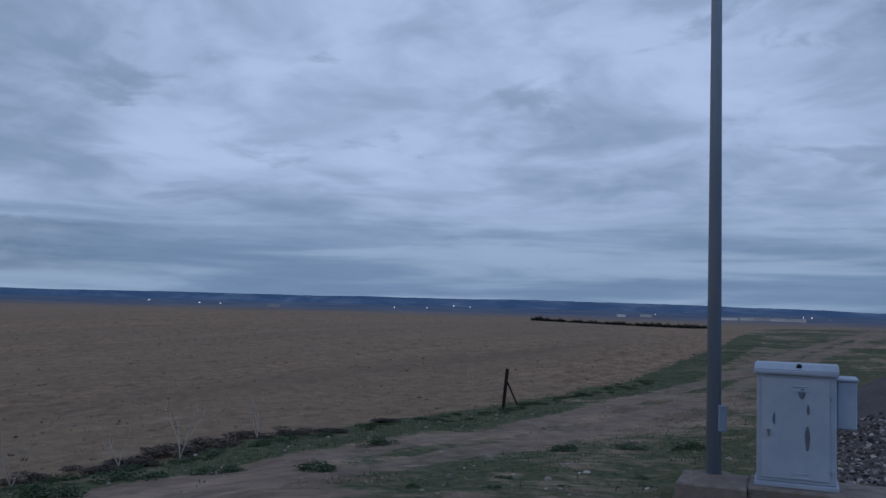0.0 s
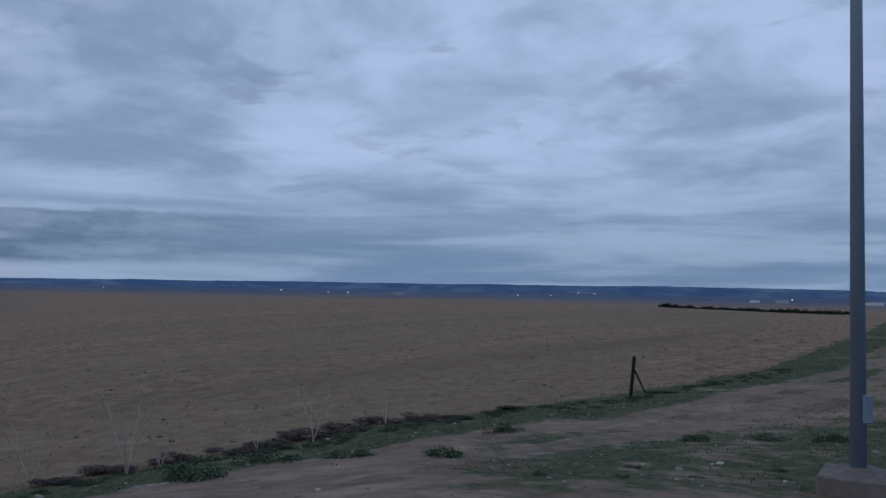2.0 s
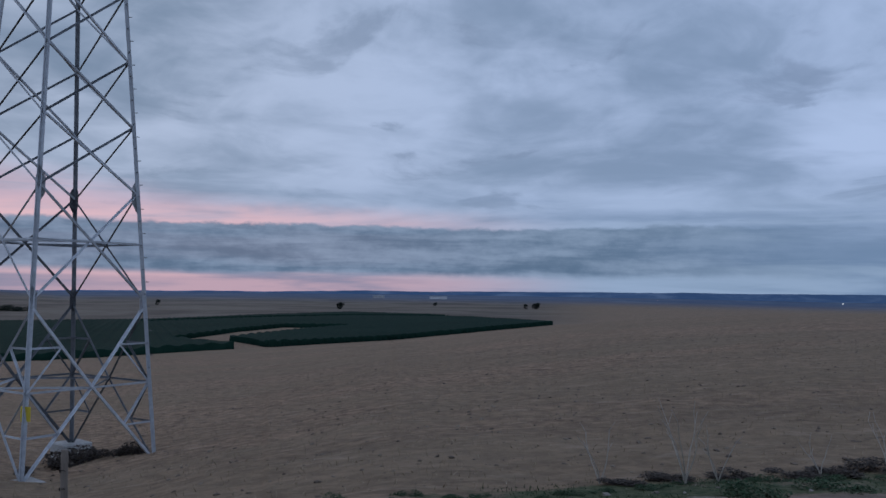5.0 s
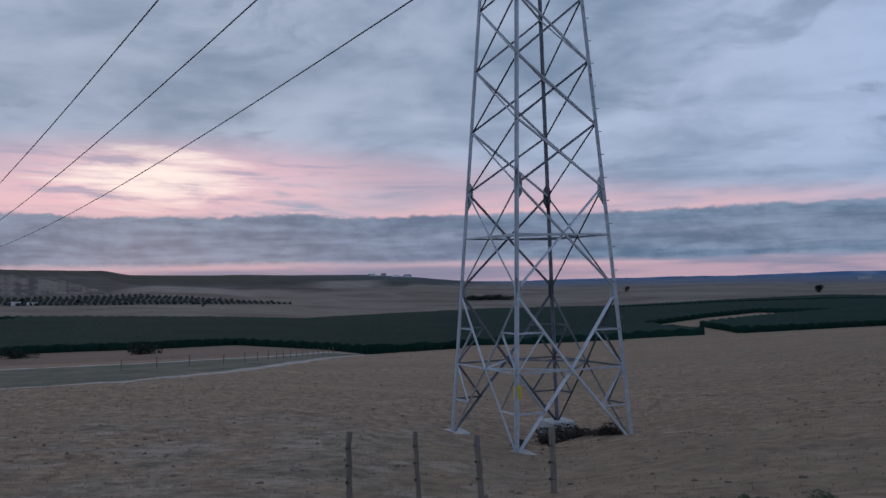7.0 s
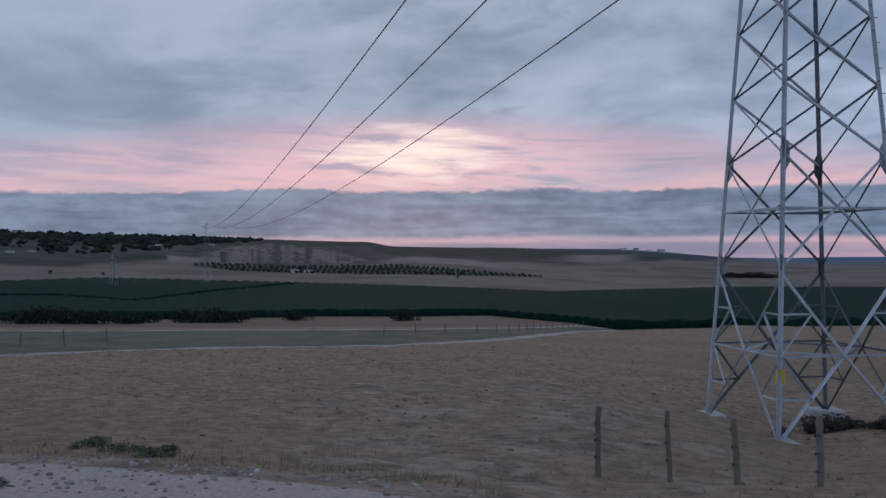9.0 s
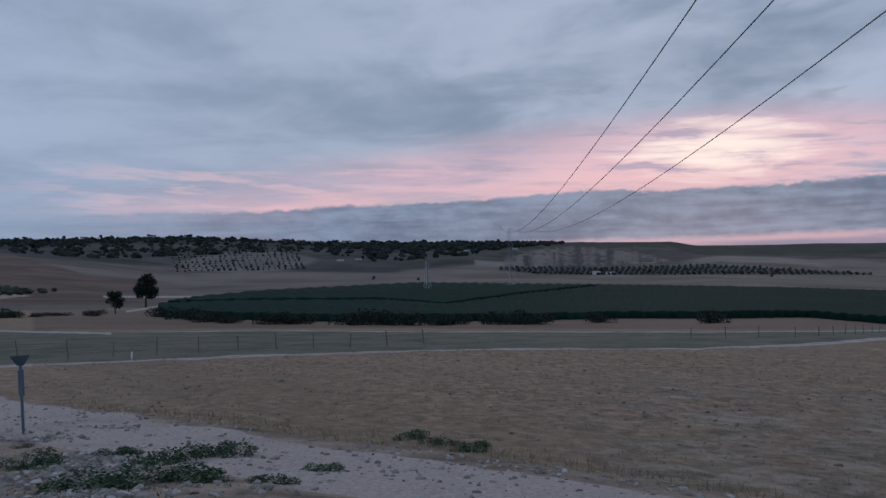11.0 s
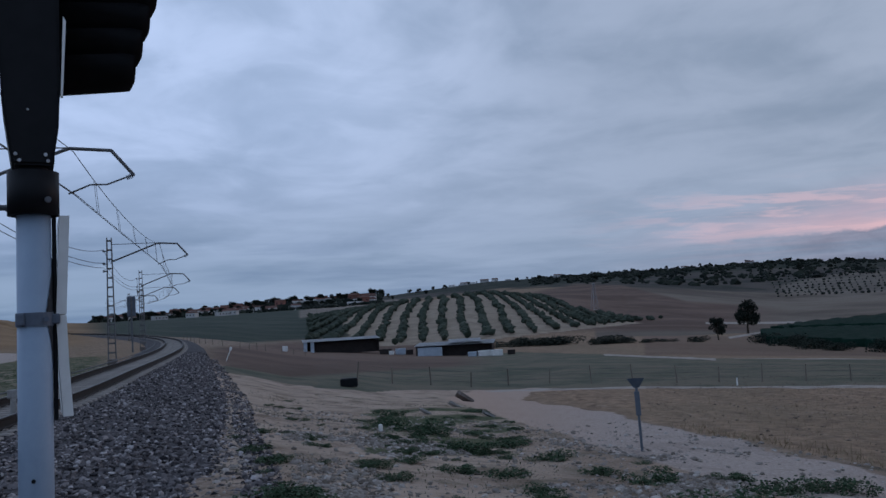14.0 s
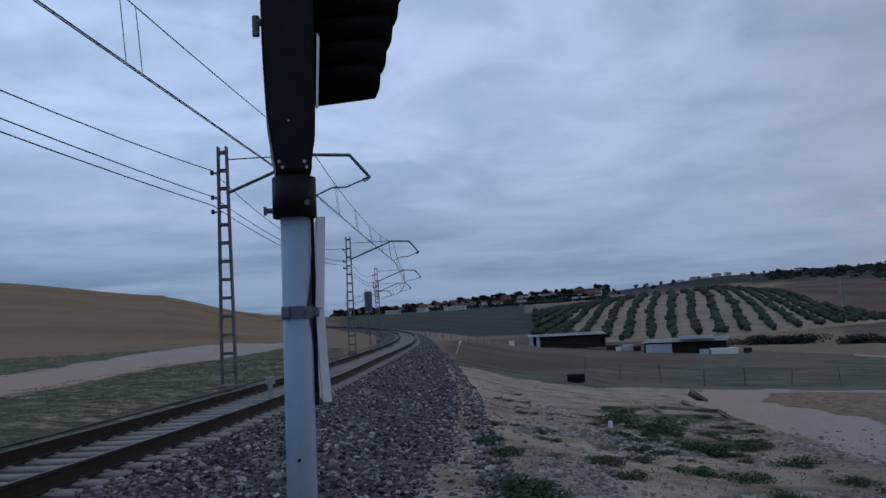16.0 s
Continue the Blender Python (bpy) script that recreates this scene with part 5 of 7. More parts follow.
# ---- the lattice pylon ----
def build_pylon(name, centre, toward, base_half, top_half, z0, levels, body_top, fat, label, label_parts=True):
    c = Vector((toward.x, toward.y, 0)).normalized()
    l = Vector((-c.y, c.x, 0)) * -1
    ax = (c * 0.975 + l * 0.22).normalized()
    bx = (l * 0.975 - c * 0.22).normalized()
    py = holder(name, Matrix.Translation((centre.x, centre.y, z0)), label, "pylon", "pylons of the power line")
    H = body_top - z0
    half = lambda z: base_half + (top_half - base_half) * z / H
    sides = [ax, bx, -ax, -bx]
    node = lambda k, z: sides[k % 4] * half(z) + Vector((0, 0, z))
    mid = lambda k, z: (node(k, z) + node(k + 1, z)) / 2
    zs = [v - z0 for v in levels]

    def bar(p, q, w, what, mat=STEEL):
        bm = bmesh.new()
        angle_iron(bm, p, q, w, w * 0.14)
        return part(what, bm, mat, py)

    # the rear leg takes the darker steel, its shade put into the colour
    for k in range(4):
        leg = bar(node(k, 0) - Vector((0, 0, 0.2)), node(k, H), 0.125 * fat, "leg", STEEL if k != 2 else STEEL_DULL_OR_SHADED)
        bm = bmesh.new()
        f = node(k, 0)
        box(bm, (f.x, f.y, -0.1), (1.05, 1.05, 0.75), Matrix.Translation(f * 0) , bevel=0.04)
        part("footing", bm, CONCRETE_LIGHT if k != 3 else CONCRETE, py, "square concrete footing")
        if fat == 1 and label_parts:
            for z, s in ((zs[4], 0.36), (zs[2], 0.26)):
                bm = bmesh.new()
                p = node(k, z)
                for q in (node(k + 1, z), node(k - 1, z)):
                    d = (q - p).normalized()
                    vs = [bm.verts.new(p + d * a + Vector((0, 0, b))) for a, b in ((-0.02, 0.5 * s / 0.3), (s * 0.55, 0.25), (s * 0.55, -0.25), (-0.02, -0.5 * s / 0.3))]
                    bm.faces.new(vs)
                bmesh.ops.solidify(bm, geom=list(bm.faces), thickness=0.02)
                part("gusset_plate", bm, STEEL if k != 2 else STEEL_DULL_OR_SHADED, py)
    # foot: K-bracing to the middle of the first ring
    za, zb, zc, zd, ze = 0, zs[1], zs[2], zs[3], zs[4]
    for k in range(4):
        # front faces lit, rear faces shaded, by the choice of steel colour
        mt = STEEL if k in (0, 3) else STEEL_DULL_OR_SHADED
        for a in (k, k + 1):
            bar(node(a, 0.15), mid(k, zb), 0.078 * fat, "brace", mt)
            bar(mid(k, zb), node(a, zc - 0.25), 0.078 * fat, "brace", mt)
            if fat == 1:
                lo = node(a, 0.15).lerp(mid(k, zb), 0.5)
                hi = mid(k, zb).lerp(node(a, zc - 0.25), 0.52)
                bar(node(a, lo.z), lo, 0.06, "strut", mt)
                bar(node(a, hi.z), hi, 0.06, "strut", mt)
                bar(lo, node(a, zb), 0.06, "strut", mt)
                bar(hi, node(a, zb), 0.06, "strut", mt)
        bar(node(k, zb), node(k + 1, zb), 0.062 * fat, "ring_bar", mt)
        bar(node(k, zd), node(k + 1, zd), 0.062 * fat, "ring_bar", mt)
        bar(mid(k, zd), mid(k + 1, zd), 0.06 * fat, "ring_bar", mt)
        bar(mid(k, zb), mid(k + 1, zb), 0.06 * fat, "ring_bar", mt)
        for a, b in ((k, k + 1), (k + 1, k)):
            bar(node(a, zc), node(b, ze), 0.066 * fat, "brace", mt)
    for lo, hi in zip(zs[4:], zs[5:]):
        for k in range(4):
            for a, b in ((k, k + 1), (k + 1, k)):
                # one diagonal of each crossing is darker, shade painted by the steel colour
                bar(node(a, lo), node(b, hi), 0.066 * fat, "brace", STEEL if (k in (0, 3)) ^ (a > b) else STEEL_DULL_OR_SHADED)
    return py, sides, half, H


def build_power_line():
    centre = polar(65.0, 30.2)
    z0 = float(height(centre.x, centre.y))
    z0 = -4.25
    lv = [z0, -1.55, 1.15, 2.95, 4.6, 6.8, 9.0, 11.2, 13.3, 15.3, 17.2, 19.0, 20.8, 22.4]
    py, sides, half, H = build_pylon("pylon", centre, -centre, 3.2, 0.85, z0, lv, 22.4, 1.0, "tall galvanised steel lattice pylon in the stubble field")
    # climbing bolts on one leg
    for k in range(44):
        z = 3.2 + 0.4 * k
        p = sides[3] * half(z) + Vector((0, 0, z))
        bm = bmesh.new()
        out = (sides[3] * (1 if k % 2 else 0.3) + sides[0] * (0 if k % 2 else 0.6)).normalized()
        tube(bm, p, p + out * 0.2, 0.014, n=5)
        part("climbing_bolt", bm, STEEL_DULL_OR_SHADED, py)
    bm = bmesh.new()
    p = sides[0] * half(2.35) + Vector((0, 0, 2.15))
    box(bm, (0, 0, 0), (0.34, 0.012, 0.42), along(p, p + Vector((0, 0, 1))) @ pose(0, 0, 0, 0, 0, 25))
    part("warning_plate", bm, YELLOW, py, "small yellow warning plate")
    # crossarms and conductors
    way = Vector((-0.961, -0.2756, 0))
    nrm = Vector((0.2756, -0.961, 0))
    nxt = centre + way * 447
    nz = float(height(nxt.x, nxt.y))
    build_pylon("pylon", nxt, -nxt, 3.0, 0.8, nz, [nz + 34 * k / 11 for k in range(12)], nz + 34, 0.45, "slim lattice pylon far across the valley", False)
    far = polar(109.2, 430)
    fz = float(height(far.x, far.y))
    build_pylon("pylon", far, -far, 2.2, 0.6, fz, [fz, fz + 3, fz + 6, fz + 8, fz + 10, fz + 13, fz + 16], fz + 16, 0.9, "pale lattice pylon standing far off in the orchard", False)
    for o in (5.4, 0.4, -7.9):
        tip = Vector((centre.x, centre.y, 20.0)) + nrm * o
        end = Vector((nxt.x, nxt.y, 20.0)) + nrm * o
        for tower, c, base in ((py, centre, z0),):
            bm = bmesh.new()
            angle_iron(bm, Vector((0, 0, 20.4 - base)), Vector((nrm.x * o, nrm.y * o, 20.3 - base)), 0.12, 0.015)
            angle_iron(bm, Vector((0, 0, 21.6 - base)), Vector((nrm.x * o, nrm.y * o, 20.3 - base)), 0.09, 0.012)
            part("crossarm", bm, STEEL, tower)
        line = holder("power_line", Matrix.Identity(4), "thin conductor sagging from the pylon across the valley", "cable", "conductors of the power line")
        part("conductor", wire_mesh(sagged(tip, end, 9.5, 40), 0.048, 6), CONDUCTOR, line)
    third = polar(136.9, 520)
    tz = float(height(third.x, third.y))
    build_pylon("pylon", third, -third, 2.4, 0.6, tz, [tz, tz + 2.5, tz + 5, tz + 7, tz + 9, tz + 11.5, tz + 14, tz + 16], tz + 16, 0.9, "pale lattice pylon far off beside the olive hill", False)


build_power_line()


# ---- fences and small posts ----
def build_fences():
    near = [(77.75, 15.3, 1.20, 0.052, 1), (73.1, 15.4, 1.16, 0.045, -2), (68.95, 15.4, 1.08, 0.055, -2.5), (64.1, 15.6, 1.24, 0.060, -1)]
    tops = []
    for a, r, h, w, tilt in near:
        p = seat(a, r, 0.15)
        p.z = EYE - r * math.tan(radians(14.3)) - 0.15
        p.z = max(p.z, float(height(p.x, p.y)) - 0.3)
        post = holder("fence_post", Matrix.Translation(p) @ pose(0, 0, 0, tilt * 0.6, tilt, a), "weathered round wooden fence post at the field edge", "fence post", "old posts at the field edge")
        bm = bmesh.new()
        q, k = Vector((0, 0, -0.2)), 6
        for i in range(k):
            n = Vector((random.uniform(-0.012, 0.012), random.uniform(-0.012, 0.012), 0.15 + h * (i + 1) / k))
            tube(bm, q, n, w * random.uniform(0.95, 1.1), w * random.uniform(0.9, 1.02), 10)
            q = n
        part("stake", bm, WOOD, post)
        for z in (0.45, 0.75, 1.05):
            bm = bmesh.new()
            tube(bm, (w * 0.4, -w, z), (-w * 0.7, -w, z + 0.02), 0.006, n=5)
            tube(bm, (-w, -w * 0.5, z - 0.02), (-w, -w * 0.5, z + 0.03), 0.012, n=5)
            part("staple", bm, RUST, post)
        tops.append(p)
    # leaning angle-iron post with a stay, on the verge
    r = 23.0
    p = seat(-8.0, r)
    rp = holder("iron_post", Matrix.Translation(p), "dark rusty angle-iron post with a stay at the verge", "fence post")
    v = Vector((p.y, -p.x, 0)).normalized()
    bm = bmesh.new()
    angle_iron(bm, Vector((0, 0, -0.2)), v * 0.11 + Vector((0, 0, 1.07)), 0.09, 0.02)
    part("upright", bm, RUST, rp)
    bm = bmesh.new()
    angle_iron(bm, v * 0.34 + Vector((0, 0, 0.12)), v * 0.06 + Vector((0, 0, 0.72)), 0.05, 0.012)
    part("stay", bm, RUST, rp)
    # wire fence along the pasture
    def run(name, pts, gap, h, label):
        line = smooth_line([(x, y, 0) for x, y in pts], gap)
        for q in line:
            q.z = float(height(q.x, q.y))
        fence = holder(name, Matrix.Identity(4), label, "fence")
        bm = bmesh.new()
        tube(bm, (0, 0, -0.3), (0, 0, h), 0.06, 0.05, 6)
        me = mesh_of("post", bm)
        for q in line:
            o = part("post", me, WOOD, fence)
            o.matrix_local = Matrix.Translation(q) @ pose(0, 0, 0, random.uniform(-5, 5), random.uniform(-5, 5), random.uniform(0, 90)) @ Matrix.Diagonal((1, 1, random.uniform(0.85, 1.12), 1))
        for z in (0.35, 0.7, 1.05):
            part("strand", wire_mesh([q + Vector((0, 0, z * h / 1.2)) for q in line], 0.007, 3), WIRE, fence)
        return fence

    far_side = [polar(a, sight(a, e, 40) + 3.0) for a, e in ((153.0, -4.3), (149.5, -4.75), (147, -5.0), (142.6, -5.2), (138, -5.3), (132.4, -5.5), (128, -5.56), (122, -5.6), (115, -5.66), (108, -5.7))]
    run("pasture_fence", [(p.x, p.y) for p in far_side], 3.1, 1.25, "old wooden post and wire fence round the pasture")
    mid = [polar(a, sight(a, e, 60)) for a, e in ((92, -5.45), (88, -5.4), (84, -5.3), (80, -5.0), (78.6, -4.9))]
    run("lane_fence", [(p.x, p.y) for p in mid], 4.0, 1.2, "thin post and wire fence beside the field lane")
    rail_side = [polar(a, sight(a, e, 30)) for a, e in ((154.0, -4.2), (155.0, -3.2), (156.3, -2.3), (158.5, -1.9), (161, -1.45), (163, -1.1), (164, -0.85))]
    run("railway_fence", [(p.x, p.y) for p in rail_side[2:]], 4.2, 1.3, "leaning wooden fence below the railway bank")
    # sign seen edge-on beside the lane
    r = 19.0
    p = seat(134.58, r)
    p.z = EYE - r * math.tan(radians(9.46))
    sg = holder("road_sign", Matrix.Translation(p) @ pose(0, 0, 0, 0, -1.2, 134.6), "narrow grey-blue road sign seen from the side", "road sign")
    bm = bmesh.new()
    tube(bm, (0, 0, -0.4), (0, 0, 1.46), 0.03, n=10)
    part("sign_post", bm, SIGN_BACK, sg, "thin steel post")
    bm = bmesh.new()
    box(bm, (0.0, -0.03, 0.98), (0.11, 0.03, 0.52), bevel=0.008)
    part("sign_plate", bm, SIGN_BACK, sg, "narrow plate")
    bm = bmesh.new()
    f = bm.faces.new([bm.verts.new(v) for v in ((-0.19, -0.03, 1.52), (0.19, -0.03, 1.52), (0.06, -0.03, 1.32), (-0.06, -0.03, 1.32))])
    bmesh.ops.solidify(bm, geom=[f], thickness=0.02)
    part("sign_top", bm, SIGN_BACK, sg, "tilted triangular plate")
    # leaning white paddle marker by the ballast
    p = spot(161.4, -2.32, 20)
    mk = holder("track_marker", Matrix.Translation(p) @ pose(0, 0, 0, 0, 22, 161), "white paddle-shaped marker leaning beside the ballast", "marker post")
    bm = bmesh.new()
    box(bm, (0, 0, 0.4), (0.06, 0.05, 0.85), bevel=0.01)
    part("marker_stem", bm, PLATE, mk)
    bm = bmesh.new()
    box(bm, (0, 0, 0.92), (0.17, 0.04, 0.24), bevel=0.015)
    part("marker_plate", bm, PLATE, mk)
    # white hectometre post beside the far side of the track
    for a, r, h in ((173.9, 21.5, 0.62),):
        p = seat(a, r)
        p.z = max(p.z, -0.35)
        hp = holder("hectometre_post", Matrix.Translation(p), "short pale concrete marker post across the track", "marker post")
        bm = bmesh.new()
        box(bm, (0, 0, h / 2 - 0.1), (0.12, 0.10, h + 0.2), bevel=0.02)
        box(bm, (0, 0, h + 0.08), (0.24, 0.10, 0.2), bevel=0.02)
        part("stone", bm, CONCRETE_LIGHT, hp)
    for a, e, h in ((128.35, -5.62, 0.5), (151.65, -7.55, 0.17)):
        p = spot(a, e, 8)
        wp = holder("white_stake", Matrix.Translation(p), "short white painted marker stake in the grass", "stake", "white stakes")
        bm = bmesh.new()
        box(bm, (0, 0, h / 2 - 0.05), (0.1 if e > -5.7 else 0.09, 0.08, h + 0.1), bevel=0.015)
        part("stake", bm, PLATE, wp)
    p = spot(153.55, -4.55, 20)
    tr = holder("black_trough", Matrix.Translation(p) @ pose(0, 0, 0, 0, 0, 154), "black plastic trough lying in the pasture", "trough")
    bm = bmesh.new()
    box(bm, (0, 0, 0.25), (1.0, 0.5, 0.5), bevel=0.06)
    part("tub", bm, BLACK, tr)
    # distant line-side signal seen from behind
    i = nearest(-21.5, -78)
    d, left = track_frame(i)
    p = TRACK[i] + left * 3.4
    ds = holder("railway_signal", Matrix.Translation((p.x, p.y, -0.3)) @ pose(0, 0, 0, 0, 0, 167), "far railway signal board on a thin post", "railway signal")
    bm = bmesh.new()
    tube(bm, (0, 0, 0), (0, 0, 5.0), 0.08, n=10)
    part("post", bm, STEEL_DULL_OR_SHADED, ds)
    bm = bmesh.new()
    box(bm, (0, 0.1, 4.1), (0.72, 0.12, 1.8), bevel=0.03)
    part("board", bm, SIGN_BACK, ds)


build_fences()


# ---- loose stuff made in bulk ----
ICO = bmesh.new()
bmesh.ops.create_icosphere(ICO, subdivisions=1, radius=1)
ICO_V = np.array([v.co[:] for v in ICO.verts])
ICO_F = np.array([[v.index for v in f.verts] for f in ICO.faces])
ICO.free()


def raw_mesh(name, co, faces):
    """A mesh from arrays of points and equal-sided faces."""
    me = bpy.data.meshes.new(name)
    me.vertices.add(len(co))
    me.vertices.foreach_set("co", np.asarray(co, np.float32).ravel())
    k = faces.shape[1]
    me.loops.add(faces.size)
    me.loops.foreach_set("vertex_index", faces.ravel().astype(np.int32))
    me.polygons.add(len(faces))
    me.polygons.foreach_set("loop_start", np.arange(len(faces), dtype=np.int32) * k)
    me.update(calc_edges=True)
    me.shade_flat()
    return me


def pebbles(name, centres, sizes, flat, seed, lump=0.25):
    """Rough lumps: one deformed low ball at each centre."""
    g = np.random.RandomState(seed)
    n = len(centres)
    a = g.uniform(0, 6.283, n)
    s = sizes[:, None] * g.uniform(0.6, 1.3, (n, 3)) * np.array([1, 1, flat])
    v = ICO_V[None] * (1 + lump * g.uniform(-1, 1, (n, len(ICO_V), 1)))
    v = v * s[:, None]
    t = g.uniform(-0.5, 0.5, n)
    x, z = v[..., 0] * np.cos(t)[:, None] - v[..., 2] * np.sin(t)[:, None], v[..., 0] * np.sin(t)[:, None] + v[..., 2] * np.cos(t)[:, None]
    y = v[..., 1]
    X = x * np.cos(a)[:, None] - y * np.sin(a)[:, None]
    Y = x * np.sin(a)[:, None] + y * np.cos(a)[:, None]
    co = np.stack([X, Y, z], -1) + centres[:, None]
    f = ICO_F[None] + (np.arange(n) * len(ICO_V))[:, None, None]
    return raw_mesh(name, co.reshape(-1, 3), f.reshape(-1, 3))


def blades(name, roots, length, width, lean, seed):
    """Thin upright blades, one triangle each."""
    g = np.random.RandomState(seed)
    n = len(roots)
    a = g.uniform(0, 6.283, n)
    side = np.stack([np.cos(a), np.sin(a), 0 * a], 1) * (width * g.uniform(0.6, 1.4, n))[:, None] / 2
    b = g.uniform(0, 6.283, n)
    l = g.uniform(0, lean, n)
    tip = np.stack([np.cos(b) * np.sin(l), np.sin(b) * np.sin(l), np.cos(l)], 1) * length[:, None]
    co = np.stack([roots - side, roots + side, roots + tip], 1).reshape(-1, 3)
    return raw_mesh(name, co, np.arange(3 * n).reshape(-1, 3))


def leaf_cloud(name, blobs, n, size, seed):
    """Small four-sided leaves strewn through several rounded masses (x, y, z, radius)."""
    g = np.random.RandomState(seed)
    blobs = np.array(blobs, float)
    k = g.choice(len(blobs), n, p=blobs[:, 3] ** 2 / (blobs[:, 3] ** 2).sum())
    d = g.normal(size=(n, 3))
    d /= np.linalg.norm(d, axis=1)[:, None]
    p = blobs[k, :3] + d * (blobs[k, 3] * g.uniform(0.55, 1.08, n))[:, None] * np.array([1, 1, 0.85])
    u = g.normal(size=(n, 3))
    u /= np.linalg.norm(u, axis=1)[:, None]
    w = np.cross(u, g.normal(size=(n, 3)))
    w /= np.linalg.norm(w, axis=1)[:, None]
    s = size * g.uniform(0.6, 1.4, n)[:, None]
    co = np.stack([p - u * s, p + w * s * 0.6, p + u * s, p - w * s * 0.6], 1).reshape(-1, 3)
    return raw_mesh(name, co, np.arange(4 * n).reshape(-1, 4))


def strewn(n, seed, b0, b1, r0, r1, keep=None):
    """Random ground points by bearing and distance, evenly over the area."""
    g = np.random.RandomState(seed)
    b, r = g.uniform(b0, b1, n), np.sqrt(g.uniform(r0**2, r1**2, n))
    x, y = -r * np.sin(np.radians(b)), r * np.cos(np.radians(b))
    if keep is not None:
        ok = keep(x, y, g)
        x, y = x[ok], y[ok]
    return np.stack([x, y, height(x, y)], 1)


def stuff(name, me, mat, label, category):
    me.materials.append(mat)
    return tagged(new(name, me), label, category, kind="stuff")


# ---- ballast stones ----
def build_ballast_stones():
    g = np.random.RandomState(5)
    pts = []
    idx = [i for i, p in enumerate(TRACK) if -62 < p.y < 14]
    for i in idx:
        p, (d, left) = TRACK[i], track_frame(i)
        far = math.hypot(p.x, p.y)
        n = int(min(520, 5200 / max(far - 3, 5)) * 1.2)
        w = bed_reach(p)
        u = np.where(g.rand(n) < 0.86, g.uniform(-w - 0.5, -1.0, n), g.uniform(-1.0, 2.6, n))
        s = g.uniform(-0.3, 0.3, n)
        toe = p + left * -w
        tz = float(height(toe.x, toe.y)) - 0.03 - p.z
        z = np.interp(u, [-w - 0.5, -w, -2.1 - (w - 2.1) * 0.66, -2.1 - (w - 2.1) * 0.33, -2.1, -1.8, -0.9, 0.9, 1.75, 2.9], [tz + 0.03, tz, -0.32, -0.22, -0.17, -0.16, -0.19, -0.19, -0.16, -0.44])
        x, y = p.x + left.x * u + d.x * s, p.y + left.y * u + d.y * s
        zz = p.z + z
        zz = np.where(u < -w, height(x, y), zz)
        pts.append(np.stack([x, y, zz + 0.008], 1))
    pts = np.concatenate(pts)
    stuff("ballast_stones", pebbles("ballast_stones", pts, 0.020 + 0.034 * g.rand(len(pts)) ** 1.5, 0.75, 6, 0.55), STONES, "loose grey and brown crushed ballast stones", "stones")


build_ballast_stones()


def side_of_field(x, y):
    return left_of(x, y, VERGE)


def off_lane(x, y):
    return np.minimum(off_line(x, y, LANE), off_line(x, y, LANE_END))


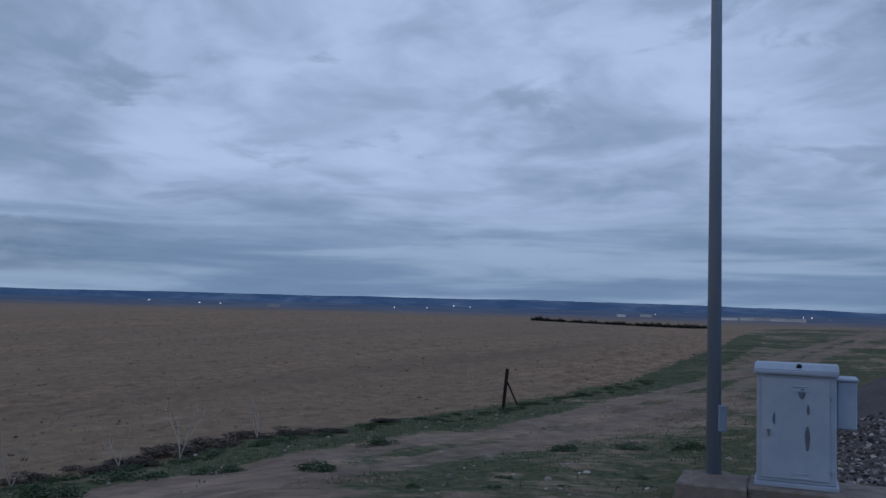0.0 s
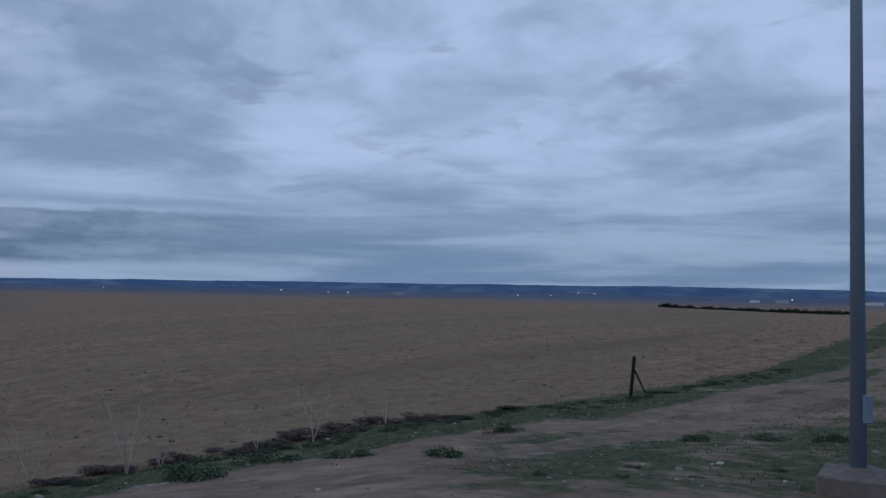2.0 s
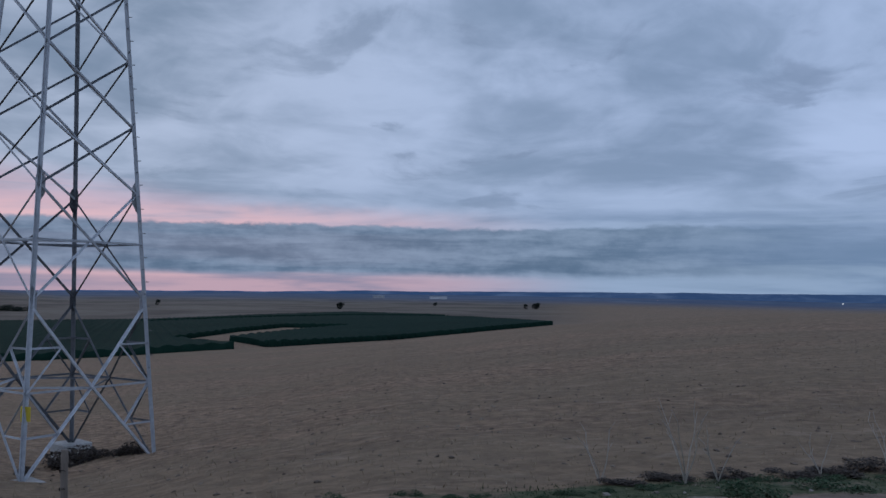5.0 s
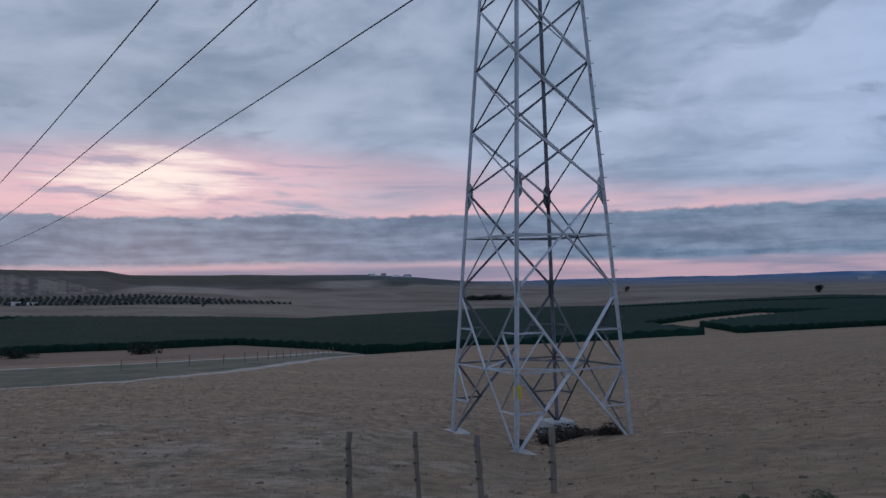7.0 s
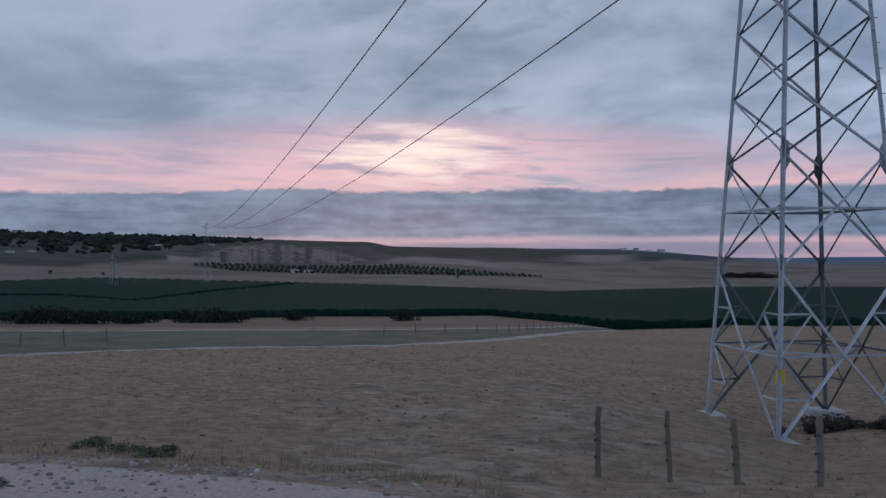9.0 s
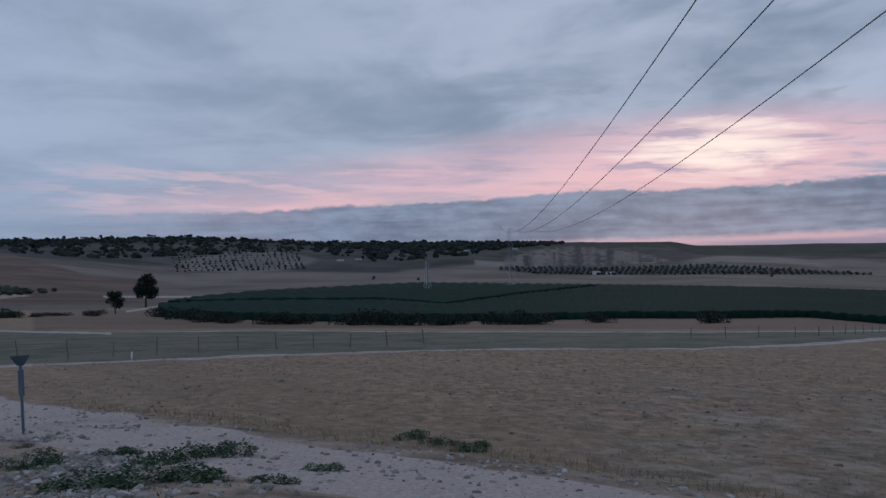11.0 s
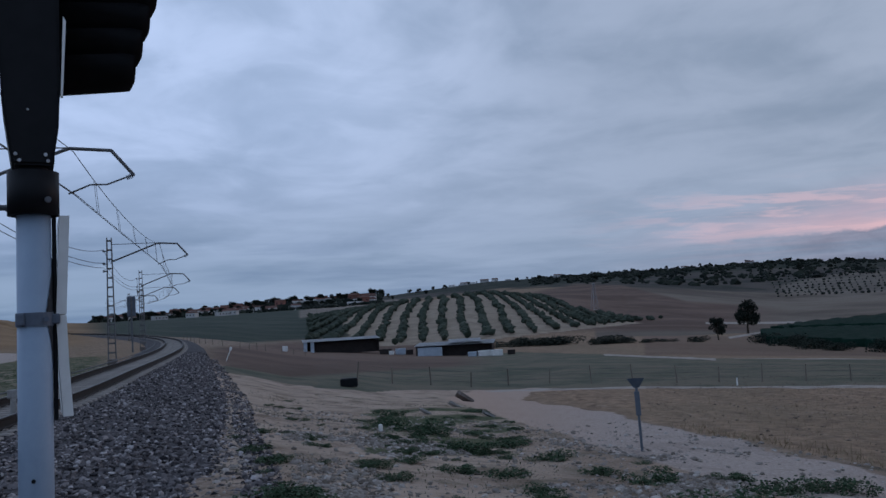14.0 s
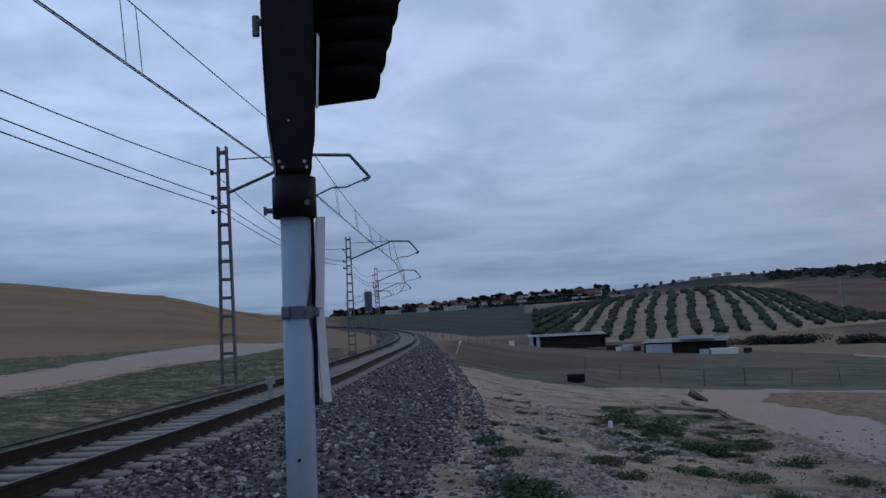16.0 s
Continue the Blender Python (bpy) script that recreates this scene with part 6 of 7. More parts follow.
def build_loose_ground():
    g = np.random.RandomState(9)
    rough = lambda x, y, g: (side_of_field(x, y) > 0.2) & (off_line(x, y, TXY[::4]) > 4.6) & (g.rand(len(x)) < np.where(off_lane(x, y) < 1.7, 0.45, 0.9) * (0.35 + 0.65 * (waves(x, y, 6, 21) > -0.1)))
    p = np.concatenate([strewn(24000, 11, 60, 163, 6, 27, rough), strewn(30000, 33, 128, 158, 6, 20, lambda x, y, g: rough(x, y, g) & (waves(x, y, 5, 34) > 0.25))])
    stuff("rubble", pebbles("rubble", p, 0.012 + 0.06 * g.rand(len(p)) ** 3, 0.7, 12), RUBBLE, "pale stones and gravel strewn over the bank", "stones")
    p = strewn(5500, 13, -40, 60, 6, 26, rough)
    stuff("lane_stones", pebbles("lane_stones", p, 0.008 + 0.045 * g.rand(len(p)) ** 5, 0.7, 14), RUBBLE, "small stones on the earth lane and verge", "stones")
    infield = lambda x, y, g: side_of_field(x, y) < -0.4
    p = strewn(16000, 15, -28, 134, 10, 75, infield)
    stuff("field_clods", pebbles("field_clods", p, 0.02 + 0.06 * g.rand(len(p)) ** 4, 0.6, 16), CLODS, "crumbled earth clods in the stubble field", "soil")
    p = strewn(70000, 17, -28, 134, 10, 60, infield)
    stuff("stubble", blades("stubble", p, g.uniform(0.04, 0.12, len(p)), 0.018, 1.5, 18), STRAW, "short dry straw stubble in the ploughed field", "stubble")
    # grass on the verge, thick and patchy
    green = lambda x, y, g: (np.abs(side_of_field(x, y) - 0.7) < 1.3) & (g.rand(len(x)) < 0.12 + 0.88 * (waves(x, y, 3, 22) > 0.0))
    p = strewn(260000, 19, -32, 38, 8, 60, green)
    p2 = strewn(170000, 20, -34, 12, 10, 70, lambda x, y, g: (side_of_field(x, y) > 1.2) & (off_line(x, y, TXY[::4]) > 5) & (np.abs(off_line(x, y, LANE) - 0.8) > 0.5) & (g.rand(len(x)) < 0.9 * np.clip(0.5 + 0.7 * waves(x, y, 6, 23), 0, 1)))
    p = np.concatenate([p, p2])
    stuff("verge_grass", blades("verge_grass", p, 0.015 + 0.065 * g.rand(len(p)) ** 2, 0.015, 1.35, 24), GRASS, "patchy green grass and weeds on the verge", "grass")
    p = strewn(60000, 25, 100, 163, 7, 40, lambda x, y, g: (side_of_field(x, y) > 0.6) & (off_lane(x, y) > 1.9) & (off_line(x, y, TXY[::4]) > 5.2) & (g.rand(len(x)) < 0.9 * np.clip(0.5 + waves(x, y, 9, 26), 0, 1) ** 2))
    stuff("bank_grass", blades("bank_grass", p, 0.012 + 0.06 * g.rand(len(p)) ** 2, 0.016, 1.3, 27), GRASS, "sparse low grass on the stony bank", "grass")
    p = strewn(42000, 28, 168, 194, 24, 60, lambda x, y, g: (off_line(x, y, TXY[::4]) > 3.4) & (off_line(x, y, LANE_LEFT) > 3.0) & (g.rand(len(x)) < 0.8 * (waves(x, y, 7, 29) > -0.2)))
    stuff("trackside_grass", blades("trackside_grass", p, 0.02 + 0.08 * g.rand(len(p)) ** 2, 0.022, 1.3, 30), GRASS, "dry and green grass across the track", "grass")
    p = strewn(15000, 31, 84, 142, 12, 26, lambda x, y, g: np.abs(side_of_field(x, y) + 0.25) < 0.5)
    stuff("dry_edge_grass", blades("dry_edge_grass", p, g.uniform(0.05, 0.26, len(p)), 0.02, 0.8, 32), STRAW, "dry straw-coloured grass along the lane edge", "grass")


build_loose_ground()


# ---- weeds, stalks and bushes ----
def build_weeds():
    kinds = []
    for s in range(4):
        g = np.random.RandomState(40 + s)
        blobs = [(g.uniform(-0.45, 0.45), g.uniform(-0.3, 0.3), g.uniform(0.02, 0.14), g.uniform(0.12, 0.25)) for _ in range(9)]
        kinds.append(leaf_cloud("leaves", blobs, 1300, 0.028, 50 + s))
    spots = []
    for a, e, s in ((110.5, -11.8, 0.7), (106.6, -12.5, 0.85), (108.4, -12.2, 0.6), (126, -12.2, 1.0), (123, -12.0, 0.9), (129.5, -11.4, 0.7), (131, -13.2, 1.1), (140, -10.0, 0.9), (143, -9.0, 0.9), (146, -9.2, 1.0),
                    (149.5, -7.7, 1.1), (151.5, -7.2, 1.0), (148, -7.9, 0.8), (147, -10.5, 0.7), (144, -11.0, 0.7), (141, -12.0, 0.6), (152.5, -9.8, 0.6), (158.0, -11.6, 0.75), (156.8, -12.4, 0.75), (159.2, -11.2, 0.8), (160.2, -8.2, 0.5),
                    (159.0, -9.0, 0.6), (134, -11.6, 0.8), (137.5, -11.0, 0.6), (116.5, -13.6, 0.5), (119.8, -14.0, 0.6), (145.4, -6.7, 0.9), (150.8, -6.6, 0.9), (124.8, -13.4, 0.9), (-12, -9.6, 0.6), (-16.2, -9.2, 0.6), (-20.0, -9.0, 0.6),
                    (4.2, -11.2, 0.6), (10.5, -11.3, 0.7), (15.5, -11.7, 0.8), (0.5, -9.8, 0.6), (20.5, -12.6, 0.8), (-23, -13.0, 0.6), (-26.5, -12.4, 0.8), (-28.5, -12.5, 0.7)):
        spots.append((a, e, s))
    g = np.random.RandomState(404)
    for k in range(24):
        a = g.uniform(133, 160)
        spots.append((a, g.uniform(-13.0, -6.2), g.uniform(0.22, 0.55)))
    for k in range(55):
        spots.append((g.uniform(142.5, 153.0), g.uniform(-9.8, -6.2), g.uniform(0.2, 0.55)))
    for k in range(40):
        spots.append((g.uniform(155.5, 161.0), g.uniform(-13.5, -5.0), g.uniform(0.15, 0.4)))
    for k in range(16):
        spots.append((g.uniform(-28, 26), g.uniform(-12.5, -8.5), g.uniform(0.12, 0.26)))
    spots = [(spot(a, e, 6), s) for a, e, s in spots]
    count = len(spots)
    strip = smooth_line([(x, y, 0) for x, y in VERGE[2:8]], 0.3)
    for q in strip:
        if q.length < 34:
            q = q + Vector((g.normal() * 0.25 + 0.35, g.normal() * 0.25 - 0.35, 0))
            q.z = float(height(q.x, q.y))
            spots.append((q, g.uniform(0.16, 0.42)))
    for i, (p, s) in enumerate(spots):
        if 39 < i < count and (off_lane(np.array(p.x), np.array(p.y)) < 2.2 or side_of_field(np.array(p.x), np.array(p.y)) < 0.3 or off_line(np.array(p.x), np.array(p.y), TXY[::4]) < 5.2):
            continue
        m = Matrix.Translation(p) @ pose(0, 0, 0, 0, 0, random.uniform(0, 360)) @ Matrix.Diagonal((s * 1.15, s * 1.3, s * random.uniform(0.45, 0.75), 1))
        k = i % 4
        w = holder("low_weed", m, "low dark green weed spreading over stony ground", "weed", "weeds along the lane")
        part("leaves", kinds[k], WEED, w)
    # dark dead brush by the pylon's foot
    for a, r, s in ((64.2, 31.5, 1.5), (62.5, 31.8, 0.8), (60.2, 30.2, 0.8), (66.4, 29.2, 0.5), (61.4, 30.6, 0.6), (6.0, 17.6, 0.55), (8.5, 17.0, 0.6), (11.0, 16.2, 0.7), (13.2, 15.8, 0.7), (16.0, 15.0, 0.6), (3.5, 18.0, 0.5), (18.5, 14.4, 0.6), (21.5, 14.0, 0.55), (25.5, 13.4, 0.5), (0.0, 19.6, 0.5), (28.5, 12.9, 0.5)):
        g = np.random.RandomState(int(r * 10))
        blobs = [(g.uniform(-0.5, 0.5), g.uniform(-0.3, 0.3), g.uniform(0.05, 0.6), g.uniform(0.2, 0.4)) for _ in range(8)]
        b = holder("dead_bush", Matrix.Translation(seat(a, r)) @ Matrix.Diagonal((s * 1.1, s * 1.1, s * (0.6 if a > 50 else 0.26), 1)), "dark dead brush at the pylon's footing" if a > 50 else "dark dry brush along the field verge", "bush", "dead brush")
        part("brush", leaf_cloud("brush", blobs, 1500, 0.05, 70 + int(r * 3)), DEADBUSH, b)
    # tall dry stalks
    for a, r, h in ((24.6, 13.0, 1.05), (22.6, 13.4, 0.7), (13.0, 15.4, 0.85), (8.2, 16.8, 0.7), (16.6, 14.6, 0.55), (-6.0, 24.5, 0.8), (30.0, 13.0, 0.8)):
        p = seat(a, r)
        st = holder("dry_stalk", Matrix.Translation(p), "tall pale dry branching weed stalk on the verge", "dry plant", "dry stalks")
        for k in range(5 if h > 0.8 else 3):
            bm = bmesh.new()
            ang = random.uniform(0, 6.28)
            q = Vector((0, 0, 0))
            way = Vector((math.cos(ang) * 0.35, math.sin(ang) * 0.35, 1)).normalized()
            for j in range(5):
                n = q + way * h * random.uniform(0.17, 0.24)
                tube(bm, q, n, 0.010 - 0.0015 * j, 0.009 - 0.0015 * j, 5)
                if j > 1:
                    tw = (way + Vector((random.uniform(-0.7, 0.7), random.uniform(-0.7, 0.7), 0.1))).normalized()
                    tube(bm, n, n + tw * h * 0.2, 0.005, 0.003, 4)
                q, way = n, (way + Vector((random.uniform(-0.2, 0.2), random.uniform(-0.2, 0.2), 0))).normalized()
            part("stem", bm, TWIG, st)
    # tilted slabs on the bank
    for a, e, s, mat in ((145.9, -5.95, 1.0, CONCRETE), (146.6, -6.2, 0.55, CONCRETE_LIGHT), (148.6, -6.6, 0.5, CONCRETE_LIGHT), (144.4, -7.0, 0.5, CONCRETE_LIGHT)):
        p = spot(a, e, 8)
        sl = holder("broken_slab", Matrix.Translation(p) @ pose(0, 0, 0.15 * s, random.uniform(-30, -15), random.uniform(20, 35), a), "broken concrete slab tipped on the bank", "slab", "broken slabs")
        bm = bmesh.new()
        box(bm, (0, 0, 0), (0.9 * s, 0.6 * s, 0.16 * s), bevel=0.03)
        for v in bm.verts:
            v.co += Vector((random.uniform(-0.05, 0.05), random.uniform(-0.05, 0.05), random.uniform(-0.02, 0.02)))
        part("slab", bm, mat, sl)


build_weeds()


# ---- trees ----
def tree_meshes(h, w, seed, leaves, leaf):
    g = np.random.RandomState(seed)
    bm = bmesh.new()
    q, r = Vector((0, 0, -0.3)), 0.045 * h
    for k in range(4):
        n = q + Vector((g.uniform(-0.03, 0.03) * h, g.uniform(-0.03, 0.03) * h, 0.12 * h))
        tube(bm, q, n, r, r * 0.8, 8)
        q, r = n, r * 0.8
    blobs = []
    for k in range(12):
        a, z = g.uniform(0, 6.283), g.uniform(0.3, 0.88)
        d = w * 0.5 * math.sin(math.pi * min(max((z - 0.1) / 0.95, 0.05), 0.95)) * g.uniform(0.4, 1.0)
        e = Vector((math.cos(a) * d, math.sin(a) * d, z * h))
        tube(bm, q * g.uniform(0.6, 1.0), e, r * 0.6, r * 0.15, 5)
        blobs.append((*e, w * g.uniform(0.13, 0.24)))
    blobs.append((0, 0, 0.72 * h, w * 0.28))
    return mesh_of("trunk", bm), leaf_cloud("crown", blobs, leaves, leaf, seed + 1)


TREES = [tree_meshes(6.0, 5.2, 101, 1500, 0.24), tree_meshes(6.0, 4.4, 111, 1300, 0.24), tree_meshes(6.0, 6.6, 121, 1500, 0.26), tree_meshes(6.0, 1.7, 131, 800, 0.2)]
BIG = tree_meshes(6.3, 5.4, 141, 4200, 0.16)
BUSHES = [leaf_cloud("crown", [(0.9 * math.cos(i * 1.3 + s), 0.5 * math.sin(i * 2.1 + s), 0.35 + 0.2 * math.sin(i * 1.7), 0.55) for i in range(7)], 1500, 0.065, 150 + s) for s in range(3)]


def plant_tree(p, size, kind, label, group, turn=None):
    t = holder("tree", Matrix.Translation(p) @ pose(0, 0, 0, 0, 0, random.uniform(0, 360)) @ Matrix.Diagonal((size, size, size, 1)), label, "tree", group)
    trunk, crown = kind
    part("trunk", trunk, BARK, t)
    part("crown", crown, LEAF, t)
    return t


def plant_bush(p, size, tall, group):
    b = holder("bush", Matrix.Translation(p) @ pose(0, 0, 0, 0, 0, random.uniform(0, 360)) @ Matrix.Diagonal((size, size, tall, 1)), "dark rounded bush at the field edge", "bush", group)
    part("crown", random.choice(BUSHES), BUSH_LEAF, b)


def build_trees():
    plant_tree(spot(127.45, -2.42, 100), 1.72, BIG, "dark lone tree beside the orchard track", "trees in the valley")
    plant_tree(spot(129.25, -2.75, 100), 0.95, TREES[0], "small dark tree beside the lone tree", "trees in the valley")
    for a, e, s in ((139.3, -2.55, 3.4), (141.3, -2.55, 3.4), (140.3, -2.55, 3.4), (142.5, -2.5, 3.4), (136.2, -2.65, 3.4), (135.4, -2.66, 2.4), (133.7, -2.7, 1.5), (132.4, -2.7, 1.6), (130.6, -2.8, 2.0), (126.3, -2.75, 2.3), (125.0, -3.0, 2.6), (123.8, -3.2, 2.2), (122.2, -3.35, 1.7),
                    (119.5, -3.55, 2.0), (117.9, -3.6, 2.4), (114.2, -3.8, 2.4), (113.0, -3.82, 2.6), (111.5, -3.9, 2.0), (110.3, -3.95, 2.2), (108.6, -4.0, 1.8), (107.4, -4.0, 2.0), (104.6, -4.05, 2.2), (103.3, -4.05, 2.6), (101.8, -4.1, 2.4), (97.8, -4.05, 1.8), (90.7, -4.15, 2.0)):
        plant_bush(spot(a, e - (0.32 if a < 127 else 0.0), 90), s * 1.35, s * random.uniform(0.9, 1.2) * (0.62 if a > 130 else 1.0), "bushes along the orchard")
    for a, r, s in ((47.3, 1300, 2.2), (34.2, 1500, 2.3), (34.9, 1500, 2.0), (59.0, 1500, 2.0), (41.0, 1700, 1.4), (109.8, 620, 0.5), (112.8, 640, 0.6), (94.5, 800, 0.9), (97.5, 820, 0.9), (87.0, 760, 0.6)):
        plant_tree(seat(a, r, 1.5 * s), s, random.choice(TREES[:3]), "small dark tree on the open plain", "trees on the plain")
    for a in (66.9, 67.4, 67.9, 68.4, 68.9, 69.3):
        plant_bush(seat(a, 1150), 9, random.uniform(6, 9), "thicket on the plain")
    # line of trees behind the crest
    for k in range(26):
        a = -10 - 11.5 * k / 25 + random.uniform(-0.12, 0.12)
        r = 420
        p = seat(a, r)
        top = EYE + r * math.tan(radians(np.interp(a, [-21.5, -12, -10], [-1.28, -1.17, -1.02])))
        size = max((top - p.z) / 6.0, 0.4)
        plant_tree(p, size, TREES[2], "dark tree in a hedgerow beyond the field crest", "hedgerow trees")
    # wooded skyline of the ridge and the village
    g = np.random.RandomState(77)
    for k in range(330):
        a = g.uniform(100, 170) if k % 3 else g.uniform(150, 169)
        dens = np.interp(a, [100, 106, 112, 118, 128, 140, 146, 152, 168, 170], [0.3, 0.35, 0.8, 1.0, 0.8, 0.8, 0.7, 1, 1, 0.3])
        if g.rand() > dens:
            continue
        r = g.uniform(1500, 2580) if a < 150 else g.uniform(1250, 2500)
        if g.rand() < 0.5:
            r = g.uniform(2350, 2600)
        kind = 3 if (g.rand() < 0.14 and a > 136) else g.randint(0, 3)
        size = g.uniform(1.2, 2.6)
        if a > 150 and r > 2200:
            size *= 1.7
        plant_tree(seat(a, r, (1.7 if a < 150 else 0.9) * size), size, TREES[kind], "dark tree on the wooded ridge", "trees on the ridge")


    for k in range(46):
        a = g.uniform(152, 168.5)
        kind = 3 if k % 3 == 0 else g.randint(0, 3)
        size = g.uniform(1.5, 2.3) if kind == 3 else g.uniform(1.0, 1.9)
        plant_tree(seat(a, g.uniform(1350, 2300), 0.6 * size), size, TREES[kind], "dark cypress among the village houses" if kind == 3 else "dark garden tree among the village houses", "trees of the village")
    for a in (168.9, 168.0, 167.3, 166.0, 165.6, 164.2, 162.2, 159.6, 158.9):
        plant_tree(seat(a, 1130, 1.0), g.uniform(1.5, 2.1), TREES[g.randint(0, 3)], "broad dark pine at the edge of the village", "trees of the village")


build_trees()


# ---- groves and orchard ----
def build_groves():
    g = np.random.RandomState(88)
    # olive rows over the rounded hill
    ax = polar(147, 1.0)
    cr = Vector((ax.y, -ax.x, 0))
    pts = []
    for row in range(-15, 22):
        for k in range(95):
            s = 285 + k * 3.4
            o = row * 8.4 + 0.9 * math.sin(s * 0.03 + row * 0.6)
            q = ax * s + cr * o + Vector((g.normal() * 0.5, g.normal() * 0.5, 0))
            r, b = math.hypot(q.x, q.y), (math.degrees(math.atan2(-q.x, q.y))) % 360
            z = float(height(q.x, q.y))
            el = math.degrees(math.atan2(z - EYE, r))
            if 132 < b < 156 and el > np.interp(b, [132, 135.7, 144, 150.3, 156], [-1.2, -1.4, -1.85, -1.95, -1.4]) and el < np.interp(b, [134, 137.5, 140.2, 144, 147.5, 150.2, 156], [-1.2, -0.5, 0.75, 1.5, 1.5, 1.4, 1.0]) and r < 640:
                pts.append((q.x, q.y, z + 1.3))
    pts = np.array(pts)
    stuff("olive_rows", pebbles("olive_rows", pts, g.uniform(1.25, 1.9, len(pts)), 0.8, 89, 0.35), OLIVE, "rows of grey-green olive trees over a pale hill", "olive grove")
    # dotted grove on the ridge and striped groves below the cliff
    far = []
    for a in np.arange(116.5, 126.5, 0.36):
        for e in np.arange(-0.25, 1.35, 0.15):
            if abs((a - 121.6) / 4.2) + max(0, (e - 0.5) / 1.0) ** 2 < 1:
                far.append(tuple(spot(a + g.normal() * 0.05 + e * 0.4, e, 500)))
    for a in np.arange(81.5, 104.2, 0.36):
        for e in np.arange(np.interp(a, [81.5, 90, 98, 101.8, 104.2], [-1.56, -1.36, -1.2, -1.04, -0.72]), np.interp(a, [81.5, 91, 98, 104.2], [-1.5, -0.76, -0.8, -0.6]), 0.028):
            far.append(tuple(spot(a + g.normal() * 0.03 + 0.12 * math.sin(e * 9), e, 400)))
    far = np.array(far)
    stuff("far_groves", pebbles("far_groves", far + np.array([0, 0, 1.2]), g.uniform(1.0, 2.0, len(far)), 0.8, 91, 0.35), FAR_LEAF, "small dark olive trees dotted over the far slopes", "olive grove")
    # woodland masses on the slopes of the ridge
    mass = []
    for k in range(10500):
        a, e = g.uniform(100, 141), g.uniform(-0.3, 2.2)
        top = np.interp(a, [100, 106, 112, 118, 122, 126, 130, 140], [1.15, 1.15, 1.3, 1.8, 2.1, 2.2, 2.1, 2.1])
        low = np.interp(a, [100, 104, 106, 112, 117, 125, 130, 135, 141], [0.85, 0.75, 0.35, -0.05, 0.9, 0.75, 0.75, 1.25, 1.5])
        if k % 2:
            e = top - 0.5 * g.rand() ** 1.5
        if low < e < top and math.sin(a * 2.3) + math.sin(a * 5.1 + e * 4) + g.normal() * 0.8 > -0.1 - 1.6 * (e > top - 0.4):
            mass.append(tuple(spot(a, e, 700)))
    mass = np.array(mass)
    stuff("ridge_scrub", pebbles("ridge_scrub", mass + np.array([0, 0, 1.0]), 1.8 + 5.4 * g.rand(len(mass)) ** 1.4, 0.8, 93, 0.4), LEAF, "dark scrub and trees on the ridge slopes", "woodland")
    mass = []
    for k in range(1500):
        a = g.uniform(151, 169.5)
        r = g.uniform(1150, 2550)
        mass.append(tuple(seat(a, r)))
    for k in range(700):
        mass.append(tuple(seat(g.uniform(151, 169.5), g.uniform(2330, 2570))))
    mass = np.array(mass)
    stuff("village_scrub", pebbles("village_scrub", mass + np.array([0, 0, 1.0]), np.where(np.arange(len(mass)) < 1500, g.uniform(2.5, 5.5, len(mass)), g.uniform(3.5, 8.5, len(mass))), 0.9, 95, 0.35), LEAF, "dark garden trees among the village houses", "woodland")


build_groves()


def build_orchard():
    """The wide green orchard: hedge-high rows, as one rough mass with its edges standing clear of the soil."""
    az = np.arange(32.6, 127.2, 0.1)
    rr = np.exp(np.linspace(np.log(100), np.log(1300), 210))
    B, Rr = np.meshgrid(az, rr)
    X, Y = -Rr * np.sin(np.radians(B)), Rr * np.cos(np.radians(B))
    Z = height(X, Y)
    el = np.degrees(np.arctan2(Z - EYE, Rr))
    inside = crop_zone(B, el, Rr)
    g = np.random.RandomState(61)
    row = np.sin((X * 0.5 + Y * 0.866) / 4.5 * 6.283)
    top = Z + (1.45 + 0.2 * row + 0.14 * g.rand(*Z.shape)) * np.interp(Rr, [100, 200, 600], [0.9, 1.0, 1.6])
    ni, nj = Z.shape
    idx = np.arange(ni * nj).reshape(ni, nj)
    cell = inside[:-1, :-1] & inside[1:, :-1] & inside[:-1, 1:] & inside[1:, 1:]
    i, j = np.nonzero(cell)
    quads = np.stack([idx[i, j], idx[i + 1, j], idx[i + 1, j + 1], idx[i, j + 1]], 1)
    co = np.concatenate([np.stack([X, Y, top], -1).reshape(-1, 3), np.stack([X, Y, Z - 0.1], -1).reshape(-1, 3)])
    n = ni * nj
    walls = []
    pad = np.pad(cell, 1)
    for di, dj, a, b in ((-1, 0, (0, 0), (0, 1)), (1, 0, (1, 1), (1, 0)), (0, -1, (1, 0), (0, 0)), (0, 1, (0, 1), (1, 1))):
        edge = cell & ~pad[1 + di : 1 + di + cell.shape[0], 1 + dj : 1 + dj + cell.shape[1]]
        p, q = np.nonzero(edge)
        u, v = idx[p + a[0], q + a[1]], idx[p + b[0], q + b[1]]
        walls.append(np.stack([u, v, v + n, u + n], 1))
    faces = np.concatenate([quads] + walls)
    used, inv = np.unique(faces, return_inverse=True)
    me = raw_mesh("green_orchard", co[used], inv.reshape(faces.shape))
    me.shade_smooth()
    stuff("green_orchard", me, ORCHARD, "wide dark green orchard in low hedge rows", "orchard")


build_orchard()


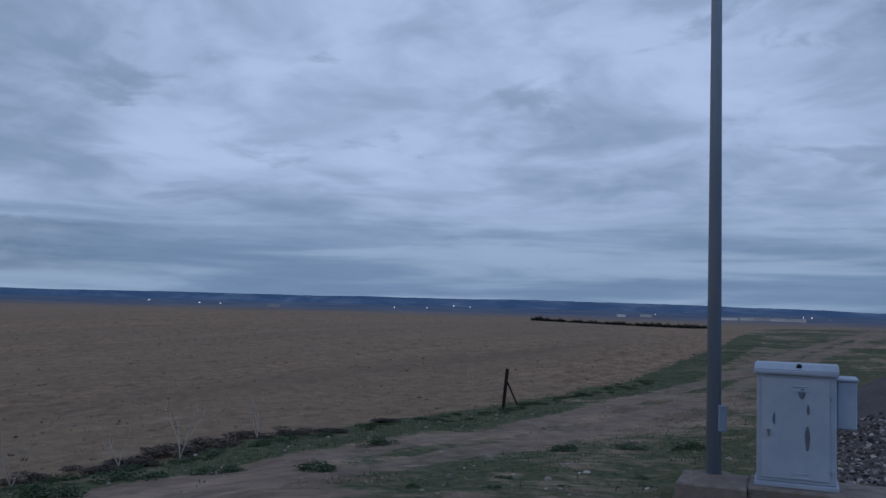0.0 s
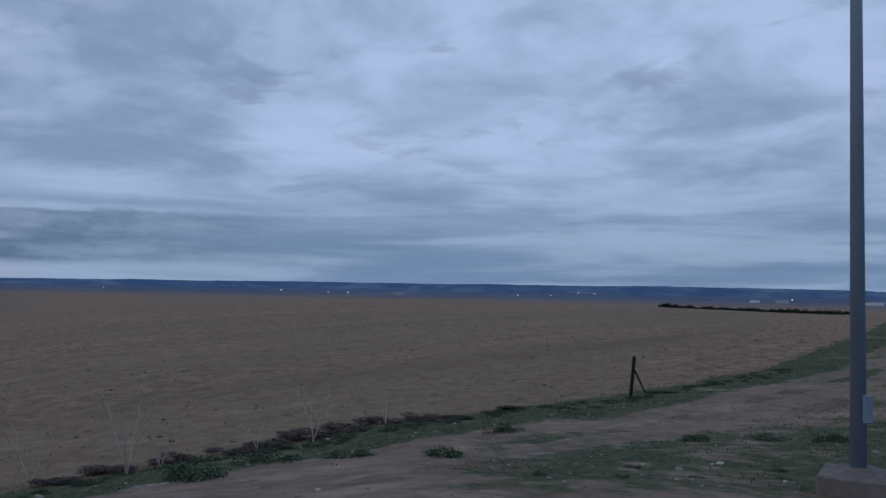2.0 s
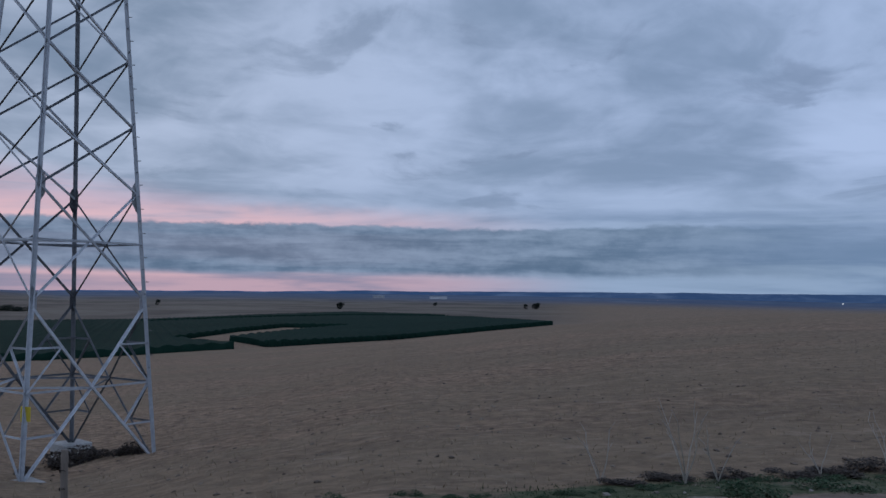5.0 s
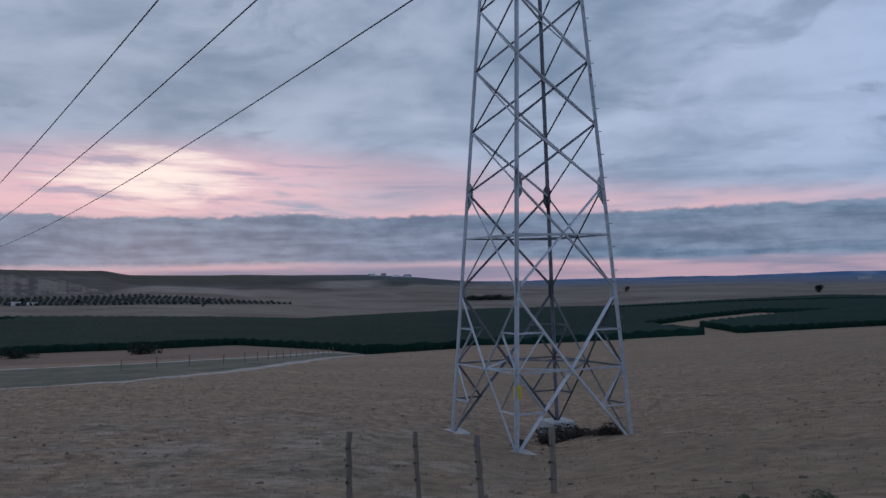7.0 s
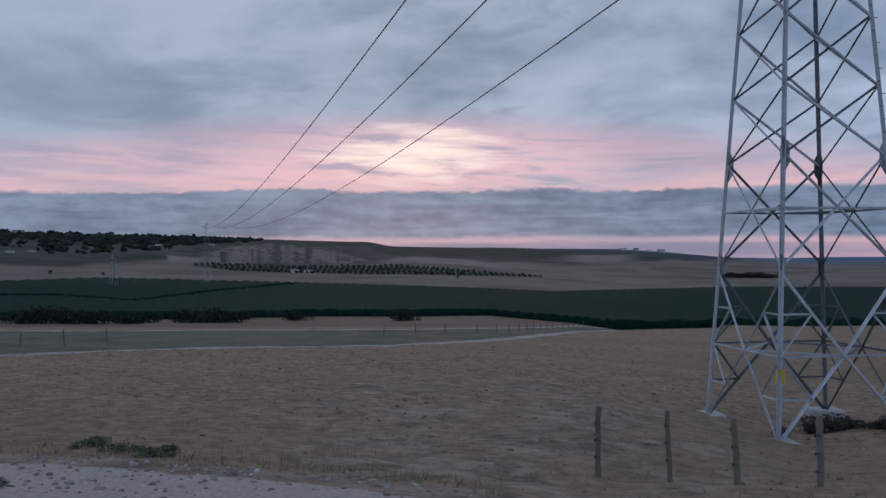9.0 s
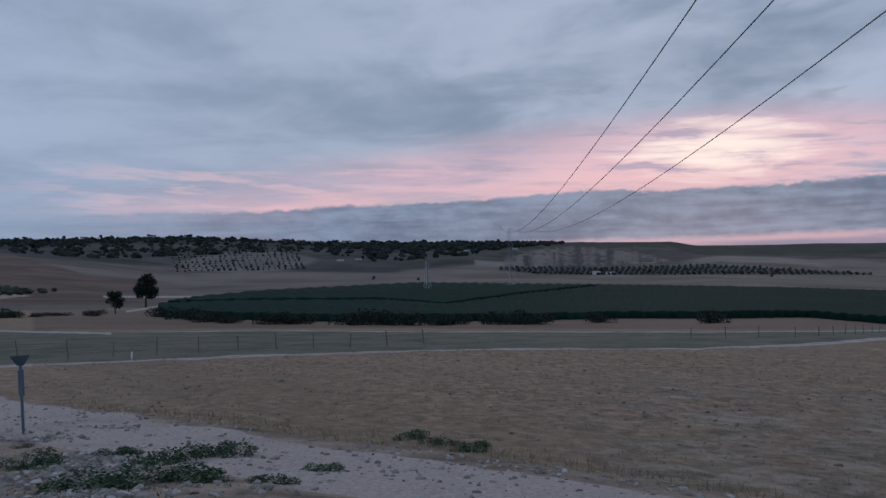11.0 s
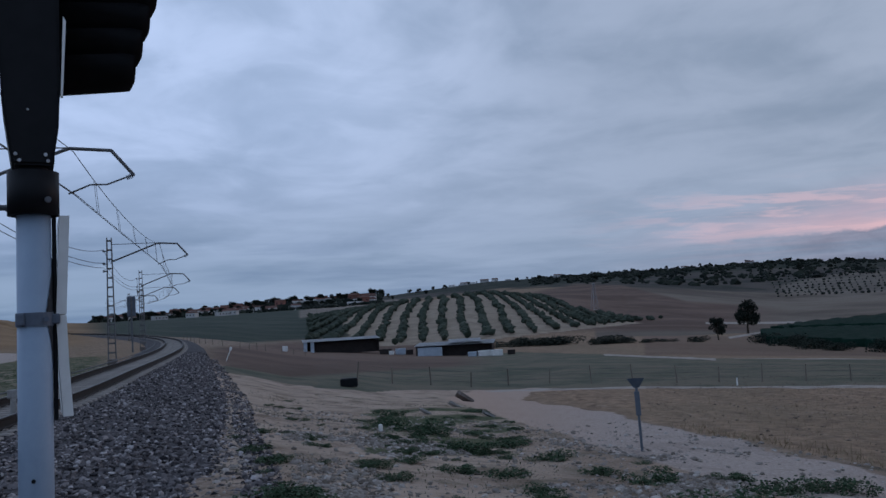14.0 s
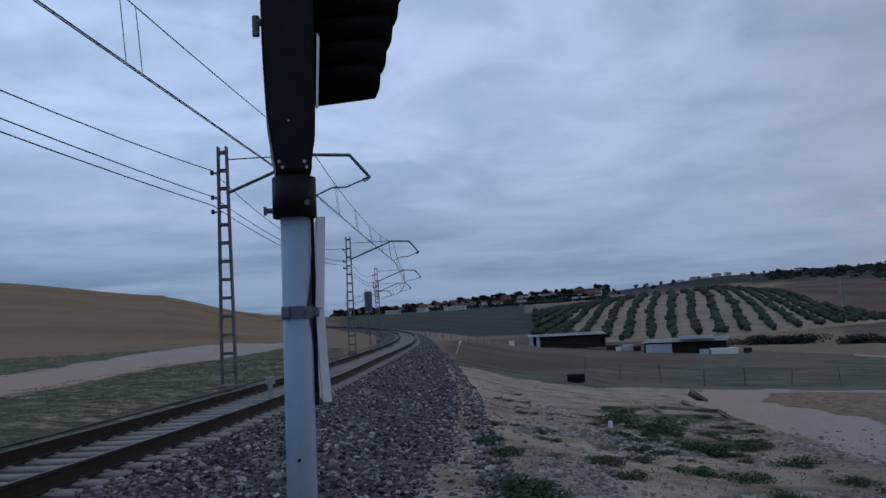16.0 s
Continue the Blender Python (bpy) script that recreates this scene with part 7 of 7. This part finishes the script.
# ---- buildings ----
def house_kind(w, d, h, wall, flat):
    def make(m, label, group):
        hs = holder("house", m, label, "house", group)
        bm = bmesh.new()
        box(bm, (0, 0, h / 2 - 0.5), (w, d, h + 1))
        part("wall", bm, wall, hs)
        bm = bmesh.new()
        if flat:
            box(bm, (0, 0, h + 0.2), (w + 0.3, d + 0.3, 0.5), bevel=0.1)
        else:
            rise = d * 0.22
            f = bm.faces.new([bm.verts.new(v) for v in ((-w / 2 - 0.4, -d / 2 - 0.4, h), (-w / 2 - 0.4, d / 2 + 0.4, h), (-w / 2 - 0.4, 0, h + rise))])
            r = bmesh.ops.extrude_face_region(bm, geom=[f])
            bmesh.ops.translate(bm, vec=(w + 0.8, 0, 0), verts=[v for v in r["geom"] if isinstance(v, bmesh.types.BMVert)])
            bmesh.ops.recalc_face_normals(bm, faces=bm.faces)
        part("roof", bm, wall if flat else ROOF, hs)
        n = max(2, int(w / 4))
        for k in range(n):
            bm = bmesh.new()
            x = -w / 2 + w * (k + 0.5) / n
            box(bm, (x, -d / 2 - 0.02, h * 0.55), (1.3, 0.12, 1.5))
            part("window", bm, GLASS_DARK, hs)
        return hs

    return make


def build_village():
    g = np.random.RandomState(321)
    kinds = [(12, 9, 5.5, HOUSE_WALL, False), (16, 9, 4.0, HOUSE_WALL, True), (11, 8, 6.5, HOUSE_BRICK, False), (18, 10, 5.0, HOUSE_WALL, False), (22, 10, 9.0, HOUSE_BRICK, False)]
    firsts = {}
    labels = ["white village house with a clay tile roof", "low white flat-roofed village house", "red brick village house with a tile roof", "long white house with a clay roof", "tall red brick apartment block with a tile roof"]

    def put(a, r, k, s=1.0):
        p = seat(a, r)
        m = Matrix.Translation(p) @ pose(0, 0, 0, 0, 0, a + g.uniform(-35, 35)) @ Matrix.Diagonal((s, s, s, 1))
        if k in firsts:
            copy_thing(firsts[k], m)
        else:
            firsts[k] = house_kind(*kinds[k])(m, labels[k], "houses of the village")

    for a, r, k in ((165.4, 1020, 1), (163.4, 1060, 0), (161.5, 1050, 1), (161.0, 1080, 3), (168.2, 1200, 0), (167.2, 1240, 3), (166.3, 1300, 0), (164.6, 1400, 0), (162.5, 1450, 3), (160.2, 1300, 0), (158.4, 1350, 3), (157.0, 1450, 1)):
        put(a, r, k, 1.0)
    for j in range(34):
        put(151.8 + 12.5 * j / 33 + g.uniform(-0.15, 0.15), g.uniform(2380, 2560), int(g.choice([2, 4, 2, 0])), g.uniform(0.95, 1.35))
    for j in range(40):
        put(g.uniform(151.5, 168.5), g.uniform(1300, 2350), int(g.choice([0, 3, 1, 0, 2])), g.uniform(1.1, 1.5))
    for a, r, k in ((146.3, 2350, 1), (145.5, 2380, 3), (144.9, 2400, 1), (144.1, 2350, 3), (143.4, 2400, 0), (142.5, 2450, 1), (139.2, 2300, 3), (131.0, 2200, 0), (127.0, 2300, 3), (124.8, 2350, 0), (117.6, 2420, 3), (114.5, 2300, 3), (113.7, 2350, 1), (101.3, 2500, 1), (100.8, 2500, 1), (76.0, 2450, 1), (75.2, 2500, 0), (74.4, 2480, 1), (73.6, 2500, 3)):
        put(a, r, k, g.uniform(0.9, 1.3))
    for a, r, k in ((106.5, 1300, 1), (105.8, 1320, 3), (103.2, 1350, 1), (115.0, 1060, 1), (113.8, 1080, 3), (97.9, 760, 0), (97.0, 780, 1)):
        put(a, r, k, 0.5)
    # pale sheds on the far plain
    for a, w in ((-22.3, 60), (-23.4, 45), (-24.3, 70), (-25.2, 40), (-26.1, 80), (-17.2, 40), (-15.6, 30), (7.5, 40), (40.8, 60), (44.8, 40)):
        r = 3000
        p = seat(a, r)
        p.z = max(p.z, EYE - r * math.tan(radians(1.08)))
        wh = holder("warehouse", Matrix.Translation(p) @ pose(0, 0, 0, 0, 0, a), "long pale warehouse far off on the plain", "warehouse", "warehouses on the plain")
        bm = bmesh.new()
        box(bm, (0, 0, 0), (w, 25, 16))
        part("wall", bm, HOUSE_WALL, wh)
        bm = bmesh.new()
        box(bm, (0, 0, 8.8), (w + 2, 27, 1.6), bevel=0.4)
        part("roof", bm, SHED_ROOF, wh)
    # street lights on the plain
    for a, e, red in ((10.9, -0.62, 0), (7.3, -0.80, 0), (15.3, -0.52, 0), (12.2, -0.6, 0), (-4.5, -0.42, 0), (-5.6, -0.45, 0), (-16.4, -0.95, 0), (-16.9, -0.95, 0), (-17.8, -0.6, 0), (-27.2, -0.55, 0), (-26.7, -0.55, 0), (-28.2, -0.7, 0),
                      (26.0, -0.9, 1), (25.6, -0.93, 1), (25.2, -0.95, 1), (24.3, -0.95, 0), (23.4, -0.98, 0), (22.9, -0.97, 1), (22.3, -1.0, 0), (26.3, -0.55, 1), (50.4, -0.75, 0), (63.0, -0.75, 0), (64.8, -0.75, 0), (61.6, -0.75, 0), (-0.5, -0.6, 0), (-2.7, -0.6, 0)):
        r = 3600
        p = polar(a, r, EYE + r * math.tan(radians(e)))
        sl = holder("street_lamp", Matrix.Translation(p), "small bright street light far off on the plain" if not red else "small orange street light far off on the plain", "street lamp", "lights of the plain")
        bm = bmesh.new()
        bmesh.ops.create_icosphere(bm, subdivisions=1, radius=2.1 if not red else 2.8)
        part("lantern", bm, LAMP_RED if red else LAMP_WHITE, sl)
        bm = bmesh.new()
        gz = float(height(p.x, p.y))
        tube(bm, (0, 0, min(gz - p.z, -6)), (0, 0, -2.5), 0.3, 0.2, 5)
        part("lamp_post", bm, STEEL_DULL_OR_SHADED, sl)


build_village()


def build_sheds():
    def shed(a, r, w, d, h, label, kind):
        p = seat(a, r)
        p.z -= 0.15
        s = holder("farm_shed", Matrix.Translation(p) @ pose(0, 0, 0, 0, 0, a + (4 if kind == 0 else -6)), label, "shed", "farm sheds")
        bm = bmesh.new()
        f = bm.faces.new([bm.verts.new(v) for v in ((-w / 2 - 0.5, -d / 2 - 0.6, h), (w / 2 + 0.5, -d / 2 - 0.6, h), (w / 2 + 0.5, d / 2 + 0.4, h + 0.5), (-w / 2 - 0.5, d / 2 + 0.4, h + 0.5))])
        bmesh.ops.solidify(bm, geom=[f], thickness=0.16)
        part("roof", bm, SHED_ROOF, s, "pale corrugated roof")
        bm = bmesh.new()
        box(bm, (0, d / 2, h / 2), (w, 0.2, h))
        part("back_wall", bm, SHED_DARK, s)
        for x in (-w / 2, w / 2):
            bm = bmesh.new()
            box(bm, (x, 0, h / 2), (0.2, d, h))
            part("side_wall", bm, SHED_DARK, s)
        bm = bmesh.new()
        box(bm, (w * 0.05, -d / 2 + 1.2, h * 0.42), (w * 0.88, 0.2, h * 0.84))
        part("front_wall", bm, SHED_DARK, s)
        if kind == 0:
            for x in (-w / 2 + 0.2, -w / 2 + 1.9):
                bm = bmesh.new()
                box(bm, (x, -d / 2, h / 2), (0.9, 0.15, h))
                part("pale_panel", bm, SHED_PALE, s)
        else:
            bm = bmesh.new()
            box(bm, (-w / 2 + 3.0, -d / 2 - 0.1, h * 0.44), (5.4, 0.15, h * 0.88))
            part("pale_panel", bm, SHED_PALE, s, "pale blue sheet wall")
            bm = bmesh.new()
            f = bm.faces.new([bm.verts.new(v) for v in ((-1, -d / 2, h + 0.5), (w / 2 - 2, -d / 2, h + 0.5), (w / 2 - 3, d / 2, h + 1.0), (-2, d / 2, h + 1.0))])
            bmesh.ops.solidify(bm, geom=[f], thickness=0.14)
            part("upper_roof", bm, SHED_ROOF, s)
        return p

    shed(153.95, 220, 18.5, 8, 3.3, "long low dark farm shed with a pale roof", 0)
    shed(146.3, 190, 16.5, 8, 2.6, "low farm shed with a pale blue sheet wall", 1)
    for a, r, w, h, mat, lab in ((150.0, 205, 2.2, 1.4, SHED_PALE, "pale"), (149.4, 204, 1.6, 1.1, SHED_DARK, "dark"), (151.0, 207, 2.6, 1.2, SHED_DARK, "dark"), (144.4, 178, 2.6, 1.1, PLATE, "white"), (143.6, 178, 2.4, 1.2, PLATE, "white"), (145.2, 178, 1.8, 0.9, SHED_PALE, "pale"), (142.6, 180, 1.6, 0.9, SHED_DARK, "dark"), (148.4, 188, 2.0, 1.0, SHED_DARK, "dark"), (150.6, 204, 1.2, 0.8, PLATE, "white"), (157.6, 200, 1.2, 1.1, PLATE, "white")):
        p = seat(a, r)
        o = holder("farm_crate", Matrix.Translation(p) @ pose(0, 0, 0, 0, 0, a + random.uniform(-30, 30)), f"{lab} crate standing in the farm yard by the sheds", "crate", "clutter in the farm yard")
        bm = bmesh.new()
        box(bm, (0, 0, h / 2), (w, w * 0.6, h), bevel=0.08)
        part("crate_body", bm, mat, o)
        bm = bmesh.new()
        box(bm, (0, 0, h + 0.04), (w * 1.04, w * 0.64, 0.08), bevel=0.02)
        part("crate_lid", bm, mat, o)


build_sheds()
